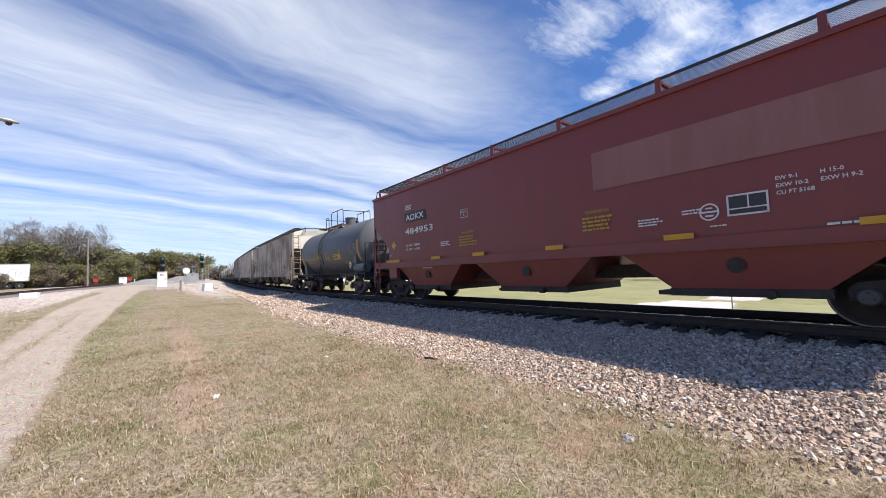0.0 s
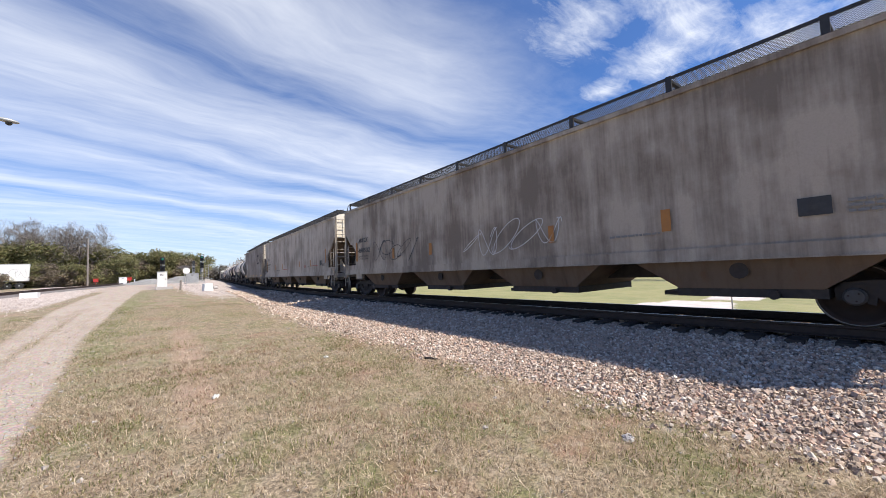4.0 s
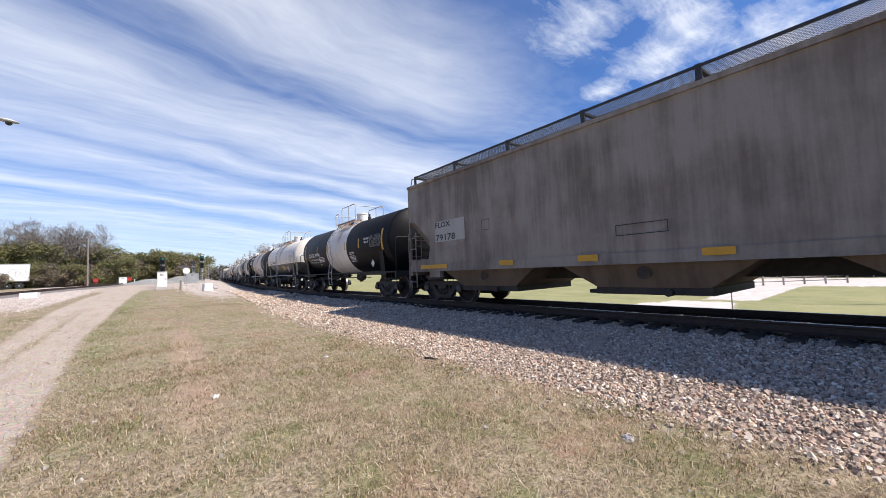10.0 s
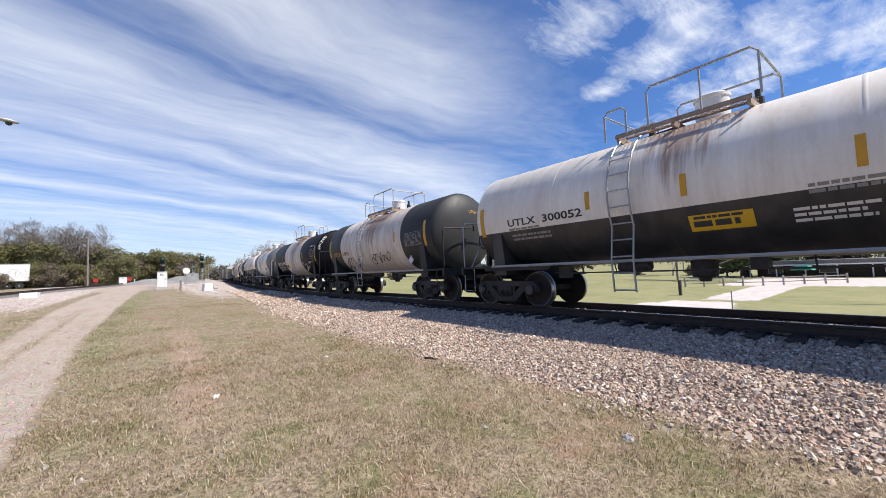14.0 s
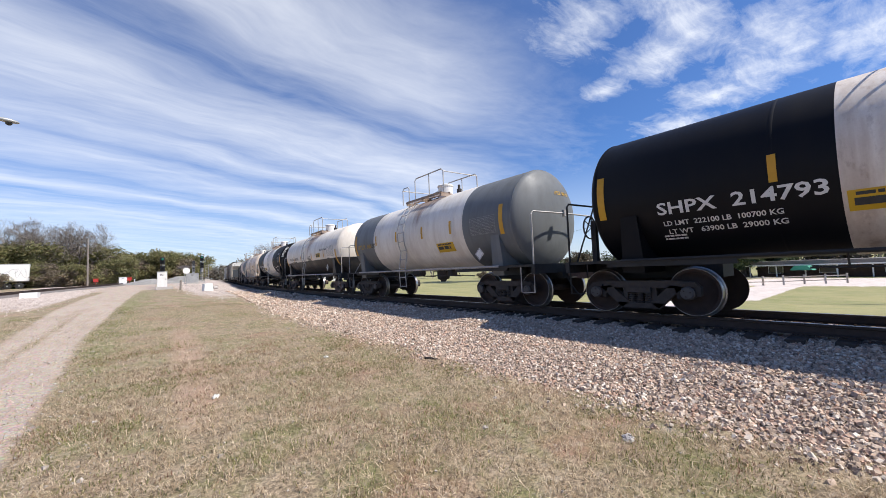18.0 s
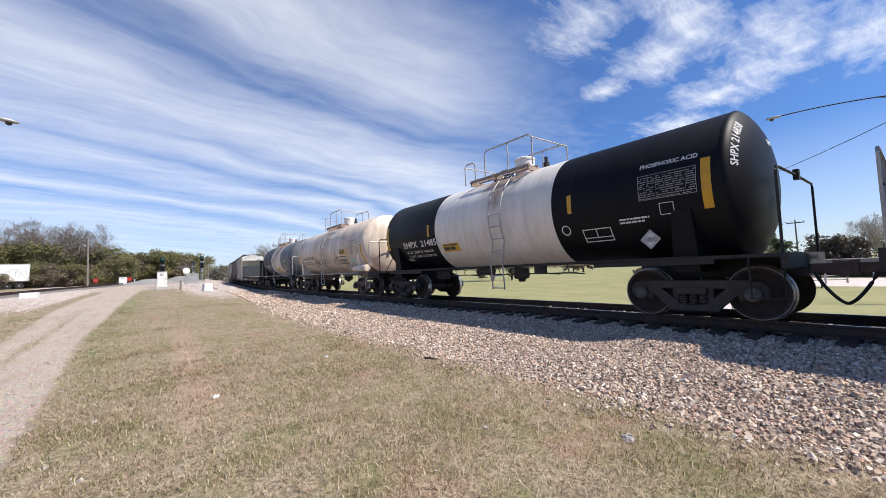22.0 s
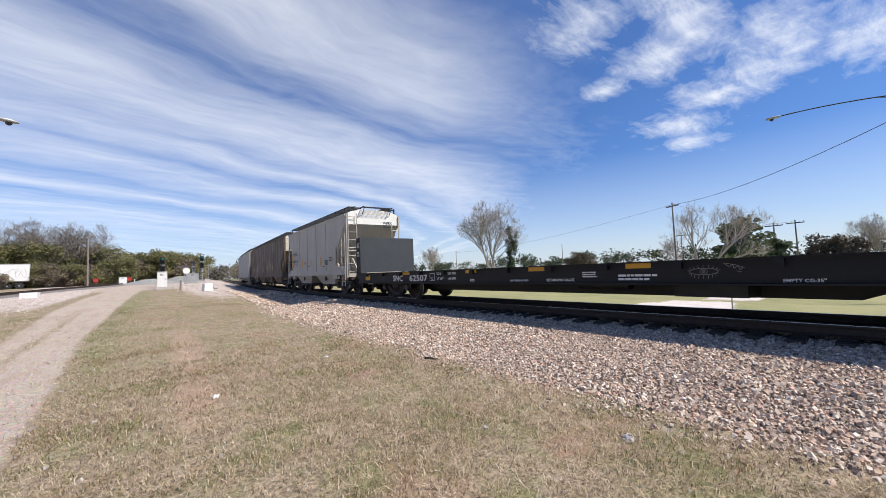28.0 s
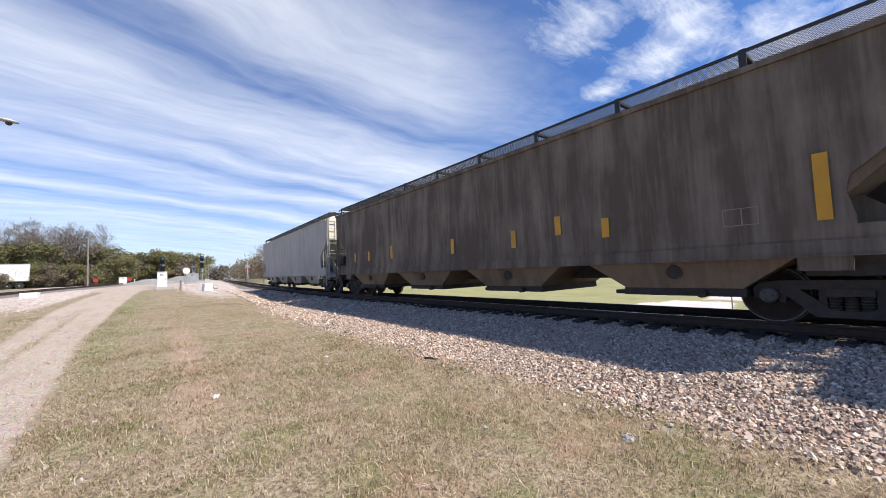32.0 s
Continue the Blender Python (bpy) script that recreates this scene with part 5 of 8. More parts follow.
def scrawl(car, mat, on, x, z, w, h, seed, t=0.02, loops=5):
    """A sprayed tag: a few looping lines."""
    r = random.Random(seed)
    sh = Shape()
    for k in range(loops):
        cx, cz = x + w * (k + 0.5) / loops, z + h * r.uniform(0.35, 0.65)
        a0, f, n = r.uniform(0, 6.3), r.choice((1, 1, 2)), 34
        rx, rz = w / loops * r.uniform(0.45, 0.95), h * r.uniform(0.25, 0.5)
        pts = [(cx + rx * math.cos(a0 + q * 0.21) + 0.12 * w / loops * q / n, cz + rz * math.sin(a0 * 1.3 + q * 0.21 * f)) for q in range(n)]
        ribbon(sh, on, pts, t)
    part("graffiti", sh, mat, car, "sprayed graffiti tag")


def hoppers():
    car, bl, on = grey_hopper(C[2], C[3], TAN_A, "weathered grey-tan covered hopper car with graffiti", [("MWCX", -7.95, 2.45, 0.20, 0.93), ("480532", -8.03, 2.0, 0.20, 1.20), ("LD LMT  216700", -7.95, 1.80, 0.065, 0.95), ("LT WT   69300", -7.95, 1.68, 0.065, 0.95)], roof=4.1, end_text=("MWCX", "480532"), stripes=((-8.24, 1.62, 2.48), (-4.9, 1.6, 2.0), (-2.4, 1.6, 2.0), (2.5, 1.6, 2.0), (5.0, 1.6, 2.0)), slant=0.25)
    scrawl(car, BLACK_MARK, on, -6.3, 1.5, 3.2, 0.9, 5)
    scrawl(car, WHITE_MARK, on, -0.6, 1.45, 3.4, 0.9, 8)
    red = Shape()
    plate(red, 7.85, 7.95, 1.84, 2.5, on, 1)
    part("rusty_strip", red, ORANGE, car, "faded orange strip")
    sq = Shape()
    plate(sq, 6.85, 7.2, 1.62, 1.88, on, 1)
    part("inspection_stencil", sq, BLACK_MARK, car)
    small_print(car, GREY_MARK, [(7.35, 1.8, 0.5, 3, 0.04), (4.0, 1.6, 1.2, 1, 0.04)], on)
    car, bl, on = grey_hopper(C[3], C[4], TAN_B, "streaked pale grey covered hopper car", [("MWCX", -8.21, 2.45, 0.19, 0.92), ("480517", -8.17, 2.0, 0.19, 1.10), ("LD LMT  216400", -8.15, 1.82, 0.06, 0.9), ("LT WT   69600", -8.15, 1.70, 0.06, 0.9)], roof=4.1, end_text=("MWCX", "480517"), stripes=((-8.55, 1.62, 2.45), (-5.15, 1.6, 2.01), (-2.55, 1.58, 2.01), (2.50, 1.62, 2.01), (5.05, 1.61, 2.0), (8.0, 1.75, 2.5)), slant=0.25)
    small_print(car, RED_MARK, [(5.3, 1.66, 1.3, 1, 0.045), (3.77, 1.74, 0.4, 3, 0.035), (-2.2, 1.60, 2.2, 1, 0.045)], on)
    small_print(car, BLACK_MARK, [(4.4, 1.62, 0.5, 1, 0.03), (-4.6, 1.55, 1.4, 1, 0.03), (7.45, 1.75, 0.5, 3, 0.035)], on)
    sq = Shape()
    frame_lines(sq, -6.97, -6.72, 2.2, 2.44, 0.016, on)
    plate(sq, 7.02, 7.36, 1.62, 1.90, on, 1)
    part("stencil_frame", sq, BLACK_MARK, car)
    # faded grey hopper with painted-out lettering
    car, bl, on = grey_hopper(C[4], C[5], GREY_C, "faded grey covered hopper car with painted-out lettering", [], roof=4.12, bays=3, cut=NOTCH_RAKE, end_text=("FLOX", "79178"))
    wp = Shape()
    plate(wp, -6.50, -5.02, 1.98, 2.64, onto_side(1.533), 2)
    part("pale_patch", wp, PALE_H, car, "pale painted patch behind the number")
    mark(car, BLACK_MARK, [("FLOX", -6.48, 2.44, 0.18, 0.80), ("79178", -6.46, 2.02, 0.20, 1.0)], on)
    mark(car, GREY_MARK, [("LD LMT  222400  LB", -6.36, 1.72, 0.075, 1.06), ("LT WT", -6.36, 1.58, 0.075), ("PLATE", -4.2, 2.32, 0.05), ("C", -4.12, 2.20, 0.075)], on)
    loop = [(5.09, 3.25), (4.06, 3.25), (3.95, 3.21), (3.88, 3.13), (3.86, 3.02), (3.86, 2.70), (3.88, 2.59), (3.95, 2.51), (4.06, 2.47), (5.09, 2.47)]
    part("old_emblem", ribbon(Shape(), on, loop, 0.19), STEEL_DARK, car, "remains of a large dark painted emblem")
    part("old_emblem", ribbon(Shape(), on, [(6.38, 3.41), (6.38, 2.72), (6.33, 2.60), (6.22, 2.55), (6.10, 2.60), (5.90, 2.82)], 0.19), STEEL_DARK, car, "remains of a large dark painted emblem")
    part("emblem_edge", ribbon(Shape(), on, [(5.10, 3.34), (5.10, 2.38)], 0.03), STEEL_DARK, car)
    box = Shape()
    frame_lines(box, 5.92, 6.45, 1.45, 1.77, 0.022, onto_side(1.542))
    part("stencil_frame", box, DULL_MARK, car, "pale outline of the inspection panel")
    fr = Shape()
    frame_lines(fr, -0.42, 0.56, 1.60, 1.82, 0.016, on)
    plate(fr, 5.95, 6.42, 1.48, 1.74, on, 1)
    frame_lines(fr, -4.28, -3.98, 2.14, 2.44, 0.014, on)
    part("stencil_frame", fr, BLACK_MARK, car)
    for x, w in ((-7.3, 0.5), (-6.82, 0.96), (-3.6, 0.48), (-1.26, 0.46), (1.08, 0.46), (3.4, 0.46), (6.67, 0.96)):
        stripe(car, x, x + w, 1.13, 1.26, onto_side(1.602))


def common_tank_marks(car, cl, on, ink, ref, rows, panel=None, phone=None, seed=1, end=None, holder=3.9, un=None):
    mark(car, ink, rows, on, label="reporting marks")
    for x, z0, z1 in ref:
        stripe(car, x, x + (0.15 if z1 - z0 > 0.7 else 0.105), z0, z1, on)
    if panel:
        data_panel(car, *panel, on, GREY_MARK if ink is BLACK_MARK else DULL_MARK, 6, 9, seed)
    if phone:
        stripe(car, *phone, on, YELLOW_SIGN)
        off = onto_tank(TANK_Z, TANK_R, 0.013)
        w = phone[1] - phone[0]
        small_print(car, BLACK_MARK, [(phone[0] + 0.08, phone[3] - 0.03, w * 0.8, 1, 0.045), (phone[0] + 0.06, phone[3] - 0.11, w * 0.9, 1, 0.10)], off)
    placard(car, cl - 1.15, 1.48, onto_side(1.50), 0.16)
    if un:
        mark(car, BLACK_MARK, [(un, cl - 1.27, 1.435, 0.09, 0.24)], onto_side(1.506))
    if end:
        mark(car, ink, [(end, 0.05, 3.06, 0.11, 0.75)], onto_head(cl))


def tanks():
    on = onto_tank(TANK_Z, TANK_R)
    car, cl, half = tank_car("glossy black tank car with a white middle band", C[5], C[6], [(-9, -1.45, BLACK_T), (-1.45, 1.50, WHITE_T), (1.50, 9, BLACK_T)], ROD, reach=1.18, ladder_at=-0.75)
    common_tank_marks(car, cl, on, WHITE_MARK, ((-5.5, 2.05, 2.93), (-3.1, 2.22, 2.72), (-1.42, 2.30, 2.77), (1.22, 2.26, 2.67), (2.95, 2.26, 2.70), (3.2 + 2.1, 2.03, 2.92)), [("GATX 9994", -4.68, 2.14, 0.22, 2.0), ("LD LMT  199400 LB  90450 KG", -4.62, 1.94, 0.085, 1.95), ("LT WT   63600 LB  28850 KG", -4.62, 1.79, 0.085, 1.95), ("NEW", -3.0, 1.64, 0.08)], (4.2, 5.2, 2.22, 2.72), None, 2, "GATX 9994")
    mark(car, WHITE_MARK, [("SR13450", 3.55, 2.58, 0.10, 0.55), ("FRA A/P", 3.62, 2.42, 0.10, 0.48)], on)
    small_print(car, WHITE_MARK, [(1.75, 2.12, 0.6, 2, 0.04), (1.75, 1.95, 0.7, 5, 0.035), (-2.9, 2.1, 1.0, 4, 0.045)], on)
    car, cl, half = tank_car("white over black tank car, streaked with grime", C[6], C[7], [(-9, 9, TWO_A)], GALV, reach=1.18, brown=False, ladder_at=-0.85)
    common_tank_marks(car, cl, on, BLACK_MARK, ((-cl + 0.1, 1.95, 2.75), (-1.63, 2.25, 2.64), (0.25, 2.21, 2.61), (2.40, 2.22, 2.66), (4.68, 1.95, 2.80)), [("UTLX  300052", -3.93, 2.14, 0.18, 2.2)], (3.3, 4.4, 2.12, 2.62), (0.30, 1.23, 1.57, 1.85), 3, "UTLX 300052", un="1824")
    small_print(car, GREY_MARK, [(-3.9, 2.08, 1.0, 1, 0.05), (-3.85, 1.92, 1.5, 2, 0.055), (1.9, 2.1, 1.0, 2, 0.05)], on)
    small_print(car, WHITE_MARK, [(1.7, 1.78, 0.9, 3, 0.045)], on)
    car, cl, half = tank_car("rust-streaked white tank car with dark ends and graffiti", C[7], C[8], [(-9, -3.25, CHARCOAL), (-3.25, 2.85, WHITE_R), (2.85, 9, CHARCOAL)], ROD, reach=1.18, ladder_at=-0.85)
    common_tank_marks(car, cl, on, GOLD_MARK, ((-cl + 0.12, 1.95, 2.85), (2.3, 2.24, 2.66), (4.45, 1.95, 2.85)), [("UTLX  24853", -4.25, 2.0, 0.18, 1.95)], (3.15, 4.3, 2.02, 2.5), None, 4, "UTLX 24853")
    mark(car, BLACK_MARK, [("853", -2.82, 2.0, 0.18, 0.5)], onto_tank(TANK_Z, TANK_R, 0.010))
    scrawl(car, BLACK_MARK, on, -0.1, 1.42, 1.8, 0.5, 31, 0.035)
    scrawl(car, BLACK_MARK, on, -3.1, 1.3, 1.7, 0.55, 33, 0.035, 3)
    car, cl, half = tank_car("black phosphoric acid tank car with a stained white band", C[8], C[9], [(-9, -2.2, BLACK_T), (-2.2, 2.27, WHITE_R), (2.27, 9, BLACK_T)], ROD, reach=1.18, ladder_at=0.36)
    common_tank_marks(car, cl, on, WHITE_MARK, ((-5.75, 1.97, 2.86), (-2.95, 2.20, 2.63), (2.70, 2.22, 2.64), (5.45, 1.95, 2.86)), [("SHPX  214793", -4.61, 1.93, 0.22, 2.30), ("LD LMT  222100 LB  100700 KG", -4.55, 1.72, 0.085, 1.72), ("LT WT   63900 LB  29000 KG", -4.5, 1.57, 0.085, 1.70)], (4.35, 5.35, 2.22, 2.72), (-2.15, -1.25, 1.65, 1.93), 5, un="1805")
    shp_extras(car, cl, on, "SHPX 214793")
    car, cl, half = tank_car("white tank car with blue-grey ends", C[9], C[10], [(-9, -3.0, BLUEGREY), (-3.0, 3.0, WHITE_T), (3.0, 9, BLUEGREY)], ROD, reach=1.18, ladder_at=-0.55)
    common_tank_marks(car, cl, on, GOLD_MARK, ((-cl + 0.1, 1.9, 2.8), (-2.82, 2.23, 2.63), (-1.12, 2.23, 2.63), (0.70, 2.20, 2.62), (2.33, 2.20, 2.62), (4.55, 1.98, 2.80)), [("UTLX  300", -4.62, 2.16, 0.18, 1.4)], (3.35, 4.4, 2.05, 2.55), (1.51, 2.41, 1.66, 1.96), 6, "UTLX 300150")
    mark(car, BLACK_MARK, [("150", -3.35, 2.16, 0.18, 0.5)], onto_tank(TANK_Z, TANK_R, 0.010))
    car, cl, half = tank_car("white over black phosphoric acid tank car", C[10], C[11], [(-9, 9, TWO_B)], ROD, reach=1.18, ladder_at=-0.78, brown=True)
    common_tank_marks(car, cl, on, BLACK_MARK, ((-cl + 0.05, 1.82, 2.4), (-3.33, 1.94, 2.40), (-1.65, 2.0, 2.41), (0.80, 2.02, 2.42), (3.12, 2.06, 2.46), (5.05, 1.58, 2.42)), [("WACX", -4.34, 2.12, 0.18, 0.90), ("151010", -3.16, 2.12, 0.18, 0.95)], (3.74, 4.8, 2.10, 2.66), (1.75, 2.55, 2.12, 2.36), 7, "WACX 151010", un="1805")
    mark(car, BLACK_MARK, [("PHOSPHORIC ACID", 2.45, 2.48, 0.09, 1.25)], on)
    small_print(car, BLACK_MARK, [(-4.3, 2.03, 1.6, 2, 0.05), (0.0, 2.26, 0.75, 6, 0.045), (3.6, 2.02, 0.55, 2, 0.045), (1.85, 1.98, 1.0, 3, 0.035)], on)
    car, cl, half = tank_car("black phosphoric acid tank car with a clean white band", C[11], C[12], [(-9, -2.40, BLACK_T), (-2.40, 2.32, WHITE_T), (2.32, 9, BLACK_T)], ROD, reach=1.18, ladder_at=0.5)
    common_tank_marks(car, cl, on, WHITE_MARK, ((-5.7, 1.94, 2.84), (-2.85, 2.23, 2.64), (2.75, 2.22, 2.64), (5.42, 1.94, 2.82)), [("SHPX  214858", -4.51, 1.93, 0.22, 2.30), ("LD LMT  221800 LB  100600 KG", -4.45, 1.72, 0.085, 1.72), ("LT WT   64200 LB  29100 KG", -4.40, 1.57, 0.085, 1.70)], (4.35, 5.35, 2.24, 2.72), (-2.15, -1.30, 1.66, 1.92), 8, un="1805")
    shp_extras(car, cl, on, "SHPX 214858")
    car, cl, half = tank_car("cream white tank car with black graffiti and rust", C[12], C[13], [(-9, 9, CREAM_T)], ROD, reach=1.18, ladder_at=-0.15, frame_mat=STEEL_BROWN, brown=True)
    common_tank_marks(car, cl, on, BLACK_MARK, ((-cl + 0.06, 1.62, 2.45), (-3.17, 1.99, 2.39), (-1.02, 2.01, 2.40), (1.57, 2.01, 2.40), (3.30, 1.99, 2.40), (5.0, 1.57, 2.42)), [("WACX", -4.18, 2.02, 0.18, 0.95), ("151001", -3.0, 2.02, 0.18, 0.98), ("LD LMT  201800LB  91550 KG", -4.15, 1.85, 0.06, 1.6), ("LT WT   61200LB  27750 KG  NEW 9-89", -4.15, 1.74, 0.06, 1.95)], (3.76, 4.85, 2.02, 2.58), (2.34, 3.12, 2.07, 2.33), 9, "WACX 151001", un="1805")
    part("air_tank", Shape().lathe([(cl - 1.35, 0.02), (cl - 1.33, 0.14), (cl - 1.27, 0.17), (cl + 0.10, 0.17), (cl + 0.16, 0.14), (cl + 0.18, 0.02)], (0, -1.22, 1.30), "x", 16), CREAM_T, car, "cream-painted air reservoir", smooth=40)
    mark(car, BLACK_MARK, [("DOT 111A100W-1", 3.76, 2.64, 0.06, 0.75)], on)
    scrawl(car, BLACK_MARK, on, -2.05, 1.50, 1.9, 0.55, 41, 0.022, 9)
    scrawl(car, BLACK_MARK, on, 1.15, 1.62, 0.8, 0.42, 44, 0.026, 3)
    bar = Shape()
    plate(bar, 1.95, 3.10, 1.74, 1.84, onto_tank(TANK_Z, TANK_R, 0.010), 2)
    part("painted_out_bar", bar, GREY_MARK, car, "grey bar painted over old lettering")
    blue = Shape()
    for k, (xa, xb) in enumerate(((3.42, 4.05), (3.38, 4.22), (3.36, 4.12), (3.44, 4.3), (3.5, 3.95))):
        plate(blue, xa, xb, 1.60 + 0.052 * k, 1.652 + 0.052 * k, on, 1)
    part("faded_tag", blue, TEAL_MARK, car, "washed-out teal spray paint")
    small_print(car, BLACK_MARK, [(2.0, 2.0, 1.1, 1, 0.05), (2.0, 1.80, 1.2, 3, 0.045)], on)
    car, cl, half = tank_car("dark grey tank car with a dirty white band", C[13], C[14], [(-9, -1.65, CHARCOAL), (-1.65, 2.10, WHITE_R), (2.10, 9, BLUEGREY)], ROD, reach=1.18, ladder_at=-0.35)
    common_tank_marks(car, cl, on, WHITE_MARK, ((-3.1, 2.2, 2.7), (3.1, 2.17, 2.62), (1.55, 2.3, 2.65)), [("GATX  200027", -4.40, 1.92, 0.17, 2.15)], (4.11, 5.15, 2.15, 2.75), None, 10, "GATX 200027")
    mark(car, WHITE_MARK, [("SR13450", 3.35, 2.2, 0.10, 0.6)], on)
    stripe(car, 0.2, 1.2, 1.54, 1.76, on, YELLOW_SIGN)
    fr = Shape()
    frame_lines(fr, 3.1, 3.6, 1.62, 1.95, 0.02, on)
    part("stencil_frame", fr, WHITE_MARK, car)


def shp_extras(car, cl, on, text):
    mark(car, WHITE_MARK, [("PHOSPHORIC ACID", 4.38, 2.86, 0.085, 1.0)], on)
    small_print(car, WHITE_MARK, [(3.9, 1.95, 0.6, 2, 0.035), (-4.6, 1.55, 0.5, 2, 0.03)], on)
    fr = Shape()
    frame_lines(fr, 3.02, 3.68, 1.55, 1.83, 0.02, on)
    plate(fr, 3.33, 3.35, 1.64, 1.83, on, 1)
    plate(fr, 3.02, 3.68, 1.63, 1.65, on, 1)
    disc(fr, on, 2.62, 1.86, 0.09, 0.115)
    frame_lines(fr, 4.7, 4.95, 1.93, 2.15, 0.012, on)
    part("stencil_frame", fr, WHITE_MARK, car)
    mark(car, WHITE_MARK, [(text, -0.05, 3.10, 0.12, 0.85)], onto_head(cl))
    sh = Shape()
    co, faces, w = word(text)
    o = len(sh.v)
    on_head = onto_head(cl)
    # lettering that climbs the curved edge of the head
    for c in co:
        a = radians(8 + 44 * c[0] / w)
        rr = TANK_R * 0.85 + 0.13 * c[1]
        sh.v.append(on_head(-rr * math.cos(a), TANK_Z + rr * math.sin(a)))
    for f in faces:
        sh.face(*(o + j for j in f))
    part("head_lettering", sh, WHITE_MARK, car)


def flat_car():
    car, half = start_car("bulkhead_flatcar", "long black bulkhead flatcar running empty", "flatcar", C[14], C[15], 0.6, truck=3.35)
    L = half - 0.75
    deck = Shape()
    deck.box(-L, L, -1.42, 1.42, 0.98, 1.05)
    part("deck", deck, TIE_WOOD, car, "worn timber deck")
    for e in (-1, 1):
        y0, y1 = sorted((e * 1.42, e * 1.50))
        part("side_sill", Shape().prism([(-L, 0.66), (L, 0.66), (L, 1.04), (-L, 1.04)], y0, y1), FLAT_BLACK, car)
        for za, zb in ((1.042, 1.07), (0.63, 0.658)):
            part("sill_flange", Shape().box(-L, L, *sorted((e * 1.40, e * 1.58)), za, zb), FLAT_BLACK, car)
        for i in range(14):
            x = -L + 0.9 + (2 * L - 1.8) * i / 13
            part("stake_pocket", Shape().box(x - 0.07, x + 0.07, *sorted((e * 1.502, e * 1.60)), 0.92, 1.04), FLAT_BLACK, car)
    belly = Shape()
    belly.prism([(-L + 3.5, 0.66), (-L + 4.3, 0.34), (L - 4.3, 0.34), (L - 3.5, 0.66)], -0.32, 0.32)
    belly.box(-half + 0.42, half - 0.42, -0.30, 0.30, 0.66, 0.98)
    for e in (-1, 1):
        belly.box(*sorted((e * (half - 3.1), e * (half - 3.6))), -1.35, 1.35, 0.70, 0.96)
    belly.box(3.2, 4.3, -1.2, -0.5, 0.40, 0.66)
    belly.tube([(1.0, -0.8, 0.66), (2.2, -0.8, 0.66)], 0.18, 12)
    part("centre_sill", belly, STEEL_BLACK, car)
    for e in (-1, 1):
        b = Shape()
        xa = e * (L + 0.02)
        b.box(*sorted((xa, xa - e * 0.09)), -1.44, 1.44, 1.10, 2.71)
        bh = part("bulkhead", b, BULK_PLATE, car, "grey plated end bulkhead")
        f = Shape()
        for y in (-1.43, 1.36):
            f.box(*sorted((xa - e * 0.08, xa + e * 0.36)), y, y + 0.07, 0.88, 2.70)
        f.box(*sorted((xa - e * 0.06, xa + e * 0.30)), -1.40, 1.40, 2.62, 2.70)
        for y in (-0.9, -0.3, 0.3, 0.9):
            f.box(*sorted((xa + e * 0.01, xa + e * 0.28)), y - 0.04, y + 0.04, 1.1, 2.64)
        for z in (1.6, 2.1):
            f.box(*sorted((xa + e * 0.01, xa + e * 0.16)), -1.4, 1.4, z - 0.03, z + 0.03)
        part("bulkhead_frame", f, FLAT_BLACK, bh)
        g = Shape()
        ladder(g, xa + e * 0.40, xa + e * 0.40, -1.38, -0.95, 0.6, 2.5, 6)
        g.tube([(xa + e * 0.38, -1.46, 1.0), (xa + e * 0.38, -1.46, 0.4), (xa - e * 0.02, -1.46, 0.4), (xa - e * 0.02, -1.46, 0.9)], 0.018, 5)
        part("end_ladder", g, STEEL_BLACK, car)
    on = onto_side(1.506)
    mark(car, WHITE_MARK, [("SNC", -6.71, 0.72, 0.22, 0.74), ("62507", -5.53, 0.72, 0.22, 1.16), ("LD LMT", -3.83, 0.92, 0.075, 0.42), ("217 700", -3.25, 0.92, 0.075, 0.42), ("LT WT", -3.83, 0.76, 0.075, 0.36), ("68 300", -3.22, 0.76, 0.075, 0.38), ("FBS", -2.19, 0.70, 0.075, 0.2), ("BRK RELEASE ROD", -0.6, 0.70, 0.045, 0.6), ("RETAINING VALVE", 0.55, 0.70, 0.06, 0.75), ("EMPTY CG-35\"", 4.80, 0.68, 0.05, 0.46), ("C", -4.14, 0.76, 0.09)], on)
    fr = Shape()
    frame_lines(fr, -4.23, -3.95, 0.72, 0.98, 0.015, on)
    part("stencil_frame", fr, WHITE_MARK, car)
    small_print(car, WHITE_MARK, [(2.3, 0.83, 0.75, 2, 0.04), (1.5, 0.90, 0.4, 3, 0.025), (-L + 0.9, 0.62, 0.6, 1, 0.03)], on)
    small_print(car, WHITE_MARK, [(-L - 0.28, 2.45, 0.25, 4, 0.032), (-L - 0.28, 2.05, 0.25, 4, 0.032)], onto_side(1.436))
    stripe(car, -9.1, -8.66, 0.76, 0.98, on)
    for x in (-5.98, -2.38, 0.02, 2.46, 5.9, 8.4):
        stripe(car, x, x + 0.48, 0.945, 1.055, on)
    eye = Shape()
    arc = [math.pi * k / 12 for k in range(25)]
    strokes(eye, on, [(3.79 + 0.21 * math.cos(a), 0.86 + 0.055 * math.sin(a)) for a in arc], 0.007)
    strokes(eye, on, [(3.79 + 0.055 * math.cos(a), 0.86 + 0.042 * math.sin(a)) for a in arc], 0.007)
    strokes(eye, on, [(3.79 + 0.02 * math.cos(a), 0.86 + 0.016 * math.sin(a)) for a in arc], 0.010)
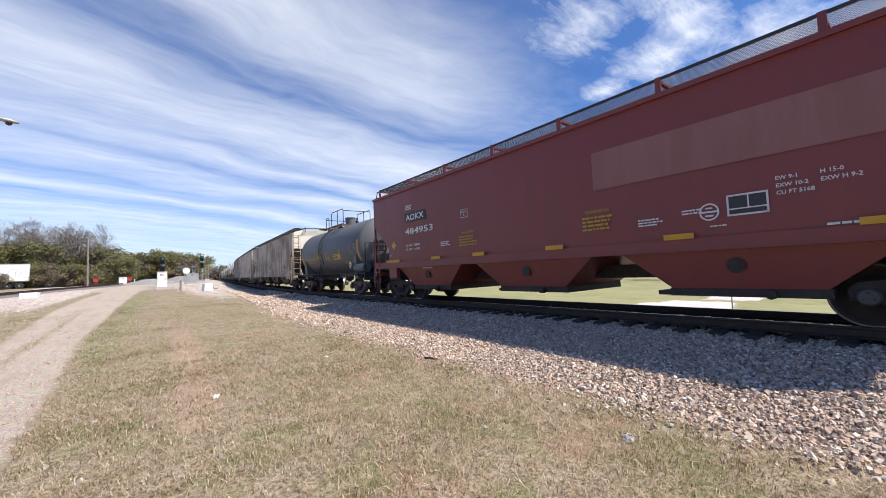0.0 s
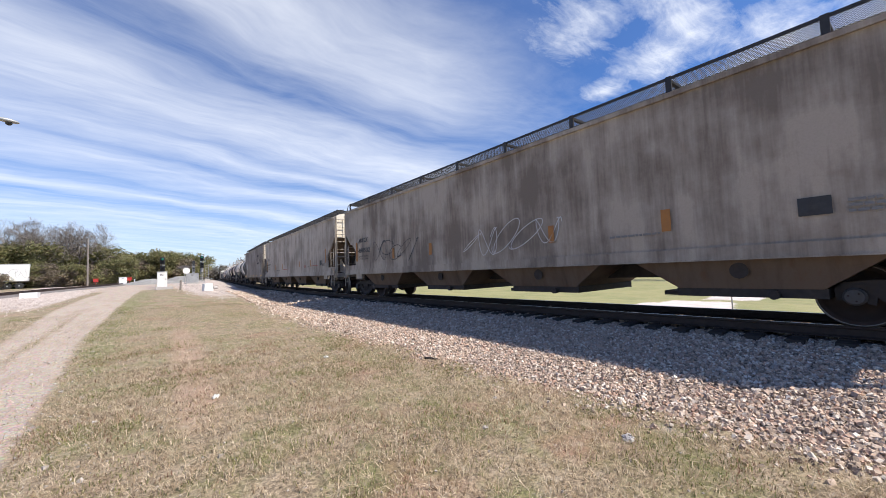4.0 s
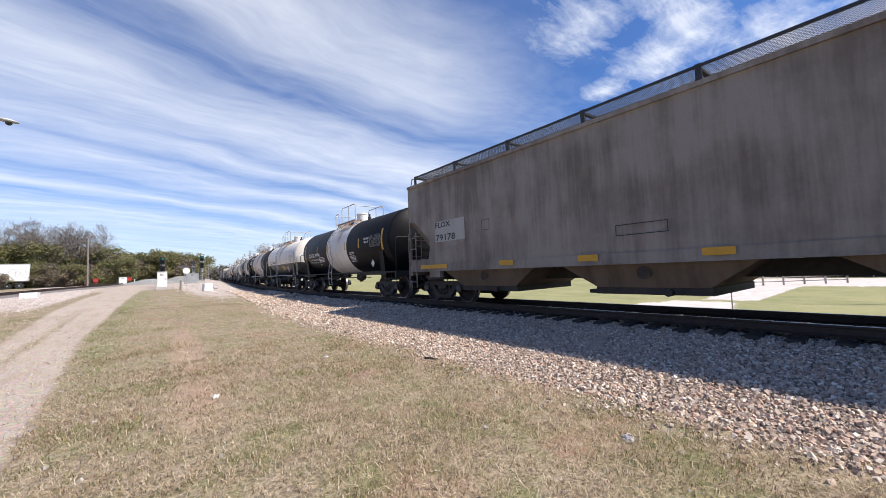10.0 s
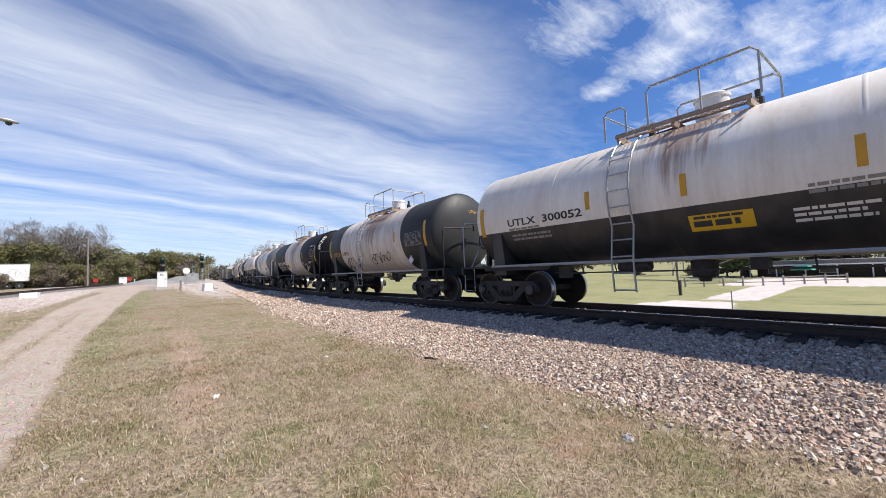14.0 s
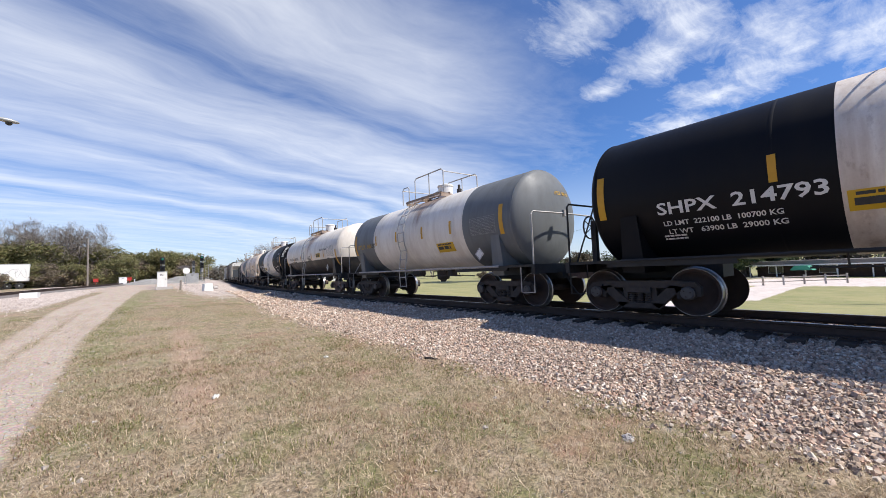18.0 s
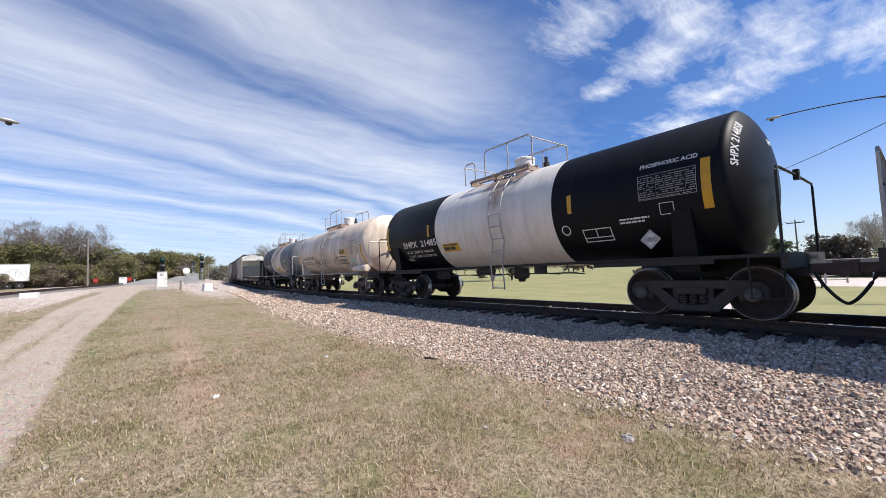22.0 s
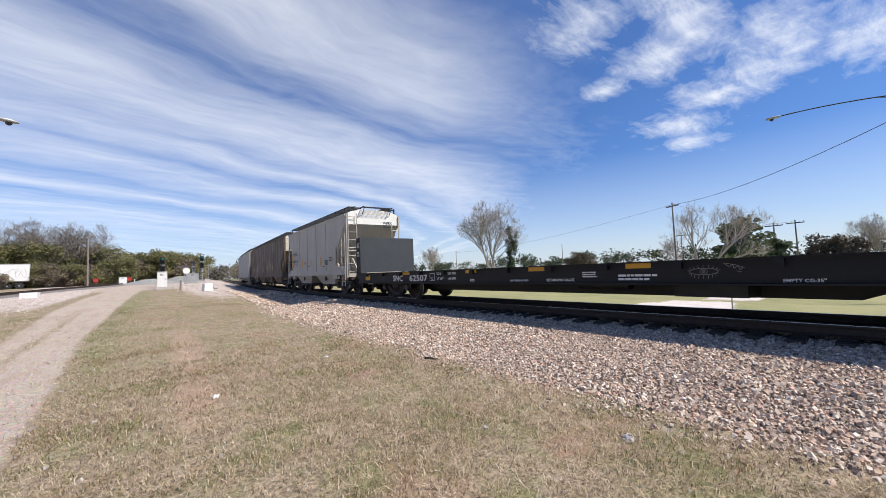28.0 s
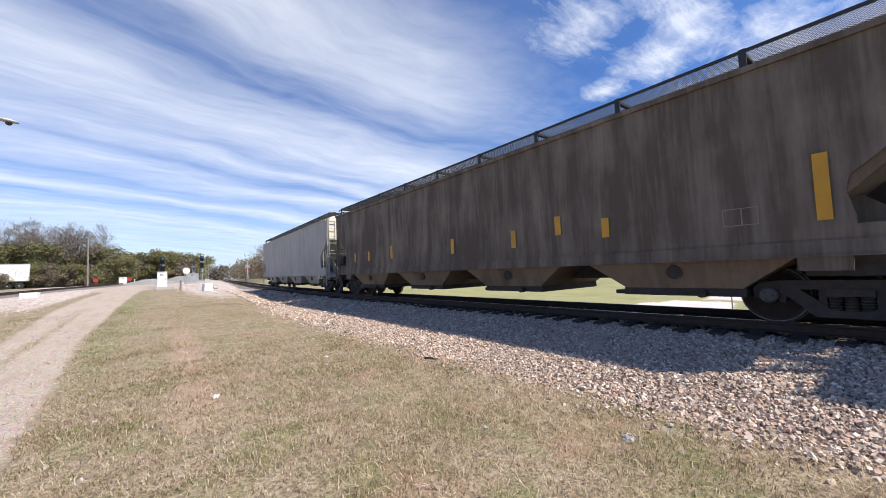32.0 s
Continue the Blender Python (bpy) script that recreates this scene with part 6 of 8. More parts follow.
    for k in range(9):
        a = math.pi * (0.08 + 0.105 * k)
        strokes(eye, on, [(3.79 + 0.21 * math.cos(a), 0.86 + 0.055 * math.sin(a)), (3.79 + 0.25 * math.cos(a), 0.86 + 0.11 * math.sin(a))], 0.006)
        strokes(eye, on, [(3.79 + 0.21 * math.cos(a), 0.86 - 0.055 * math.sin(a)), (3.78 + 0.22 * math.cos(a), 0.84 - 0.11 * math.sin(a))], 0.006)
    part("graffiti", eye, GREY_MARK, car, "thin chalk drawing of an eye")
    tag = Shape()
    strokes(tag, on, [(4.10, 0.97), (4.16, 0.93), (4.20, 0.97), (4.22, 0.90), (4.27, 0.95), (4.30, 0.88), (4.34, 0.92)], 0.007)
    strokes(tag, on, [(4.08, 0.99), (4.22, 0.965), (4.36, 0.91)], 0.006)
    strokes(tag, on, [(4.24, 0.86), (4.32, 0.84)], 0.006)
    part("graffiti", tag, GREY_MARK, car, "thin chalk scribble")


def tail():
    car, bl, on = grey_hopper(C[15], C[16], LIGHT_H, "light grey two-bay covered hopper car", [("PLATE", -2.79, 2.30, 0.045, 0.2), ("C", -2.73, 2.20, 0.07), ("WFRX", -4.18, 2.43, 0.18, 1.04), ("803149", -4.20, 1.95, 0.18, 1.25), ("LD LMT", -4.15, 1.80, 0.06), ("LT WT", -4.15, 1.68, 0.06)], roof=4.04, bays=2, cut=NOTCH_ROUND, stripes=((-4.52, 1.6, 2.48), (-2.0, 1.58, 2.03), (-0.18, 1.62, 2.0), (1.68, 1.60, 2.09), (4.12, 1.58, 2.48)), ribs=5, end_text=("WFRX", "803149"))
    bk = Shape()
    plate(bk, -4.24, -3.08, 2.39, 2.65, onto_side(1.533), 1)
    plate(bk, -4.26, -2.88, 1.91, 2.17, onto_side(1.533), 1)
    part("pale_backing", bk, PALE_H, car)
    small_print(car, RED_MARK, [(-1.55, 1.92, 0.5, 4, 0.03), (-3.4, 1.84, 0.4, 2, 0.03)], on)
    small_print(car, BLACK_MARK, [(-0.9, 1.62, 0.6, 1, 0.03), (3.2, 2.0, 0.55, 3, 0.04), (2.0, 1.55, 0.6, 1, 0.03)], on)
    sq = Shape()
    frame_lines(sq, -2.83, -2.55, 2.15, 2.42, 0.012, on)
    plate(sq, 2.45, 2.93, 1.61, 1.87, on, 1)
    part("stencil_frame", sq, BLACK_MARK, car)
    wh = Shape()
    frame_lines(wh, 2.50, 2.68, 1.65, 1.83, 0.02, onto_side(1.542))
    frame_lines(wh, 2.70, 2.88, 1.65, 1.83, 0.02, onto_side(1.542))
    part("stencil_frame", wh, WHITE_MARK, car)
    car, bl, on = grey_hopper(C[16], C[17], DARK_H, "soot-stained dark grey covered hopper car", [], roof=4.06, stripes=((8.1, 1.54, 2.48), (4.9, 1.6, 2.0), (3.75, 1.76, 2.19), (2.38, 1.56, 2.01), (-0.15, 1.56, 2.02), (-4.0, 1.6, 2.1), (-6.0, 1.6, 2.0), (-7.4, 1.6, 2.0)), end_text=("MWCX", "480504"))
    sq = Shape()
    frame_lines(sq, 7.0, 7.46, 1.57, 1.85, 0.014, on)
    plate(sq, 7.24, 7.26, 1.57, 1.85, on, 1)
    part("stencil_frame", sq, GREY_MARK, car)
    grey_hopper(C[17], C[18], PALE_H, "pale grey covered hopper car at the end of the train", [], roof=4.15)


lead_hopper()
red_hopper()
slate_tank()
hoppers()
tanks()
flat_car()
tail()


# ---- loose stones and grass: nobody could count them ----
def bed_height(l):
    """Height of the ballast under the rail top, l metres from the track's centre."""
    for (l0, h0), (l1, h1) in zip(BALLAST, BALLAST[1:]):
        if l0 <= l <= l1:
            return h0 + (h1 - h0) * (l - l0) / (l1 - l0)
    return -0.6


STONE_DIRS = np.array([(x, y, z) for z in (-0.62, 0.62) for y in (-0.62, 0.62) for x in (-0.62, 0.62)] + [(0, 0, 0.74)])
STONE_FACES = np.array([(0, 2, 3), (0, 3, 1), (0, 1, 5), (0, 5, 4), (1, 3, 7), (1, 7, 5), (3, 2, 6), (3, 6, 7), (2, 0, 4), (2, 4, 6), (4, 5, 8), (5, 7, 8), (7, 6, 8), (6, 4, 8)])


def scatter_stones(name, label, spots, sizes, mat, seed):
    """Angular broken stones, each turned and squeezed its own way, in one mesh."""
    rng = np.random.default_rng(seed)
    n = len(spots)
    k = len(STONE_DIRS)
    v = np.repeat(STONE_DIRS[None], n, 0) * (1 + rng.uniform(-0.22, 0.22, (n, k, 3)))
    v *= rng.uniform(0.62, 1.38, (n, 1, 3)) * np.array((1, 1, 0.8))
    q = rng.normal(size=(n, 4))
    q /= np.linalg.norm(q, axis=1, keepdims=True)
    w, x, y, z = q.T
    rot = np.stack([np.stack([1 - 2 * (y * y + z * z), 2 * (x * y - z * w), 2 * (x * z + y * w)], -1), np.stack([2 * (x * y + z * w), 1 - 2 * (x * x + z * z), 2 * (y * z - x * w)], -1), np.stack([2 * (x * z - y * w), 2 * (y * z + x * w), 1 - 2 * (x * x + y * y)], -1)], 1)
    v = np.einsum("nij,nkj->nki", rot, v) * np.asarray(sizes)[:, None, None] + np.asarray(spots)[:, None, :]
    f = (STONE_FACES[None] + (np.arange(n) * k)[:, None, None]).reshape(-1, 3)
    me = bpy.data.meshes.new(name)
    me.vertices.add(n * k)
    me.vertices.foreach_set("co", v.reshape(-1))
    me.loops.add(len(f) * 3)
    me.polygons.add(len(f))
    me.loops.foreach_set("vertex_index", f.reshape(-1).astype(np.int32))
    me.polygons.foreach_set("loop_start", np.arange(0, len(f) * 3, 3, dtype=np.int32))
    me.update(calc_edges=True)
    me.shade_flat()
    me.materials.append(mat)
    return tagged(new(name, me), label, "stones", kind="stuff")


STONE = stone_tones("ballast_stone", True)


def ballast_stones():
    rng = np.random.default_rng(11)
    spots, sizes = [], []
    for s0, s1, l0, l1, dens, big in ((-5.5, 1.8, -5.4, -0.85, 1650, 0.0205), (-11.0, -5.5, -5.4, -0.85, 1050, 0.0245), (-20.0, -11.0, -5.4, -0.9, 420, 0.034), (-38.0, -20.0, -4.8, -1.2, 110, 0.052), (-10.0, 3.0, -0.62, 0.62, 120, 0.04), (-10.0, 3.0, 0.9, 2.4, 60, 0.045)):
        n = int((s1 - s0) * (l1 - l0) * dens)
        for s, l, r in zip(rng.uniform(s0, s1, n), rng.uniform(l0, l1, n), rng.lognormal(0, 0.28, n)):
            # thins out towards the lawn
            edge = -4.62 + 0.25 * noise.noise((s * 0.8, 0.0, 4.0)) + 0.12 * noise.noise((s * 3.1, 0.0, 9.0))
            if l < edge and rng.random() > math.exp((l - edge) * 5.5):
                continue
            x, y, z, _ = line(s)
            px, py, _ = beside(s, l)
            h = max(z + bed_height(l), ground_z(px, py) - 0.005)
            spots.append((px, py, h + 0.75 * big * rng.uniform(-0.7, 1.5)))
            sizes.append(big * min(max(r, 0.5), 2.0))
    scatter_stones("ballast_stones", "loose broken granite ballast stones in buff, grey and pink", spots, sizes, STONE, 12)


ballast_stones()

PEBBLE = random_tone("drive_pebble", ((0.0, (0.30, 0.26, 0.22)), (0.5, (0.44, 0.39, 0.34)), (1.0, (0.58, 0.53, 0.48))), 0.9, 50.0)


def lawn_pebbles():
    rng = np.random.default_rng(21)
    spots, sizes = [], []
    for _ in range(5200):
        x = -rng.uniform(1.0, 24.0)
        y = rng.uniform(along(DRIVE_L, x) - 0.3, along(DRIVE_R, x) + 0.8) if rng.random() < 0.72 else rng.uniform(-0.5, 4.6)
        spots.append((x, y, ground_z(x, y) + 0.002))
        sizes.append(rng.uniform(0.005, 0.015) if rng.random() < 0.97 else rng.uniform(0.018, 0.035))
    scatter_stones("scattered_pebbles", "small pale stones strewn on the drive and lawn", spots, sizes, PEBBLE, 22)


lawn_pebbles()


def grass_field(name, label, mat, count, area, height, width, seed, where, flat=0.75):
    """Thin curved blades, two triangles each, in one mesh."""
    rng = np.random.default_rng(seed)
    x = rng.uniform(area[0], area[1], count)
    y = rng.uniform(area[2], area[3], count)
    keep = np.array([where(a, b, r) for a, b, r in zip(x, y, rng.random(count))])
    x, y = x[keep], y[keep]
    n = len(x)
    z = np.array([ground_z(a, b) for a, b in zip(x, y)])
    a = rng.uniform(0, 2 * np.pi, n)
    b = a + rng.normal(0, 0.9, n)
    h = height * rng.lognormal(0, 0.35, n)
    lean = h * rng.uniform(0.2, flat * 2.0, n)
    w = width * rng.uniform(0.6, 1.4, n)
    base = np.stack([x, y, z - 0.004], -1)
    side = np.stack([-np.sin(a), np.cos(a), np.zeros(n)], -1) * w[:, None]
    out = np.stack([np.cos(a), np.sin(a), np.zeros(n)], -1)
    out2 = np.stack([np.cos(b), np.sin(b), np.zeros(n)], -1)
    up = np.array((0, 0, 1.0))
    mid = base + out * (lean * 0.35)[:, None] + up * (h * 0.62)[:, None]
    tip = mid + out2 * (lean * 0.75)[:, None] + up * (h * rng.uniform(-0.15, 0.4, n))[:, None]
    v = np.stack([base - side, base + side, mid + side * 0.7, mid - side * 0.7, tip], 1).reshape(-1, 3)
    o = (np.arange(n) * 5)[:, None]
    quads = np.concatenate([o + np.array((0, 1, 2)), o + np.array((0, 2, 3)), o + np.array((3, 2, 4))], 0)
    me = bpy.data.meshes.new(name)
    me.vertices.add(len(v))
    me.vertices.foreach_set("co", v.reshape(-1))
    me.loops.add(len(quads) * 3)
    me.polygons.add(len(quads))
    me.loops.foreach_set("vertex_index", quads.reshape(-1).astype(np.int32))
    me.polygons.foreach_set("loop_start", np.arange(0, len(quads) * 3, 3, dtype=np.int32))
    me.update(calc_edges=True)
    me.materials.append(mat)
    return tagged(new(name, me), label, "grass", kind="stuff")


STRAW = random_tone("dead_grass_blade", ((0.0, (0.20, 0.14, 0.088)), (0.3, (0.52, 0.40, 0.265)), (0.7, (0.88, 0.74, 0.55)), (1.0, (0.42, 0.295, 0.18))), 0.85, 40.0, True, 0.35)
SPROUT = random_tone("green_grass_blade", ((0.0, (0.085, 0.108, 0.024)), (0.5, (0.20, 0.225, 0.052)), (1.0, (0.40, 0.38, 0.13))), 0.7, 40.0, True, 0.4)
RUSSET = random_tone("russet_weed_blade", ((0.0, (0.17, 0.070, 0.042)), (0.5, (0.36, 0.18, 0.12)), (1.0, (0.55, 0.36, 0.24))), 0.85, 40.0, True, 0.35)


def in_view(x, y):
    """Inside the fan that the lens takes in, near enough for single blades."""
    return x < 0.6 - 0.02 * y and -0.27 * -x - 0.2 < y


def lawn(x, y):
    l = y - line(x)[1]
    drive = zones(x, y)[0]
    return (1 - smooth_step(-5.0, -4.5, l)) * (1 - 0.93 * smooth_step(0.25, 0.6, drive))


def patch(x, y, scale, shift):
    return noise.noise((x * scale + shift, y * scale - shift, shift))


def clump(x, y, shift):
    return min(1.0, max(0.06, 0.55 + 1.5 * patch(x, y, 4.5, shift) + 1.1 * patch(x, y, 13.0, shift + 2)))


grass_field("dead_grass", "short straw-coloured dead lawn grass", STRAW, 210000, (-9.0, 0.5, -2.2, 4.9), 0.040, 0.0030, 31, lambda x, y, r: in_view(x, y) and r < lawn(x, y) * clump(x, y, 3.0) * (0.8 + 0.9 * patch(x, y, 0.9, 3.0)), 1.5)
grass_field("dead_grass", "short straw-coloured dead lawn grass", STRAW, 90000, (-24.0, -9.0, -4.2, 5.2), 0.036, 0.0042, 32, lambda x, y, r: in_view(x, y) and r < lawn(x, y) * clump(x, y, 3.0), 1.2)
grass_field("green_grass", "fresh green grass sprouting in patches", SPROUT, 130000, (-9.0, 0.5, -2.2, 5.0), 0.036, 0.0022, 33, lambda x, y, r: in_view(x, y) and r < lawn(x, y) * max(0.04, min(1.0, 2.6 * patch(x, y, 0.75, 7.0) + 1.6 * patch(x, y, 2.6, 2.0) + 1.3 * patch(x, y, 9.0, 4.0) + 0.02)))
grass_field("green_grass", "fresh green grass sprouting in patches", SPROUT, 42000, (-26.0, -9.0, -4.4, 5.2), 0.045, 0.0040, 34, lambda x, y, r: in_view(x, y) and r < lawn(x, y) * max(0.04, min(1.0, 2.2 * patch(x, y, 0.5, 7.0) + 1.2 * math.exp(-((y - along(DRIVE_R, x) - 0.5) / 0.45) ** 2) - 0.1)))
grass_field("russet_weeds", "low russet weeds among the dead grass", RUSSET, 60000, (-12.0, 0.4, -1.6, 4.9), 0.034, 0.0026, 35, lambda x, y, r: in_view(x, y) and r < lawn(x, y) * max(0.0, min(1.0, 2.4 * patch(x, y, 0.8, 15.0) + 0.9 * patch(x, y, 3.0, 5.0) + 1.2 * patch(x, y, 8.0, 6.0) - 0.1)))
grass_field("straw_tufts", "taller pale tufts of matted dead grass", STRAW, 60000, (-8.0, 0.4, -1.8, 4.7), 0.062, 0.0017, 36, lambda x, y, r: in_view(x, y) and r < lawn(x, y) * max(0.0, min(1.0, 3.5 * patch(x, y, 1.5, 21.0) - 0.9)))


grass_field("straw_litter", "long bleached straw lying over the lawn", STRAW, 70000, (-7.5, 0.5, -2.0, 5.0), 0.022, 0.0026, 37, lambda x, y, r: in_view(x, y) and r < lawn(x, y) * max(0.10, min(1.0, 0.45 + 2.0 * patch(x, y, 1.1, 27.0) + patch(x, y, 5.0, 28.0))), 2.4)


GRAVEL = random_tone("pinkish_gravel", ((0.0, (0.36, 0.30, 0.265)), (0.5, (0.60, 0.515, 0.46)), (1.0, (0.80, 0.715, 0.66))), 0.9, 40.0)


def strewn_gravel():
    """Pinkish stones spread thinly where the drive, the lawn and the bed meet."""
    rng = np.random.default_rng(51)
    spots, sizes = [], []
    while len(spots) < 24000:
        x, y = -rng.uniform(12.0, 62.0) if rng.random() < 0.8 else -rng.uniform(2.0, 14.0), rng.uniform(-15.0, 9.0)
        if not in_view(x, y) or rng.random() > zones(x, y)[1] ** 1.5 or y > line(x)[1] - 1.2:
            continue
        r = min(0.010 - 0.0005 * x, 0.024) * rng.lognormal(0, 0.3)
        spots.append((x, y, max(ground_z(x, y), line(x)[2] + bed_height(y - line(x)[1]) if -5 < y - line(x)[1] else -9) + 0.2 * r))
        sizes.append(r)
    scatter_stones("strewn_gravel", "pinkish gravel strewn beside the drive and the track", spots, sizes, GRAVEL, 52)


strewn_gravel()


# ---- litter ----
def crumpled(name, label, x, y, r, seed, mat):
    rnd = random.Random(seed)
    sh = Shape()
    n = 9
    for i in range(n):
        for j in range(6):
            a, b = 2 * math.pi * i / n, math.pi * j / 5
            q = r * rnd.uniform(0.6, 1.2)
            sh.v.append((x + q * math.cos(a) * math.sin(b), y + q * math.sin(a) * math.sin(b), ground_z(x, y) + 0.35 * r + 0.55 * q * math.cos(b)))
    for i in range(n):
        for j in range(5):
            k = (i + 1) % n
            sh.face(i * 6 + j, k * 6 + j, k * 6 + j + 1, i * 6 + j + 1)
    solid(name, sh, mat, label, "litter")


crumpled("crumpled_paper", "crumpled white paper lying on the dry lawn", -5.86, 0.72, 0.055, 3, WHITE_PAINT)
crumpled("plastic_scrap", "flat white plastic scrap on the lawn", -7.1, 2.68, 0.05, 4, WHITE_PAINT)
crumpled("pale_stone", "pale stone lying in the grass", -2.75, 2.6, 0.035, 7, CONCRETE)
crumpled("pale_stone", "pale stone lying in the grass", -1.72, 3.35, 0.055, 8, CONCRETE)
crumpled("pale_stone", "pale stone lying in the grass", -3.3, 3.3, 0.03, 9, CONCRETE)
stick = Shape().tube([(-5.72, 3.98, ground_z(-5.72, 3.98) + 0.02), (-5.6, 4.0, ground_z(-5.6, 4) + 0.03), (-5.45, 4.06, ground_z(-5.45, 4.06) + 0.02)], [0.018, 0.022, 0.014], 7)
solid("broken_stick", stick, TIE_WOOD, "dark broken stick at the edge of the ballast", "stick")

# ---- trees ----
BARK = plain("grey_bark", (0.18, 0.152, 0.13), (0.29, 0.25, 0.215), 0.95, 6.0, bumpy=0.5)
BARK_PALE = plain("pale_bark", (0.27, 0.235, 0.20), (0.46, 0.415, 0.37), 0.9, 4.0, bumpy=0.4)
BARK_DARK = plain("dark_bark", (0.060, 0.050, 0.042), (0.11, 0.09, 0.075), 0.95, 6.0, bumpy=0.5)
LEAF_OLIVE = random_tone("olive_leaf", ((0.0, (0.16, 0.17, 0.07)), (0.5, (0.28, 0.275, 0.115)), (0.8, (0.36, 0.32, 0.15)), (1.0, (0.33, 0.25, 0.16))), 0.7, 3.0, True, 0.45)
LEAF_BROWN = random_tone("brown_thicket", ((0.0, (0.19, 0.145, 0.105)), (0.5, (0.29, 0.23, 0.175)), (1.0, (0.23, 0.21, 0.115))), 0.9, 3.0, True, 0.35)
LEAF_DARK = random_tone("dark_needle", ((0.0, (0.065, 0.095, 0.045)), (0.6, (0.12, 0.16, 0.075)), (1.0, (0.18, 0.21, 0.095))), 0.75, 3.0, True, 0.25)
LEAF_IVY = random_tone("ivy_leaf", ((0.0, (0.020, 0.038, 0.012)), (1.0, (0.060, 0.085, 0.028))), 0.6, 3.0)


def branches(shape, rnd, p, d, length, r, level, tips, spread, up):
    n = 4 if level < 2 else 3
    pts, q, w = [p], p, d.copy()
    for _ in range(n):
        w = (w + Vector((rnd.gauss(0, 0.16), rnd.gauss(0, 0.16), rnd.gauss(0.03, 0.10)))).normalized()
        q = q + w * (length / n)
        pts.append(q)
    shape.tube(pts, [r * (1 - 0.5 * k / n) for k in range(n + 1)], 7 if level == 0 else (5 if level < 2 else 3), False)
    tips.append(q)
    if level >= up:
        return
    kids = rnd.randint(3, 5) if level else rnd.randint(7, 9)
    for k in range(kids):
        t = 0.35 + 0.65 * (k + rnd.random()) / kids
        i = min(int(t * n), n - 1)
        base = pts[i].lerp(pts[i + 1], t * n - i)
        side = Vector((rnd.gauss(0, 1), rnd.gauss(0, 1), rnd.gauss(0.15, 0.5)))
        side = (side - w * side.dot(w)).normalized()
        nd = (w * (1 - spread) + side * spread + Vector((0, 0, 0.14))).normalized()
        branches(shape, rnd, base, nd, length * rnd.uniform(0.55, 0.78) * (1.12 - 0.5 * t), r * rnd.uniform(0.36, 0.52), level + 1, tips, spread, up)


def leaf_cloud(shape, rnd, centre, size, n, leaf):
    """Small tilted leaf sprays filling a lump, thicker towards its skin."""
    for _ in range(n):
        d = Vector((rnd.gauss(0, 1), rnd.gauss(0, 1), rnd.gauss(0, 1))).normalized() * (rnd.random() ** 0.45)
        p = Vector(centre) + Vector((d.x * size[0], d.y * size[1], d.z * size[2]))
        a = Vector((rnd.gauss(0, 1), rnd.gauss(0, 1), rnd.gauss(0, 0.7))).normalized()
        b = a.cross(Vector((rnd.gauss(0, 1), rnd.gauss(0, 1), rnd.gauss(0, 1)))).normalized()
        l = leaf * rnd.uniform(0.6, 1.4)
        o = len(shape.v)
        shape.v += [tuple(p - a * l), tuple(p + b * l * 0.45), tuple(p + a * l), tuple(p - b * l * 0.45)]
        shape.face(o, o + 1, o + 2, o + 3)


def flat_mesh(shape, name, mat):
    me = bpy.data.meshes.new(name)
    me.from_pydata(shape.v, [], shape.f)
    me.materials.append(mat)
    return me


def bare_tree(label, height, seed, bark, spread=0.62, depth=4, stems=1, fan=0.25):
    rnd = random.Random(seed)
    t = thing("bare_tree", label, "tree", "trees round the line")
    sh, tips = Shape(), []
    for k in range(stems):
        a = 2 * math.pi * (k + 0.4 * rnd.random()) / stems
        tilt = fan * rnd.uniform(0.6, 1.2) if stems > 1 else 0.05
        d = Vector((tilt * math.cos(a), tilt * math.sin(a), 1)).normalized()
        branches(sh, rnd, Vector((0.3 * tilt * math.cos(a), 0.3 * tilt * math.sin(a), -0.3)), d, height * rnd.uniform(0.55, 0.66), (height * 0.022 + 0.02) / math.sqrt(stems), 0, tips, spread, depth)
    part("trunk", flat_mesh(sh, "trunk", bark), bark, t)
    tw = Shape()
    for p in tips:
        for _ in range(7):
            d = Vector((rnd.gauss(0, 1), rnd.gauss(0, 1), rnd.gauss(0.5, 0.7))).normalized() * (height * rnd.uniform(0.03, 0.085))
            s = d.cross(Vector((0, 0, 1))).normalized() * (height * 0.0006)
            o = len(tw.v)
            tw.v += [tuple(p - s), tuple(p + s), tuple(p + d)]
            tw.face(o, o + 1, o + 2)
    part("crown", flat_mesh(tw, "crown", bark), bark, t, "leafless twigs")
    return t


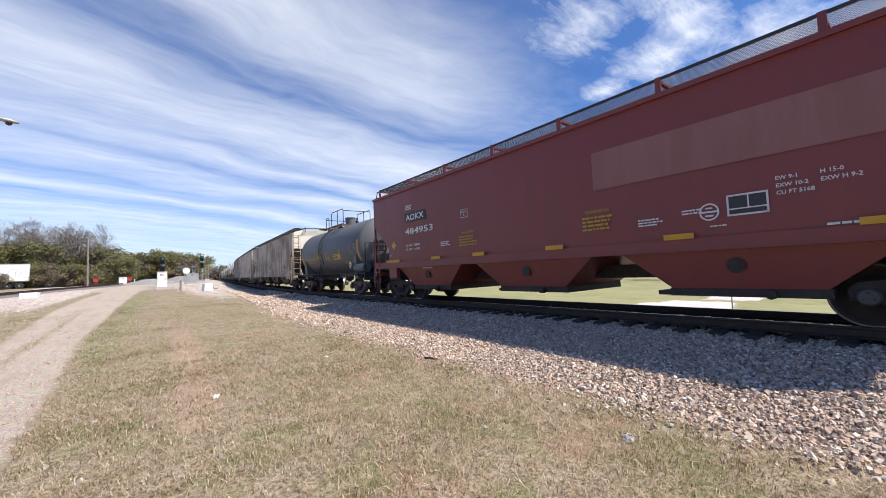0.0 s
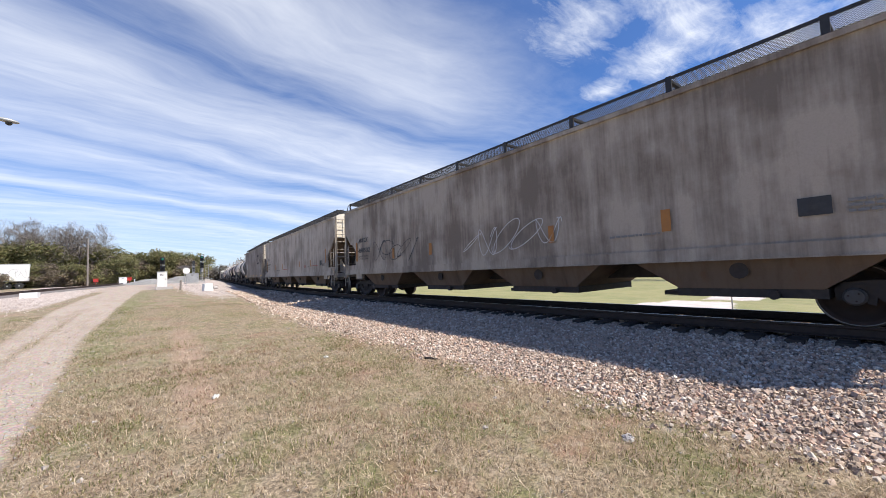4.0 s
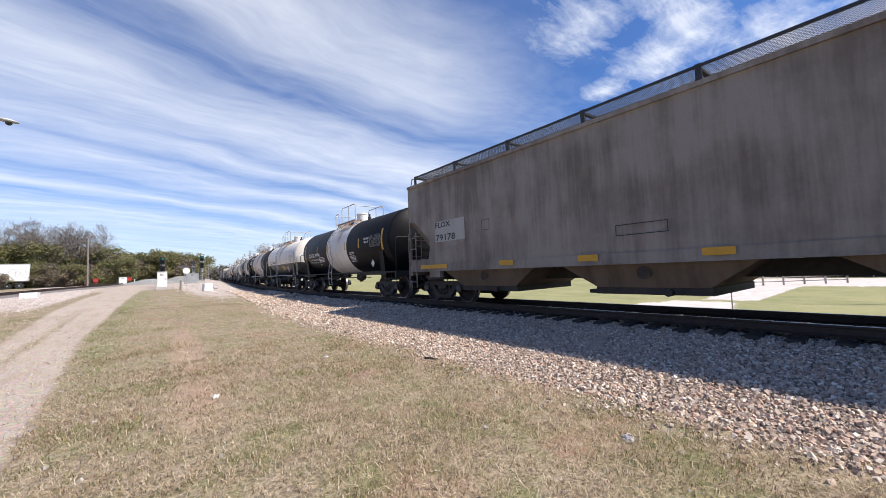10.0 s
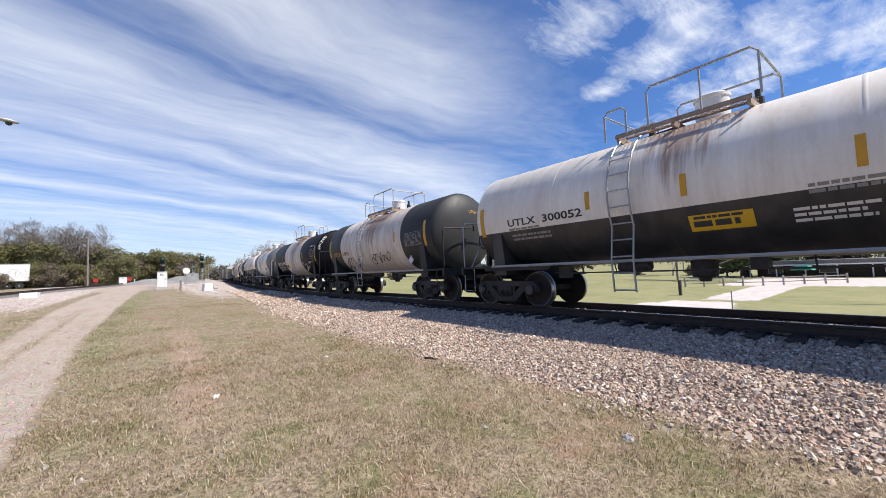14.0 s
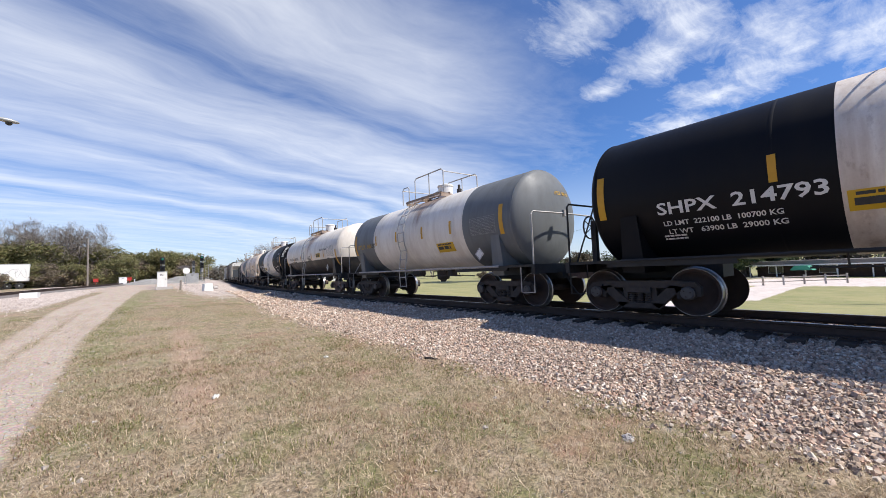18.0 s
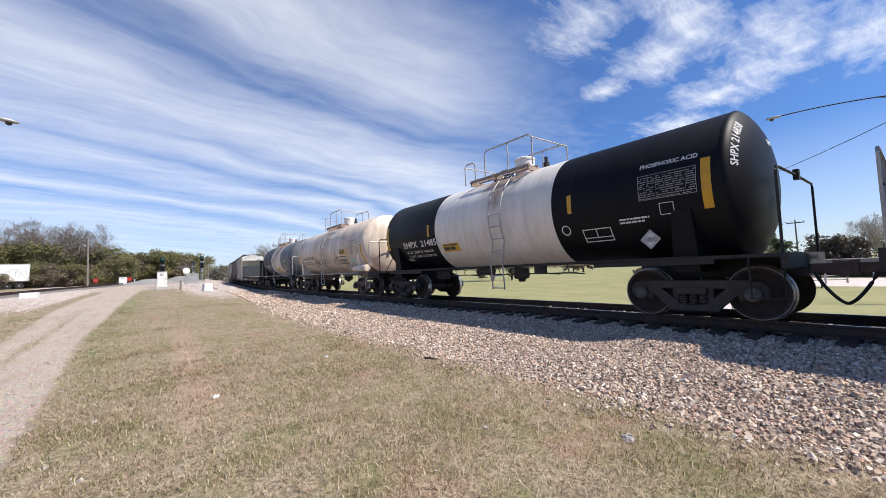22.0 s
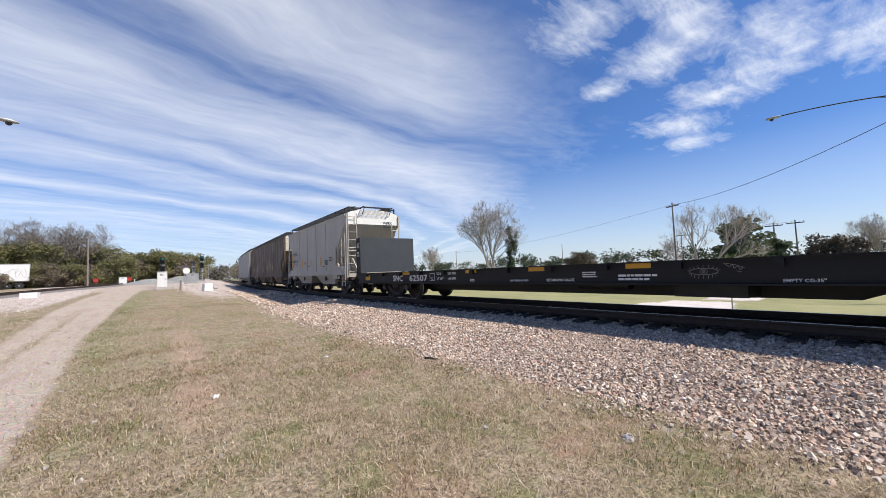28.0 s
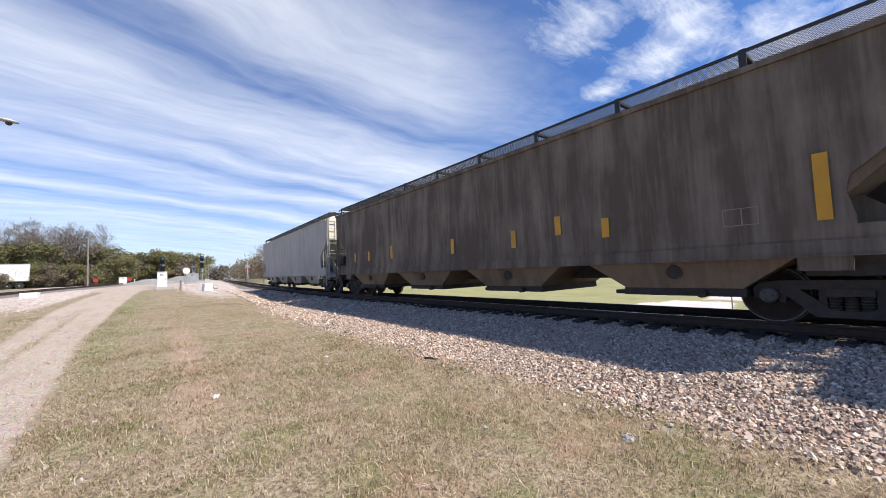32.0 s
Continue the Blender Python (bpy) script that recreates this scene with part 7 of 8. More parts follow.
def leafy(name, label, seed, lumps, leaf, mat, bark, trunk, category="tree", group="trees round the line"):
    """lumps: (x, y, z, rx, ry, rz, count)."""
    rnd = random.Random(seed)
    t = thing(name, label, category, group)
    st = Shape()
    for k in range(trunk[1]):
        a = Vector((rnd.gauss(0, 0.3), rnd.gauss(0, 0.3), -0.2)) if k else Vector((0, 0, -0.2))
        l = lumps[k % len(lumps)]
        b = Vector((l[0], l[1], l[2] + 0.3 * l[5]))
        mid = a.lerp(b, 0.5) + Vector((rnd.gauss(0, 0.2), rnd.gauss(0, 0.2), 0))
        st.tube([a, mid, b], [trunk[0], trunk[0] * 0.7, trunk[0] * 0.3], 6, False)
    part("trunk", flat_mesh(st, "trunk", bark), bark, t)
    cr = Shape()
    for x, y, z, rx, ry, rz, n in lumps:
        # break each lump into smaller ones for an uneven outline
        for _ in range(14):
            c = (x + rnd.gauss(0, 0.45) * rx, y + rnd.gauss(0, 0.45) * ry, z + rnd.gauss(0, 0.42) * rz)
            k = rnd.uniform(0.32, 0.62)
            leaf_cloud(cr, rnd, c, (rx * k, ry * k, rz * k), n // 7, leaf)
    part("crown", flat_mesh(cr, "crown", mat), mat, t)
    return t


def put(t, x, y, turn=0.0, size=1.0, sink=0.05):
    t.location = (x, y, ground_z(x, y) - sink)
    t.rotation_euler = (0, 0, turn)
    t.scale = (size, size, size)
    return t


def again(t, x, y, turn, size):
    c = copy_thing(t, Matrix.Translation((x, y, ground_z(x, y) - 0.05)) @ Matrix.Rotation(turn, 4, "Z"))
    c.scale = (size, size, size)
    return c


def woods_left():
    tall = put(bare_tree("tall leafless oak at the edge of the thicket", 14.6, 5, BARK, 0.60, 4, 2, 0.3), -103.8, -15.6)
    tall2 = put(bare_tree("broad leafless tree with many fine twigs", 14.6, 8, BARK, 0.60, 4, 3, 0.35), -104.4, -10.6)
    for t, x, y, a, s in ((tall2, -101.0, -19.0, 1.0, 0.95), (tall, -106.0, -23.0, 2.0, 0.9), (tall, -103.0, -12.6, 4.0, 0.95), (tall2, -108.0, -7.5, 2.6, 0.55), (tall, -112.0, -2.0, 0.7, 0.45), (tall2, -99.0, -25.0, 3.3, 0.85), (tall, -122.0, 3.5, 3.1, 0.42)):
        again(t, x, y, a, s)
    bush = put(leafy("evergreen_thicket", "dense olive-green privet thicket", 12, [(0, 0, 2.4, 2.4, 2.4, 2.2, 2200), (1.6, 1.2, 3.6, 1.9, 1.9, 1.7, 1400), (-1.6, -1.0, 3.2, 2.0, 2.0, 2.0, 1400), (0.5, -1.8, 1.4, 2.0, 1.8, 1.5, 1400)], 0.16, LEAF_OLIVE, BARK_DARK, (0.10, 4), "thicket", "thicket behind the second track"), -94.5, -4.0)
    scrub = put(leafy("brown_thicket", "brown leafless brush at the wood's edge", 17, [(0, 0, 1.6, 2.2, 2.2, 1.7, 900), (1.8, -0.6, 1.2, 1.8, 1.8, 1.3, 600), (-1.2, 1.0, 2.6, 1.7, 1.7, 1.5, 600)], 0.18, LEAF_BROWN, BARK, (0.06, 4), "thicket", "thicket behind the second track"), -93.0, -10.8)
    rnd = random.Random(77)
    for k in range(30):
        q = k / 29
        x, y = -94 - 22 * q + rnd.uniform(-3, 3), -26 + 34 * q + rnd.uniform(-1.2, 1.2)
        again(bush if rnd.random() < 0.66 else scrub, x - 2.5, y, rnd.uniform(0, 6), rnd.uniform(1.3, 1.75) * (1.0 - 0.12 * q))
    for k in range(9):
        x, y = -90.5 - rnd.uniform(0, 5), -22 + 2.0 * k + rnd.uniform(-0.6, 0.6)
        again(scrub if k % 3 else bush, x, y, rnd.uniform(0, 6), rnd.uniform(0.75, 1.15))
    return bush, scrub, tall


BUSH, SCRUB, TALL = woods_left()


def far_woods(name, label, seed, pts, mat, leaf, per):
    """A distant belt of trees, one mesh."""
    rnd = random.Random(seed)
    sh = Shape()
    for x, y, h, w in pts:
        z = ground_z(x, y)
        for _ in range(9):
            c = (x + rnd.gauss(0, w * 0.5), y + rnd.gauss(0, w * 0.5), z + h * rnd.uniform(0.12, 0.72))
            k = rnd.uniform(0.28, 0.5)
            leaf_cloud(sh, rnd, c, (w * k, w * k, h * k * 0.8), per // 4, leaf)
    return tagged(new(name, flat_mesh(sh, name, mat)), label, "woods", kind="stuff")


HAZE_BROWN = random_tone("distant_brown_wood", ((0.0, (0.13, 0.105, 0.085)), (0.6, (0.19, 0.165, 0.135)), (1.0, (0.13, 0.135, 0.075))), 0.95, 1.0)
HAZE_GREEN = random_tone("distant_pine_wood", ((0.0, (0.040, 0.055, 0.030)), (1.0, (0.090, 0.105, 0.055))), 0.95, 1.0)
rng6 = random.Random(61)
far_woods("woods_up_the_line", "distant leafless woods beyond the crossing", 62, [(-232 + rng6.uniform(-8, 8), -8 + 3.2 * k, rng6.uniform(7.5, 10.5), rng6.uniform(5, 7)) for k in range(26)], HAZE_BROWN, 0.45, 420)
far_woods("woods_behind_the_thicket", "brown leafless woods behind the evergreen thicket", 65, [(-116 - 0.6 * k + rng6.uniform(-4, 4), -36 + 2.3 * k + rng6.uniform(-1, 1), rng6.uniform(8.0, 10.0) - 0.10 * k, rng6.uniform(5, 7)) for k in range(20)], HAZE_BROWN, 0.32, 420)
far_woods("woods_along_the_line", "brush and trees on the far side of the track", 63, [(-96 - 9 * k + rng6.uniform(-2, 2), 22 + 1.3 * k + rng6.uniform(-1.5, 1.5), rng6.uniform(5.5, 8.5), rng6.uniform(4, 5)) for k in range(12)], LEAF_BROWN, 0.26, 420)
far_woods("ridge_woods", "low wooded ridge on the horizon behind the field", 64, [(-330 + 11.5 * k + rng6.uniform(-3, 3), 205 + 2.2 * k + rng6.uniform(-12, 12), rng6.uniform(8, 13), rng6.uniform(8, 12)) for k in range(58)], HAZE_GREEN, 0.8, 200)


def trees_behind():
    big = put(bare_tree("large pale leafless tree standing in the field", 14.6, 21, BARK_PALE, 0.46, 4, 4, 0.30), -45.5, 46.4)
    put(leafy("ivy_column", "dark green ivy climbing a dead trunk", 23, [(0, 0, 3.0, 0.9, 0.9, 2.8, 700), (0.3, 0.2, 6.4, 0.9, 0.9, 2.6, 500), (-0.3, 0.1, 8.4, 0.6, 0.6, 1.2, 160)], 0.17, LEAF_IVY, BARK_DARK, (0.16, 2)), -43.9, 49.3)
    syc = put(bare_tree("leafless sycamore with pale limbs", 11.0, 34, BARK_PALE, 0.42, 4, 2, 0.20), -18.6, 59.1)
    again(big, -72.4, 53.5, 1.2, 0.55)
    again(syc, -26.5, 70.2, 2.0, 0.62)
    again(big, -103.0, 38.5, 2.4, 0.8)
    again(big, -5.1, 92.0, 0.8, 0.66)
    again(big, 2.0, 88.0, 2.9, 0.60)
    again(TALL, -88.0, 21.5, 1.4, 0.62)
    again(TALL, -118.0, 30.0, 2.2, 0.85)
    cone = [(0, 0, 1.9, 2.6, 2.6, 1.2, 1500), (0.2, 0, 3.3, 2.4, 2.4, 1.1, 1300), (0, 0.2, 4.5, 2.0, 2.0, 1.0, 1000), (0.1, -0.2, 5.5, 1.5, 1.5, 0.9, 700), (0, 0, 6.2, 0.8, 0.8, 0.6, 240)]
    ced = put(leafy("cedar_tree", "broad dark green cedar tree", 41, cone, 0.20, LEAF_DARK, BARK_DARK, (0.22, 3)), -16.1, 68.1, 0.0, 1.3)
    again(ced, -18.9, 70.5, 1.0, 0.6)
    again(ced, -13.2, 71.5, 2.2, 0.82)
    rd = [(0, 0, 3.0, 2.6, 2.6, 2.2, 1700), (1.6, 0.6, 3.4, 2.0, 2.0, 1.8, 1000), (-1.7, -0.4, 3.2, 2.0, 2.0, 1.8, 1000), (0.2, 0.3, 4.9, 1.8, 1.8, 1.1, 700)]
    mag = put(leafy("magnolia_tree", "round dark reddish-green magnolia tree", 47, rd, 0.22, random_tone("magnolia_leaf", ((0.0, (0.07, 0.06, 0.035)), (0.6, (0.12, 0.10, 0.06)), (1.0, (0.19, 0.12, 0.075))), 0.55, 3.0), BARK_DARK, (0.2, 3)), -7.2, 74.7, 0.0, 0.92)
    again(mag, -56.5, 92.0, 1.0, 0.9)
    again(mag, -62.0, 96.0, 2.0, 0.7)
    for x, y, s in ((-78, 46, 0.5), (-66, 52, 0.36), (-58, 56, 0.40), (-50, 58, 0.34), (-32, 70, 0.38), (-24, 72, 0.5)):
        again(SCRUB, x, y, x * 0.7, s)


trees_behind()


# ---- beside the line, up the drive ----
SIGNAL_BLACK = plain("signal_black", (0.012, 0.012, 0.012), (0.025, 0.025, 0.025), 0.6, 5.0)
RED_SIGN = plain("red_sign_paint", (0.45, 0.035, 0.025), (0.36, 0.03, 0.02), 0.5, 5.0)


def glow(name, col, power):
    m, n, b = material(name)
    b.inputs["Base Color"].default_value = (*col, 1)
    b.inputs["Emission Color"].default_value = (*col, 1)
    b.inputs["Emission Strength"].default_value = power
    return m


GREEN_LENS = glow("green_signal_lens", (0.05, 0.5, 0.32), 0.12)
DARK_LENS = plain("dark_lens", (0.02, 0.02, 0.02), (0.03, 0.03, 0.03), 0.15)


def at_ground(x, y, turn=0.0, sink=0.03):
    return Matrix.Translation((x, y, ground_z(x, y) - sink)) @ Matrix.Rotation(turn, 4, "Z")


def signal_mast(x, y, height, lit, facing=0.0):
    t = thing("signal_mast", "grey railway signal mast with two black heads", "railway signal", "signals by the crossing", at_ground(x, y, facing))
    part("base", Shape().box(-0.35, 0.35, -0.35, 0.35, 0, 0.35), CONCRETE, t)
    part("mast", Shape().tube([(0, 0, 0.3), (0, 0, height)], 0.06, 8), GALV, t)
    ld = Shape()
    ladder(ld, -0.35, -0.35, -0.2, 0.2, 0.5, height - 0.6, 11, 0.02)
    part("ladder", ld, GALV, t)
    for z, on in ((height - 0.45, lit), (height - 1.55, False)):
        h = Shape()
        h.box(-0.12, 0.10, -0.24, 0.24, z - 0.42, z + 0.42)
        h.lathe([(0.10, 0.17), (0.38, 0.17), (0.38, 0.155), (0.12, 0.155)], (0, 0, z + 0.18), "x", 14)
        h.lathe([(0.10, 0.17), (0.38, 0.17), (0.38, 0.155), (0.12, 0.155)], (0, 0, z - 0.20), "x", 14)
        head = part("signal_head", h, SIGNAL_BLACK, t, "black hooded signal head")
        part("lens", Shape().lathe([(0.115, 0.13), (0.13, 0.12), (0.14, 0.02)], (0, 0, z + 0.18), "x", 14), GREEN_LENS if on else DARK_LENS, head, "lit green lens" if on else "dark lens")
    part("bracket", Shape().box(-0.3, -0.1, -0.15, 0.15, height - 2.6, height - 1.9), GALV, t)


signal_mast(-58.0, 1.55, 3.75, True, 0.0)
signal_mast(-71.7, 7.0, 4.5, True, 0.0)
signal_mast(-79.7, 6.5, 3.9, False, math.pi)


def cabinet(name, label, x, y, w, d, h, mat, turn=0.0, base=0.2):
    t = thing(name, label, "equipment cabinet", "", at_ground(x, y, turn))
    part("base", Shape().box(-d / 2 - 0.12, d / 2 + 0.12, -w / 2 - 0.12, w / 2 + 0.5, 0, base), CONCRETE, t)
    part("body", Shape().box(-d / 2, d / 2, -w / 2, w / 2, base, base + h), mat, t)
    part("roof", Shape().box(-d / 2 - 0.04, d / 2 + 0.04, -w / 2 - 0.04, w / 2 + 0.04, base + h, base + h + 0.05), mat, t)
    dr = Shape().box(d / 2, d / 2 + 0.02, -w / 2 + 0.05, w / 2 - 0.05, base + 0.08, base + h - 0.08)
    door = part("door", dr, mat, t)
    part("handle", Shape().box(d / 2 + 0.02, d / 2 + 0.06, w / 2 - 0.14, w / 2 - 0.10, base + h * 0.45, base + h * 0.58), STEEL_DARK, door)
    lb = Shape()
    bars(lb, -0.18, base + h * 0.86, 0.36, 2, 0.05, onto_end(d / 2 + 0.022))
    part("label_plate", lb, BLACK_MARK, door)
    return t


cabinet("relay_cabinet", "white railway relay cabinet on a concrete base", -50.0, 1.3, 0.85, 0.7, 1.55, WHITE_PAINT, 0.0, 0.3)
cabinet("signal_house", "silver metal signal equipment house", -71.8, 5.7, 1.6, 1.4, 1.45, GALV)
cabinet("utility_cabinet", "white utility cabinet beside the second track", -87.9, -3.3, 1.1, 0.8, 1.15, WHITE_PAINT, 0.1)

disc_sign = thing("round_sign", "round white sign on a steel post", "sign", "", at_ground(-61.9, 4.25))
part("post", Shape().tube([(0, 0, 0), (0, 0, 2.2)], 0.035, 8), GALV, disc_sign)
part("disc", Shape().lathe([(0.03, 0.42), (0.05, 0.42), (0.06, 0.38)], (0, 0, 2.0), "x", 28), WHITE_PAINT, disc_sign, "white disc")

solar = thing("solar_panel", "small solar panel tilted on a steel post", "solar panel", "", at_ground(-74.0, 9.0 - 4.2, 0.4))
part("post", Shape().tube([(0, 0, 0), (0, 0, 2.7)], 0.05, 8), GALV, solar)
part("panel", Shape().hexa([(-0.5, -0.8, 2.55), (0.5, -0.8, 2.9), (0.5, 0.8, 2.9), (-0.5, 0.8, 2.55), (-0.5, -0.8, 2.6), (0.5, -0.8, 2.95), (0.5, 0.8, 2.95), (-0.5, 0.8, 2.6)]), plain("solar_glass", (0.02, 0.03, 0.05), (0.03, 0.04, 0.07), 0.15), solar)
part("panel_frame", Shape().box(-0.52, -0.49, -0.82, 0.82, 2.53, 2.62), GALV, solar)

cb = thing("concrete_block", "weathered pale concrete block beside the track", "concrete block", "", at_ground(-39.7, 4.3, 0.2) @ Matrix.Scale(0.95, 4))
part("block", Shape().hexa([(-0.35, -0.38, 0), (0.35, -0.38, 0), (0.35, 0.38, 0), (-0.35, 0.38, 0), (-0.30, -0.34, 0.72), (0.28, -0.32, 0.66), (0.30, 0.34, 0.70), (-0.28, 0.36, 0.74)]), WHITE_PAINT, cb)
part("pipe_stub", Shape().tube([(0.2, 0.45, 0.3), (0.2, 0.75, 0.3)], 0.14, 10), CONCRETE, cb)
solid("concrete_slab", Shape().box(-45.9, -44.8, -8.0, -7.0, ground_z(-45.4, -7.4) - 0.05, ground_z(-45.4, -7.4) + 0.45), WHITE_PAINT, "long pale concrete block on the gravel", "concrete block")
solid("wooden_post", Shape().tube([(-44.9, 2.6, ground_z(-44.9, 2.6) - 0.2), (-44.9, 2.63, ground_z(-44.9, 2.6) + 0.95)], [0.09, 0.085], 8), BARK, "short grey wooden post in the grass", "post")

for x, y in ((-84.7, -6.6), (-88.0, -2.4)):
    t = thing("red_marker", "small red marker sign on a post", "sign", "red markers by the second track", at_ground(x, y))
    part("post", Shape().tube([(0, 0, 0), (0, 0, 0.9)], 0.03, 6), RED_SIGN, t)
    part("board", Shape().box(-0.02, 0.02, -0.32, 0.32, 0.75, 1.3), RED_SIGN, t)
solid("white_marker_post", Shape().tube([(-88, -1.7, ground_z(-88, -1.7) - 0.1), (-88, -1.7, ground_z(-88, -1.7) + 0.9)], 0.09, 8), WHITE_PAINT, "short white marker post", "post")


def gravel_pile(x, y, w, d, h, seed):
    rnd = random.Random(seed)
    sh = Shape()
    n = 20
    for i in range(n + 1):
        for j in range(n + 1):
            a, b = i / n * 2 - 1, j / n * 2 - 1
            k = max(0.0, 1 - math.hypot(a, b)) * h * 1.2
            px, py = x + a * d, y + b * w
            sh.v.append((px, py, ground_z(px, py) - 0.08 + min(k, h) + 0.08 * rnd.random()))
    for i in range(n):
        for j in range(n):
            q = i * (n + 1) + j
            sh.face(q, q + n + 1, q + n + 2, q + 1)
    solid("gravel_pile", sh, plain("pile_gravel", (0.19, 0.185, 0.175), (0.30, 0.29, 0.27), 0.95, 3.0, bumpy=0.6, dist=0.05), "low pile of grey gravel beyond the drive", "gravel pile", group="gravel piles")


gravel_pile(-84.0, 0.6, 4.6, 3.0, 0.95, 3)
gravel_pile(-92.0, 5.4, 4.2, 3.0, 1.15, 4)


def crossing_gate(x, y):
    t = thing("crossing_signal", "white crossing signal with red lamps and crossbuck", "crossing signal", "", at_ground(x, y))
    part("mast", Shape().tube([(0, 0, 0), (0, 0, 4.4)], 0.08, 8), WHITE_PAINT, t)
    for a in (-35, 35):
        c = Shape()
        ca, sa = math.cos(radians(a)), math.sin(radians(a))
        c.hexa([(0.08, -0.6 * ca - 0.1 * sa * 0, 3.8 - 0.6 * sa - 0.1), (0.11, -0.6 * ca, 3.8 - 0.6 * sa - 0.1), (0.11, 0.6 * ca, 3.8 + 0.6 * sa - 0.1), (0.08, 0.6 * ca, 3.8 + 0.6 * sa - 0.1), (0.08, -0.6 * ca, 3.8 - 0.6 * sa + 0.1), (0.11, -0.6 * ca, 3.8 - 0.6 * sa + 0.1), (0.11, 0.6 * ca, 3.8 + 0.6 * sa + 0.1), (0.08, 0.6 * ca, 3.8 + 0.6 * sa + 0.1)])
        part("crossbuck_board", c, WHITE_PAINT, t)
    for s in (-0.38, 0.38):
        l = part("lamp_hood", Shape().lathe([(-0.05, 0.24), (0.02, 0.25), (0.04, 0.1)], (0.05, s, 2.75), "x", 16), SIGNAL_BLACK, t)
        part("lamp", Shape().lathe([(0.05, 0.13), (0.08, 0.02)], (0.05, s, 2.75), "x", 14), glow("red_lamp", (0.9, 0.05, 0.03), 2.0), l, "lit red lamp")
    part("gate_motor", Shape().box(-0.25, 0.25, -0.3, 0.3, 0.9, 1.7), GALV, t)
    part("gate_arm", Shape().box(0.28, 0.32, -0.06, 0.06, 1.2, 4.9), WHITE_PAINT, t, "raised white gate arm")
    part("base", Shape().box(-0.4, 0.4, -0.4, 0.4, 0, 0.3), CONCRETE, t)


crossing_gate(-91.5, 12.2 + 5.2)
tw = thing("lattice_signal", "grey lattice signal mast by the crossing", "railway signal", "", at_ground(-108.7, 16.9 - 5.2))
ls = Shape()
ladder(ls, 0, 0, -0.30, 0.30, 0, 3.9, 9, 0.03)
part("mast", ls, GALV, tw)
part("base", Shape().box(-0.4, 0.4, -0.6, 0.6, 0, 0.4), CONCRETE, tw)


# second track
def second(s):
    """Plan of the second track."""
    return (-s, -20.2 + 0.247 * (s - 20.0) - 0.00055 * (s - 20.0) ** 2 + 2.0)


def second_track():
    for side in (-0.7525, 0.7525):
        sh = Shape()
        rings = []
        for k in range(0, 76):
            s = 22 + k * 2.0
            x, y = second(s)
            z = ground_z(x, y) + 0.32
            rings.append([(x, y + side + l, z + h) for l, h in RAIL_PROFILE])
        sh.loft(rings)
        solid("rail", sh, RAIL_SIDE, "rusty rail of the second track", "rail", "structure", "rails of the second track")
    bed = Shape()
    rings = []
    for k in range(0, 76):
        s = 22 + k * 2.0
        x, y = second(s)
        z = ground_z(x, y)
        rings.append([(x, y + l, z + h) for l, h in ((-2.6, -0.05), (-1.5, 0.14), (1.5, 0.14), (2.6, -0.05))])
    bed.loft(rings, False)
    solid("second_ballast", bed, plain("dark_ballast", (0.11, 0.095, 0.085), (0.24, 0.21, 0.19), 0.95, 9.0, bumpy=0.6, dist=0.04), "dark dirty ballast of the second track", "ballast", "structure")


second_track()


def utility_pole(x, y, h, arm=True, lean=0.0, turn=0.0, mat=None, r=0.13):
    t = thing("utility_pole", "tall weathered wooden utility pole", "utility pole", "utility poles", at_ground(x, y, turn))
    part("pole", Shape().tube([(0, 0, -0.3), (lean * h, 0, h)], [r, r * 0.68], 9), mat or BARK, t)
    if arm:
        a = part("crossarm", Shape().box(lean * h - 0.05, lean * h + 0.05, -1.15, 1.15, h - 0.55, h - 0.42), BARK_DARK, t)
        for q in (-1.05, -0.5, 0.5, 1.05):
            part("insulator", Shape().lathe([(h - 0.42, 0.035), (h - 0.30, 0.05), (h - 0.24, 0.02)], (lean * h, q, 0), "z", 8), GALV, a)
    return t


utility_pole(-84.7, -7.6, 8.0, False, mat=BARK)
utility_pole(-20.7, 56.3, 10.6, True, turn=radians(60))
utility_pole(-13.6, 73.8, 7.9, True, turn=radians(75))
utility_pole(-12.0, 79.1, 8.4, True, turn=radians(75))
utility_pole(-30.4, 86.0, 8.0, True, turn=radians(75), r=0.11)
utility_pole(-91.7, 77.4, 7.6, False, r=0.11)
utility_pole(-56.3, 82.6, 7.4, False, r=0.10)


def wire(name, a, b, sag, r=0.014):
    n = 16
    pts = [Vector(a).lerp(Vector(b), k / n) - Vector((0, 0, 4 * sag * (k / n) * (1 - k / n))) for k in range(n + 1)]
    solid(name, Shape().tube(pts, r, 5), RUBBER, "thin black overhead wire", "wire", group="overhead wires")


wire("overhead_wire", (-20.7, 56.6, 9.2), (8.5, 23.0, 10.9), 1.5, 0.022)
wire("overhead_wire", (-20.7, 56.3, 9.3), (-13.6, 73.8, 6.5), 0.4)
wire("overhead_wire", (-13.6, 73.8, 6.5), (-12.0, 79.1, 7.0), 0.1)
wire("overhead_wire", (-20.7, 56.3, 9.2), (-91.7, 77.4, 7.0), 1.2)


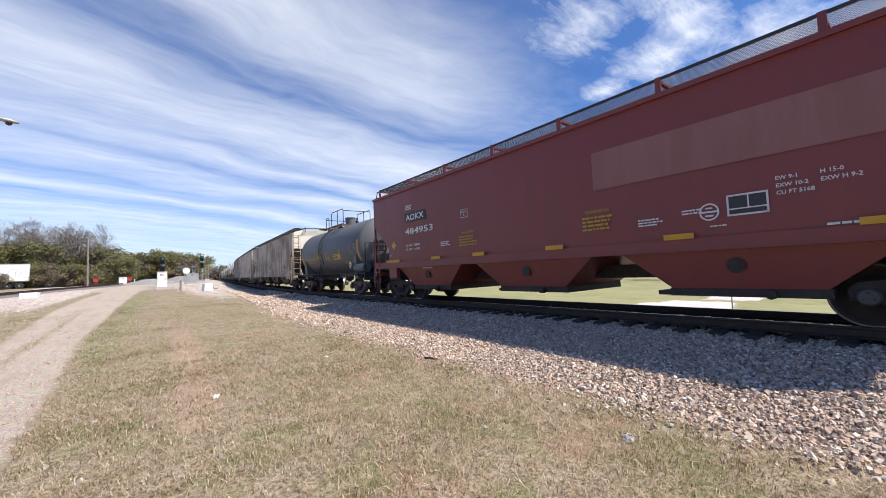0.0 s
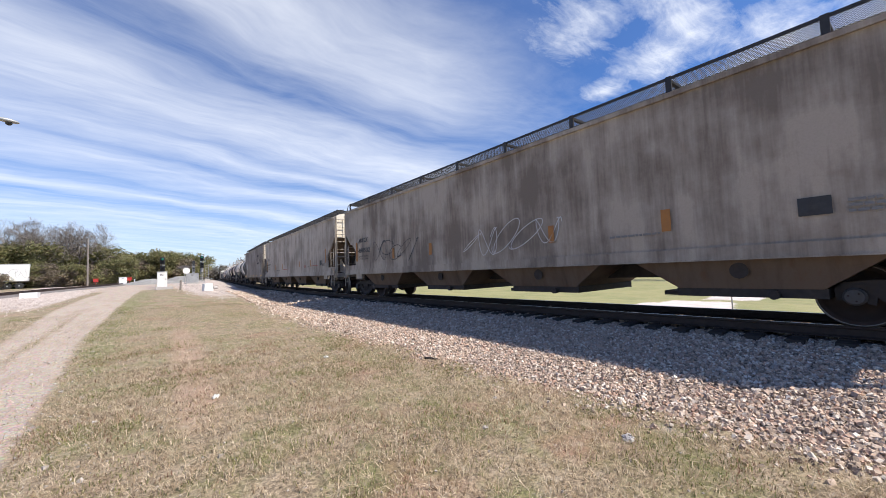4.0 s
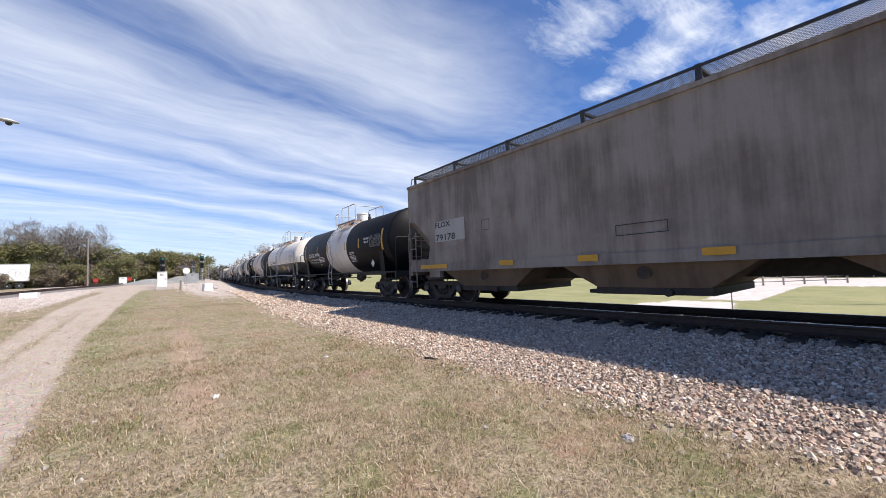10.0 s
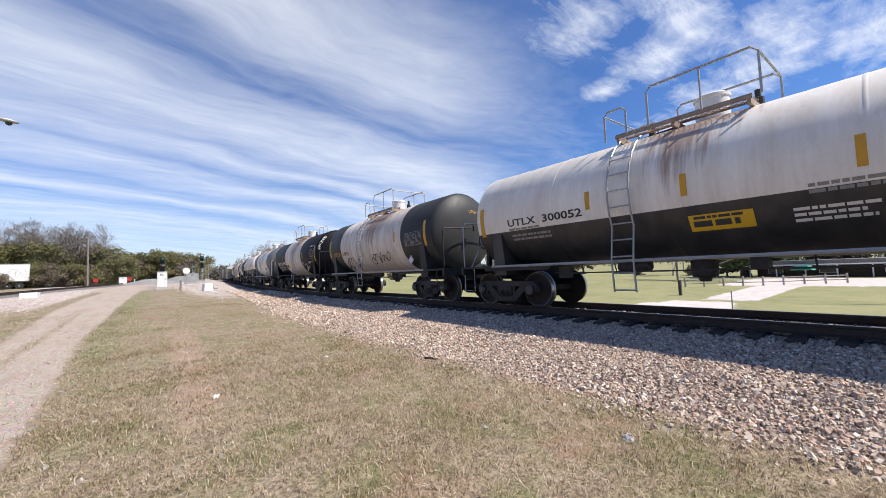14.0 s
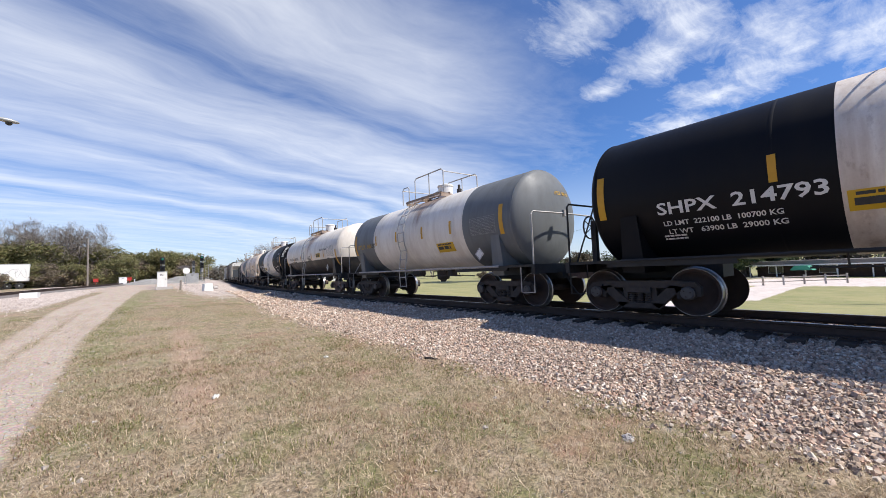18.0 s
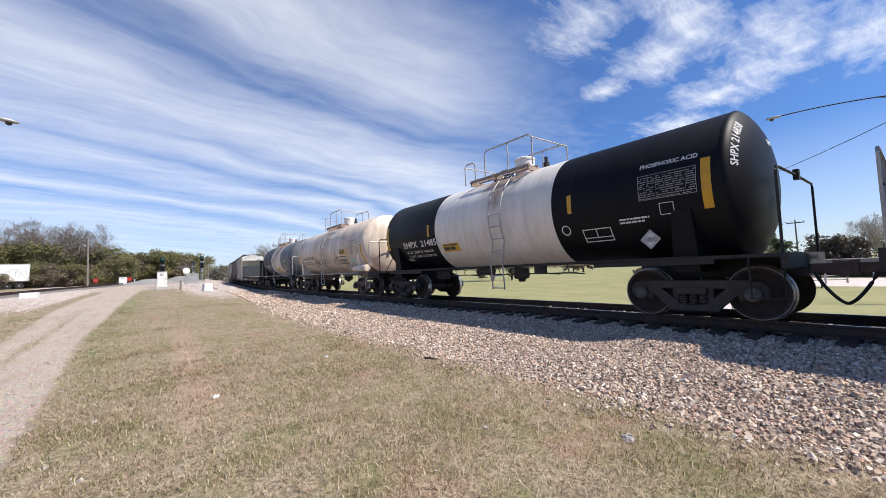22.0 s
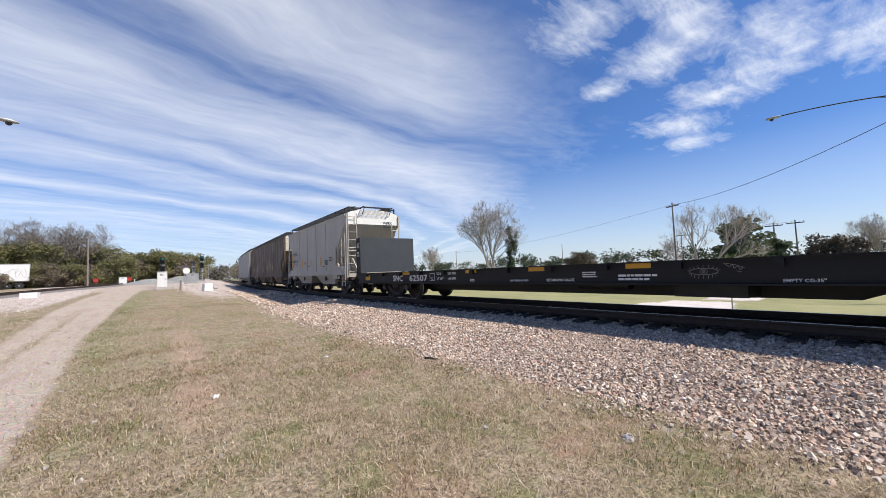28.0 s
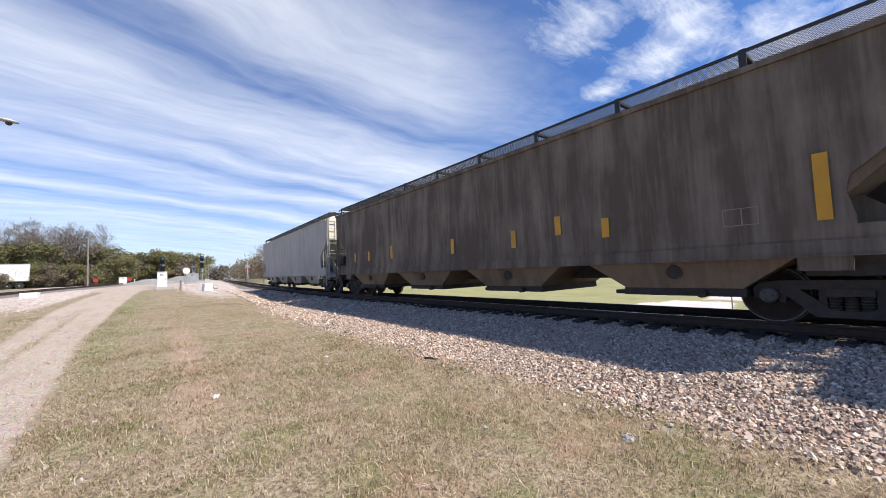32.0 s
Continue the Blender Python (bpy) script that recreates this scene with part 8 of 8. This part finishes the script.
def street_lamp(pole_xy, head, height, label):
    """Pole with a long curved arm that carries the lamp head."""
    px, py = pole_xy
    t = thing("street_lamp", label, "street lamp", "street lamps", at_ground(px, py))
    g = ground_z(px, py) - 0.03
    hx, hy, hz = head[0] - px, head[1] - py, height - g
    part("pole", Shape().tube([(0, 0, 0), (0, 0, hz - 0.2)], [0.13, 0.09], 9), GALV, t)
    arm = Shape()
    pts = [(hx * q, hy * q, hz + 0.55 * math.sin(q * math.pi * 0.62) * 1.2 - 0.28 + 0.03 * q) for q in [k / 12 for k in range(13)]]
    arm.tube(pts, 0.035, 7)
    arm.tube([(0, 0, hz - 1.0), pts[6]], 0.025, 6)
    part("arm", arm, STEEL_DARK, t)
    d = Vector((hx, hy, 0)).normalized()
    e = Vector(pts[-1])
    sh = Shape()
    rings = []
    for q, w, hgt in ((-0.02, 0.05, 0.05), (0.12, 0.10, 0.08), (0.38, 0.15, 0.10), (0.62, 0.12, 0.07), (0.72, 0.04, 0.03)):
        c = e + d * q + Vector((0, 0, -0.06 * q))
        n = Vector((-d.y, d.x, 0))
        rings.append([tuple(c + n * (w * math.cos(a)) + Vector((0, 0, hgt * math.sin(a)))) for a in [2 * math.pi * k / 10 for k in range(10)]])
    sh.loft(rings)
    hd = part("lamp_head", sh, GALV, t, "grey cobra-head luminaire", smooth=50)
    ln = Shape()
    c = e + d * 0.42 + Vector((0, 0, -0.12))
    ln.lathe([(c.z - 0.10, 0.04), (c.z - 0.06, 0.10), (c.z + 0.02, 0.12)], (c.x, c.y, 0), "z", 12)
    part("lens", ln, DARK_LENS, hd)


street_lamp((3.0, 34.6), (-5.2, 32.6), 10.35, "grey street lamp with a long curved arm behind the track")
street_lamp((-22.5, -8.2), (-23.35, -5.0), 8.28, "grey street lamp with a short arm beside the drive")


# ---- parked trailer ----
def trailer():
    t = thing("semi_trailer", "white box semi-trailer with graffiti, parked beyond the second track", "trailer", "", at_ground(-91.2, -21.9, radians(90 + 6)))
    z0, h, L = 1.25, 2.75, 13.4
    part("box", Shape().box(-L / 2, L / 2, -1.28, 1.28, z0, z0 + h), WHITE_PAINT, t)
    part("bottom_rail", Shape().box(-L / 2 - 0.01, L / 2 + 0.01, -1.30, 1.30, z0 - 0.14, z0 + 0.02), STEEL_DARK, t)
    part("top_rail", Shape().box(-L / 2 - 0.01, L / 2 + 0.01, -1.30, 1.30, z0 + h - 0.02, z0 + h + 0.07), GALV, t)
    for x in (L / 2 - 2.4, L / 2 - 1.1):
        for y in (-1.05, 1.05):
            w = part("wheel", Shape().lathe([(y - 0.28, 0.30), (y - 0.26, 0.5), (y + 0.26, 0.5), (y + 0.28, 0.30)], (x, 0, 0.52), "y", 20), RUBBER, t, "black tyre")
            part("rim", Shape().lathe([(y - 0.285, 0.02), (y - 0.27, 0.28), (y + 0.285, 0.28), (y + 0.29, 0.02)], (x, 0, 0.52), "y", 16), GALV, w)
    part("bogie", Shape().box(L / 2 - 3.2, L / 2 - 0.5, -0.6, 0.6, 0.5, z0 - 0.12), STEEL_BLACK, t)
    for y in (-0.6, 0.6):
        part("landing_leg", Shape().box(-L / 2 + 2.6, -L / 2 + 2.75, y - 0.06, y + 0.06, 0.05, z0 - 0.1), STEEL_DARK, t)
    on = lambda x, z: (x, -1.285, z)
    gr = Shape()
    bars(gr, L / 2 - 7.0, z0 + 1.4, 2.6, 2, 0.1, on, seed=3)
    part("lettering", gr, GREY_MARK, t)
    scrawl(t, GREY_MARK, on, L / 2 - 3.0, z0 + 0.7, 2.4, 1.5, 71, 0.028, 3)


trailer()


# ---- behind the track: house, white building, fence, posts ----
SIDING = plain("dark_board_siding", (0.060, 0.036, 0.028), (0.10, 0.062, 0.046), 0.85, 3.0, bumpy=0.4)
ROOFING = plain("grey_shingles", (0.13, 0.12, 0.115), (0.21, 0.195, 0.185), 0.9, 5.0, bumpy=0.5)
GLASS = plain("window_glass", (0.03, 0.035, 0.04), (0.05, 0.055, 0.06), 0.08, 2.0, bumpy=0.0)
GREEN_CLOTH = plain("green_awning", (0.03, 0.22, 0.15), (0.05, 0.28, 0.19), 0.8, 3.0)


def house():
    t = thing("porch_house", "long low dark brown house with a white-edged porch", "house", "", at_ground(-5.5, 68.0, radians(-6)))
    part("wall", Shape().box(-9.5, 14, 0, 7, 0, 1.62), SIDING, t)
    part("roof", Shape().prism([(-10.2, 1.68), (14.8, 1.68), (14.0, 2.2), (-9.4, 2.2)], -2.3, 7.4), ROOFING, t)
    part("fascia", Shape().box(-10.3, 14.9, -2.38, -2.3, 1.56, 1.72), WHITE_PAINT, t, "white porch fascia")
    for k in range(9):
        x = -9.6 + 2.9 * k
        part("porch_post", Shape().box(x - 0.06, x + 0.06, -2.2, -2.08, 0, 1.62), WHITE_PAINT, t, "white porch post")
    for x in (-7.4, -2.2, 3.4, 8.6):
        w = part("window", Shape().box(x - 0.75, x + 0.75, -0.03, 0.0, 0.55, 1.4), GLASS, t)
        f = Shape()
        for a in ((x - 0.82, x - 0.75, 0.5, 1.45), (x + 0.75, x + 0.82, 0.5, 1.45), (x - 0.75, x + 0.75, 1.4, 1.45), (x - 0.75, x + 0.75, 0.5, 0.55)):
            f.box(a[0], a[1], -0.06, 0.0, a[2], a[3])
        part("window_frame", f, WHITE_PAINT, w)
    part("door", Shape().box(5.6, 6.5, -0.04, 0, 0, 1.5), GREY_MARK, t)
    part("awning", Shape().prism([(-4.8, 1.0), (-2.6, 1.0), (-3.1, 1.55), (-4.3, 1.55)], -4.2, -2.6), GREEN_CLOTH, t, "green fabric awning")


house()


def white_building():
    t = thing("white_building", "plain white flat-roofed building with small windows", "building", "", at_ground(-71.4, 25.6, radians(-20)))
    part("wall", Shape().box(-6, 0, -3.6, 4.2, 0, 6.0), WHITE_PAINT, t)
    part("roof", Shape().box(-6.1, 0.1, -3.7, 4.3, 6.0, 6.2), GALV, t)
    for y in (-2.6, -0.9, 1.2, 3.2):
        w = part("window", Shape().box(0, 0.03, y - 0.28, y + 0.28, 2.9, 4.4), GLASS, t)
        part("window_sill", Shape().box(0, 0.08, y - 0.34, y + 0.34, 2.8, 2.9), CONCRETE, w)
    part("downpipe", Shape().tube([(0.08, 0.1, 0), (0.08, 0.1, 6.0)], 0.06, 6), STEEL_DARK, t)


white_building()


def rail_fence():
    t = thing("rail_fence", "low pale split-rail fence beside the gravel yard", "fence", "")
    prev = None
    for k in range(9):
        x, y = -15.5 + 1.35 * k, 44.0 + 1.1 * k
        z = ground_z(x, y)
        part("post", Shape().box(x - 0.07, x + 0.07, y - 0.07, y + 0.07, z - 0.1, z + 0.95), CONCRETE if k % 2 else BARK_PALE, t)
        if prev:
            for h in (0.35, 0.75):
                part("rail", Shape().tube([(prev[0], prev[1], prev[2] + h), (x, y, z + h)], 0.05, 6), BARK_PALE, t)
        prev = (x, y, z)


rail_fence()
solid("field_post", Shape().box(-12.4, -12.2, 33.7, 33.9, ground_z(-12.3, 33.8) - 0.1, ground_z(-12.3, 33.8) + 1.2), BARK_DARK, "short dark wooden post in the field", "post")
solid("thin_marker", Shape().tube([(-3.7, 14.0, ground_z(-3.7, 14) - 0.1), (-3.7, 14.0, ground_z(-3.7, 14) + 0.62)], 0.018, 6), GALV, "thin steel marker rod behind the track", "post")


# ---- motion ----
def car_pose(u, reach, t):
    s = u + run(t)
    a, b = line(s + reach), line(s - reach)
    x, y, z = ((a[k] + b[k]) / 2 for k in range(3))
    turn = math.atan2(a[1] - b[1], a[0] - b[0])
    tilt = math.atan2(a[2] - b[2], 2 * reach)
    return Matrix.Translation((x, y, z)) @ Matrix.Rotation(turn, 4, "Z") @ Matrix.Rotation(-tilt, 4, "Y")


def motions():
    for car, u, reach in CARS:
        walk(car, [(t, car_pose(u, reach, t)) for t in range(33)])
    step = 2.0 / FPS
    for w, u, x in SPINS:
        # turned while the car is near; far off it only rides along
        times = [k * step for k in range(int(32.0 / step) + 1)]
        near = [t for t in times if -62.0 < u + x + run(t) < 8.0]
        rows, base = [], None
        for t in [0.0] + near + [32.0]:
            if rows and t <= rows[-1][0]:
                continue
            tt = min(max(t, near[0] if near else 0.0), near[-1] if near else 0.0)
            if base is None:
                base = run(tt)
            rows.append((t, pose(x, 0, 0.457, 0, math.degrees((run(tt) - base) / 0.457) % 360.0, 0)))
        walk(w, rows)


motions()
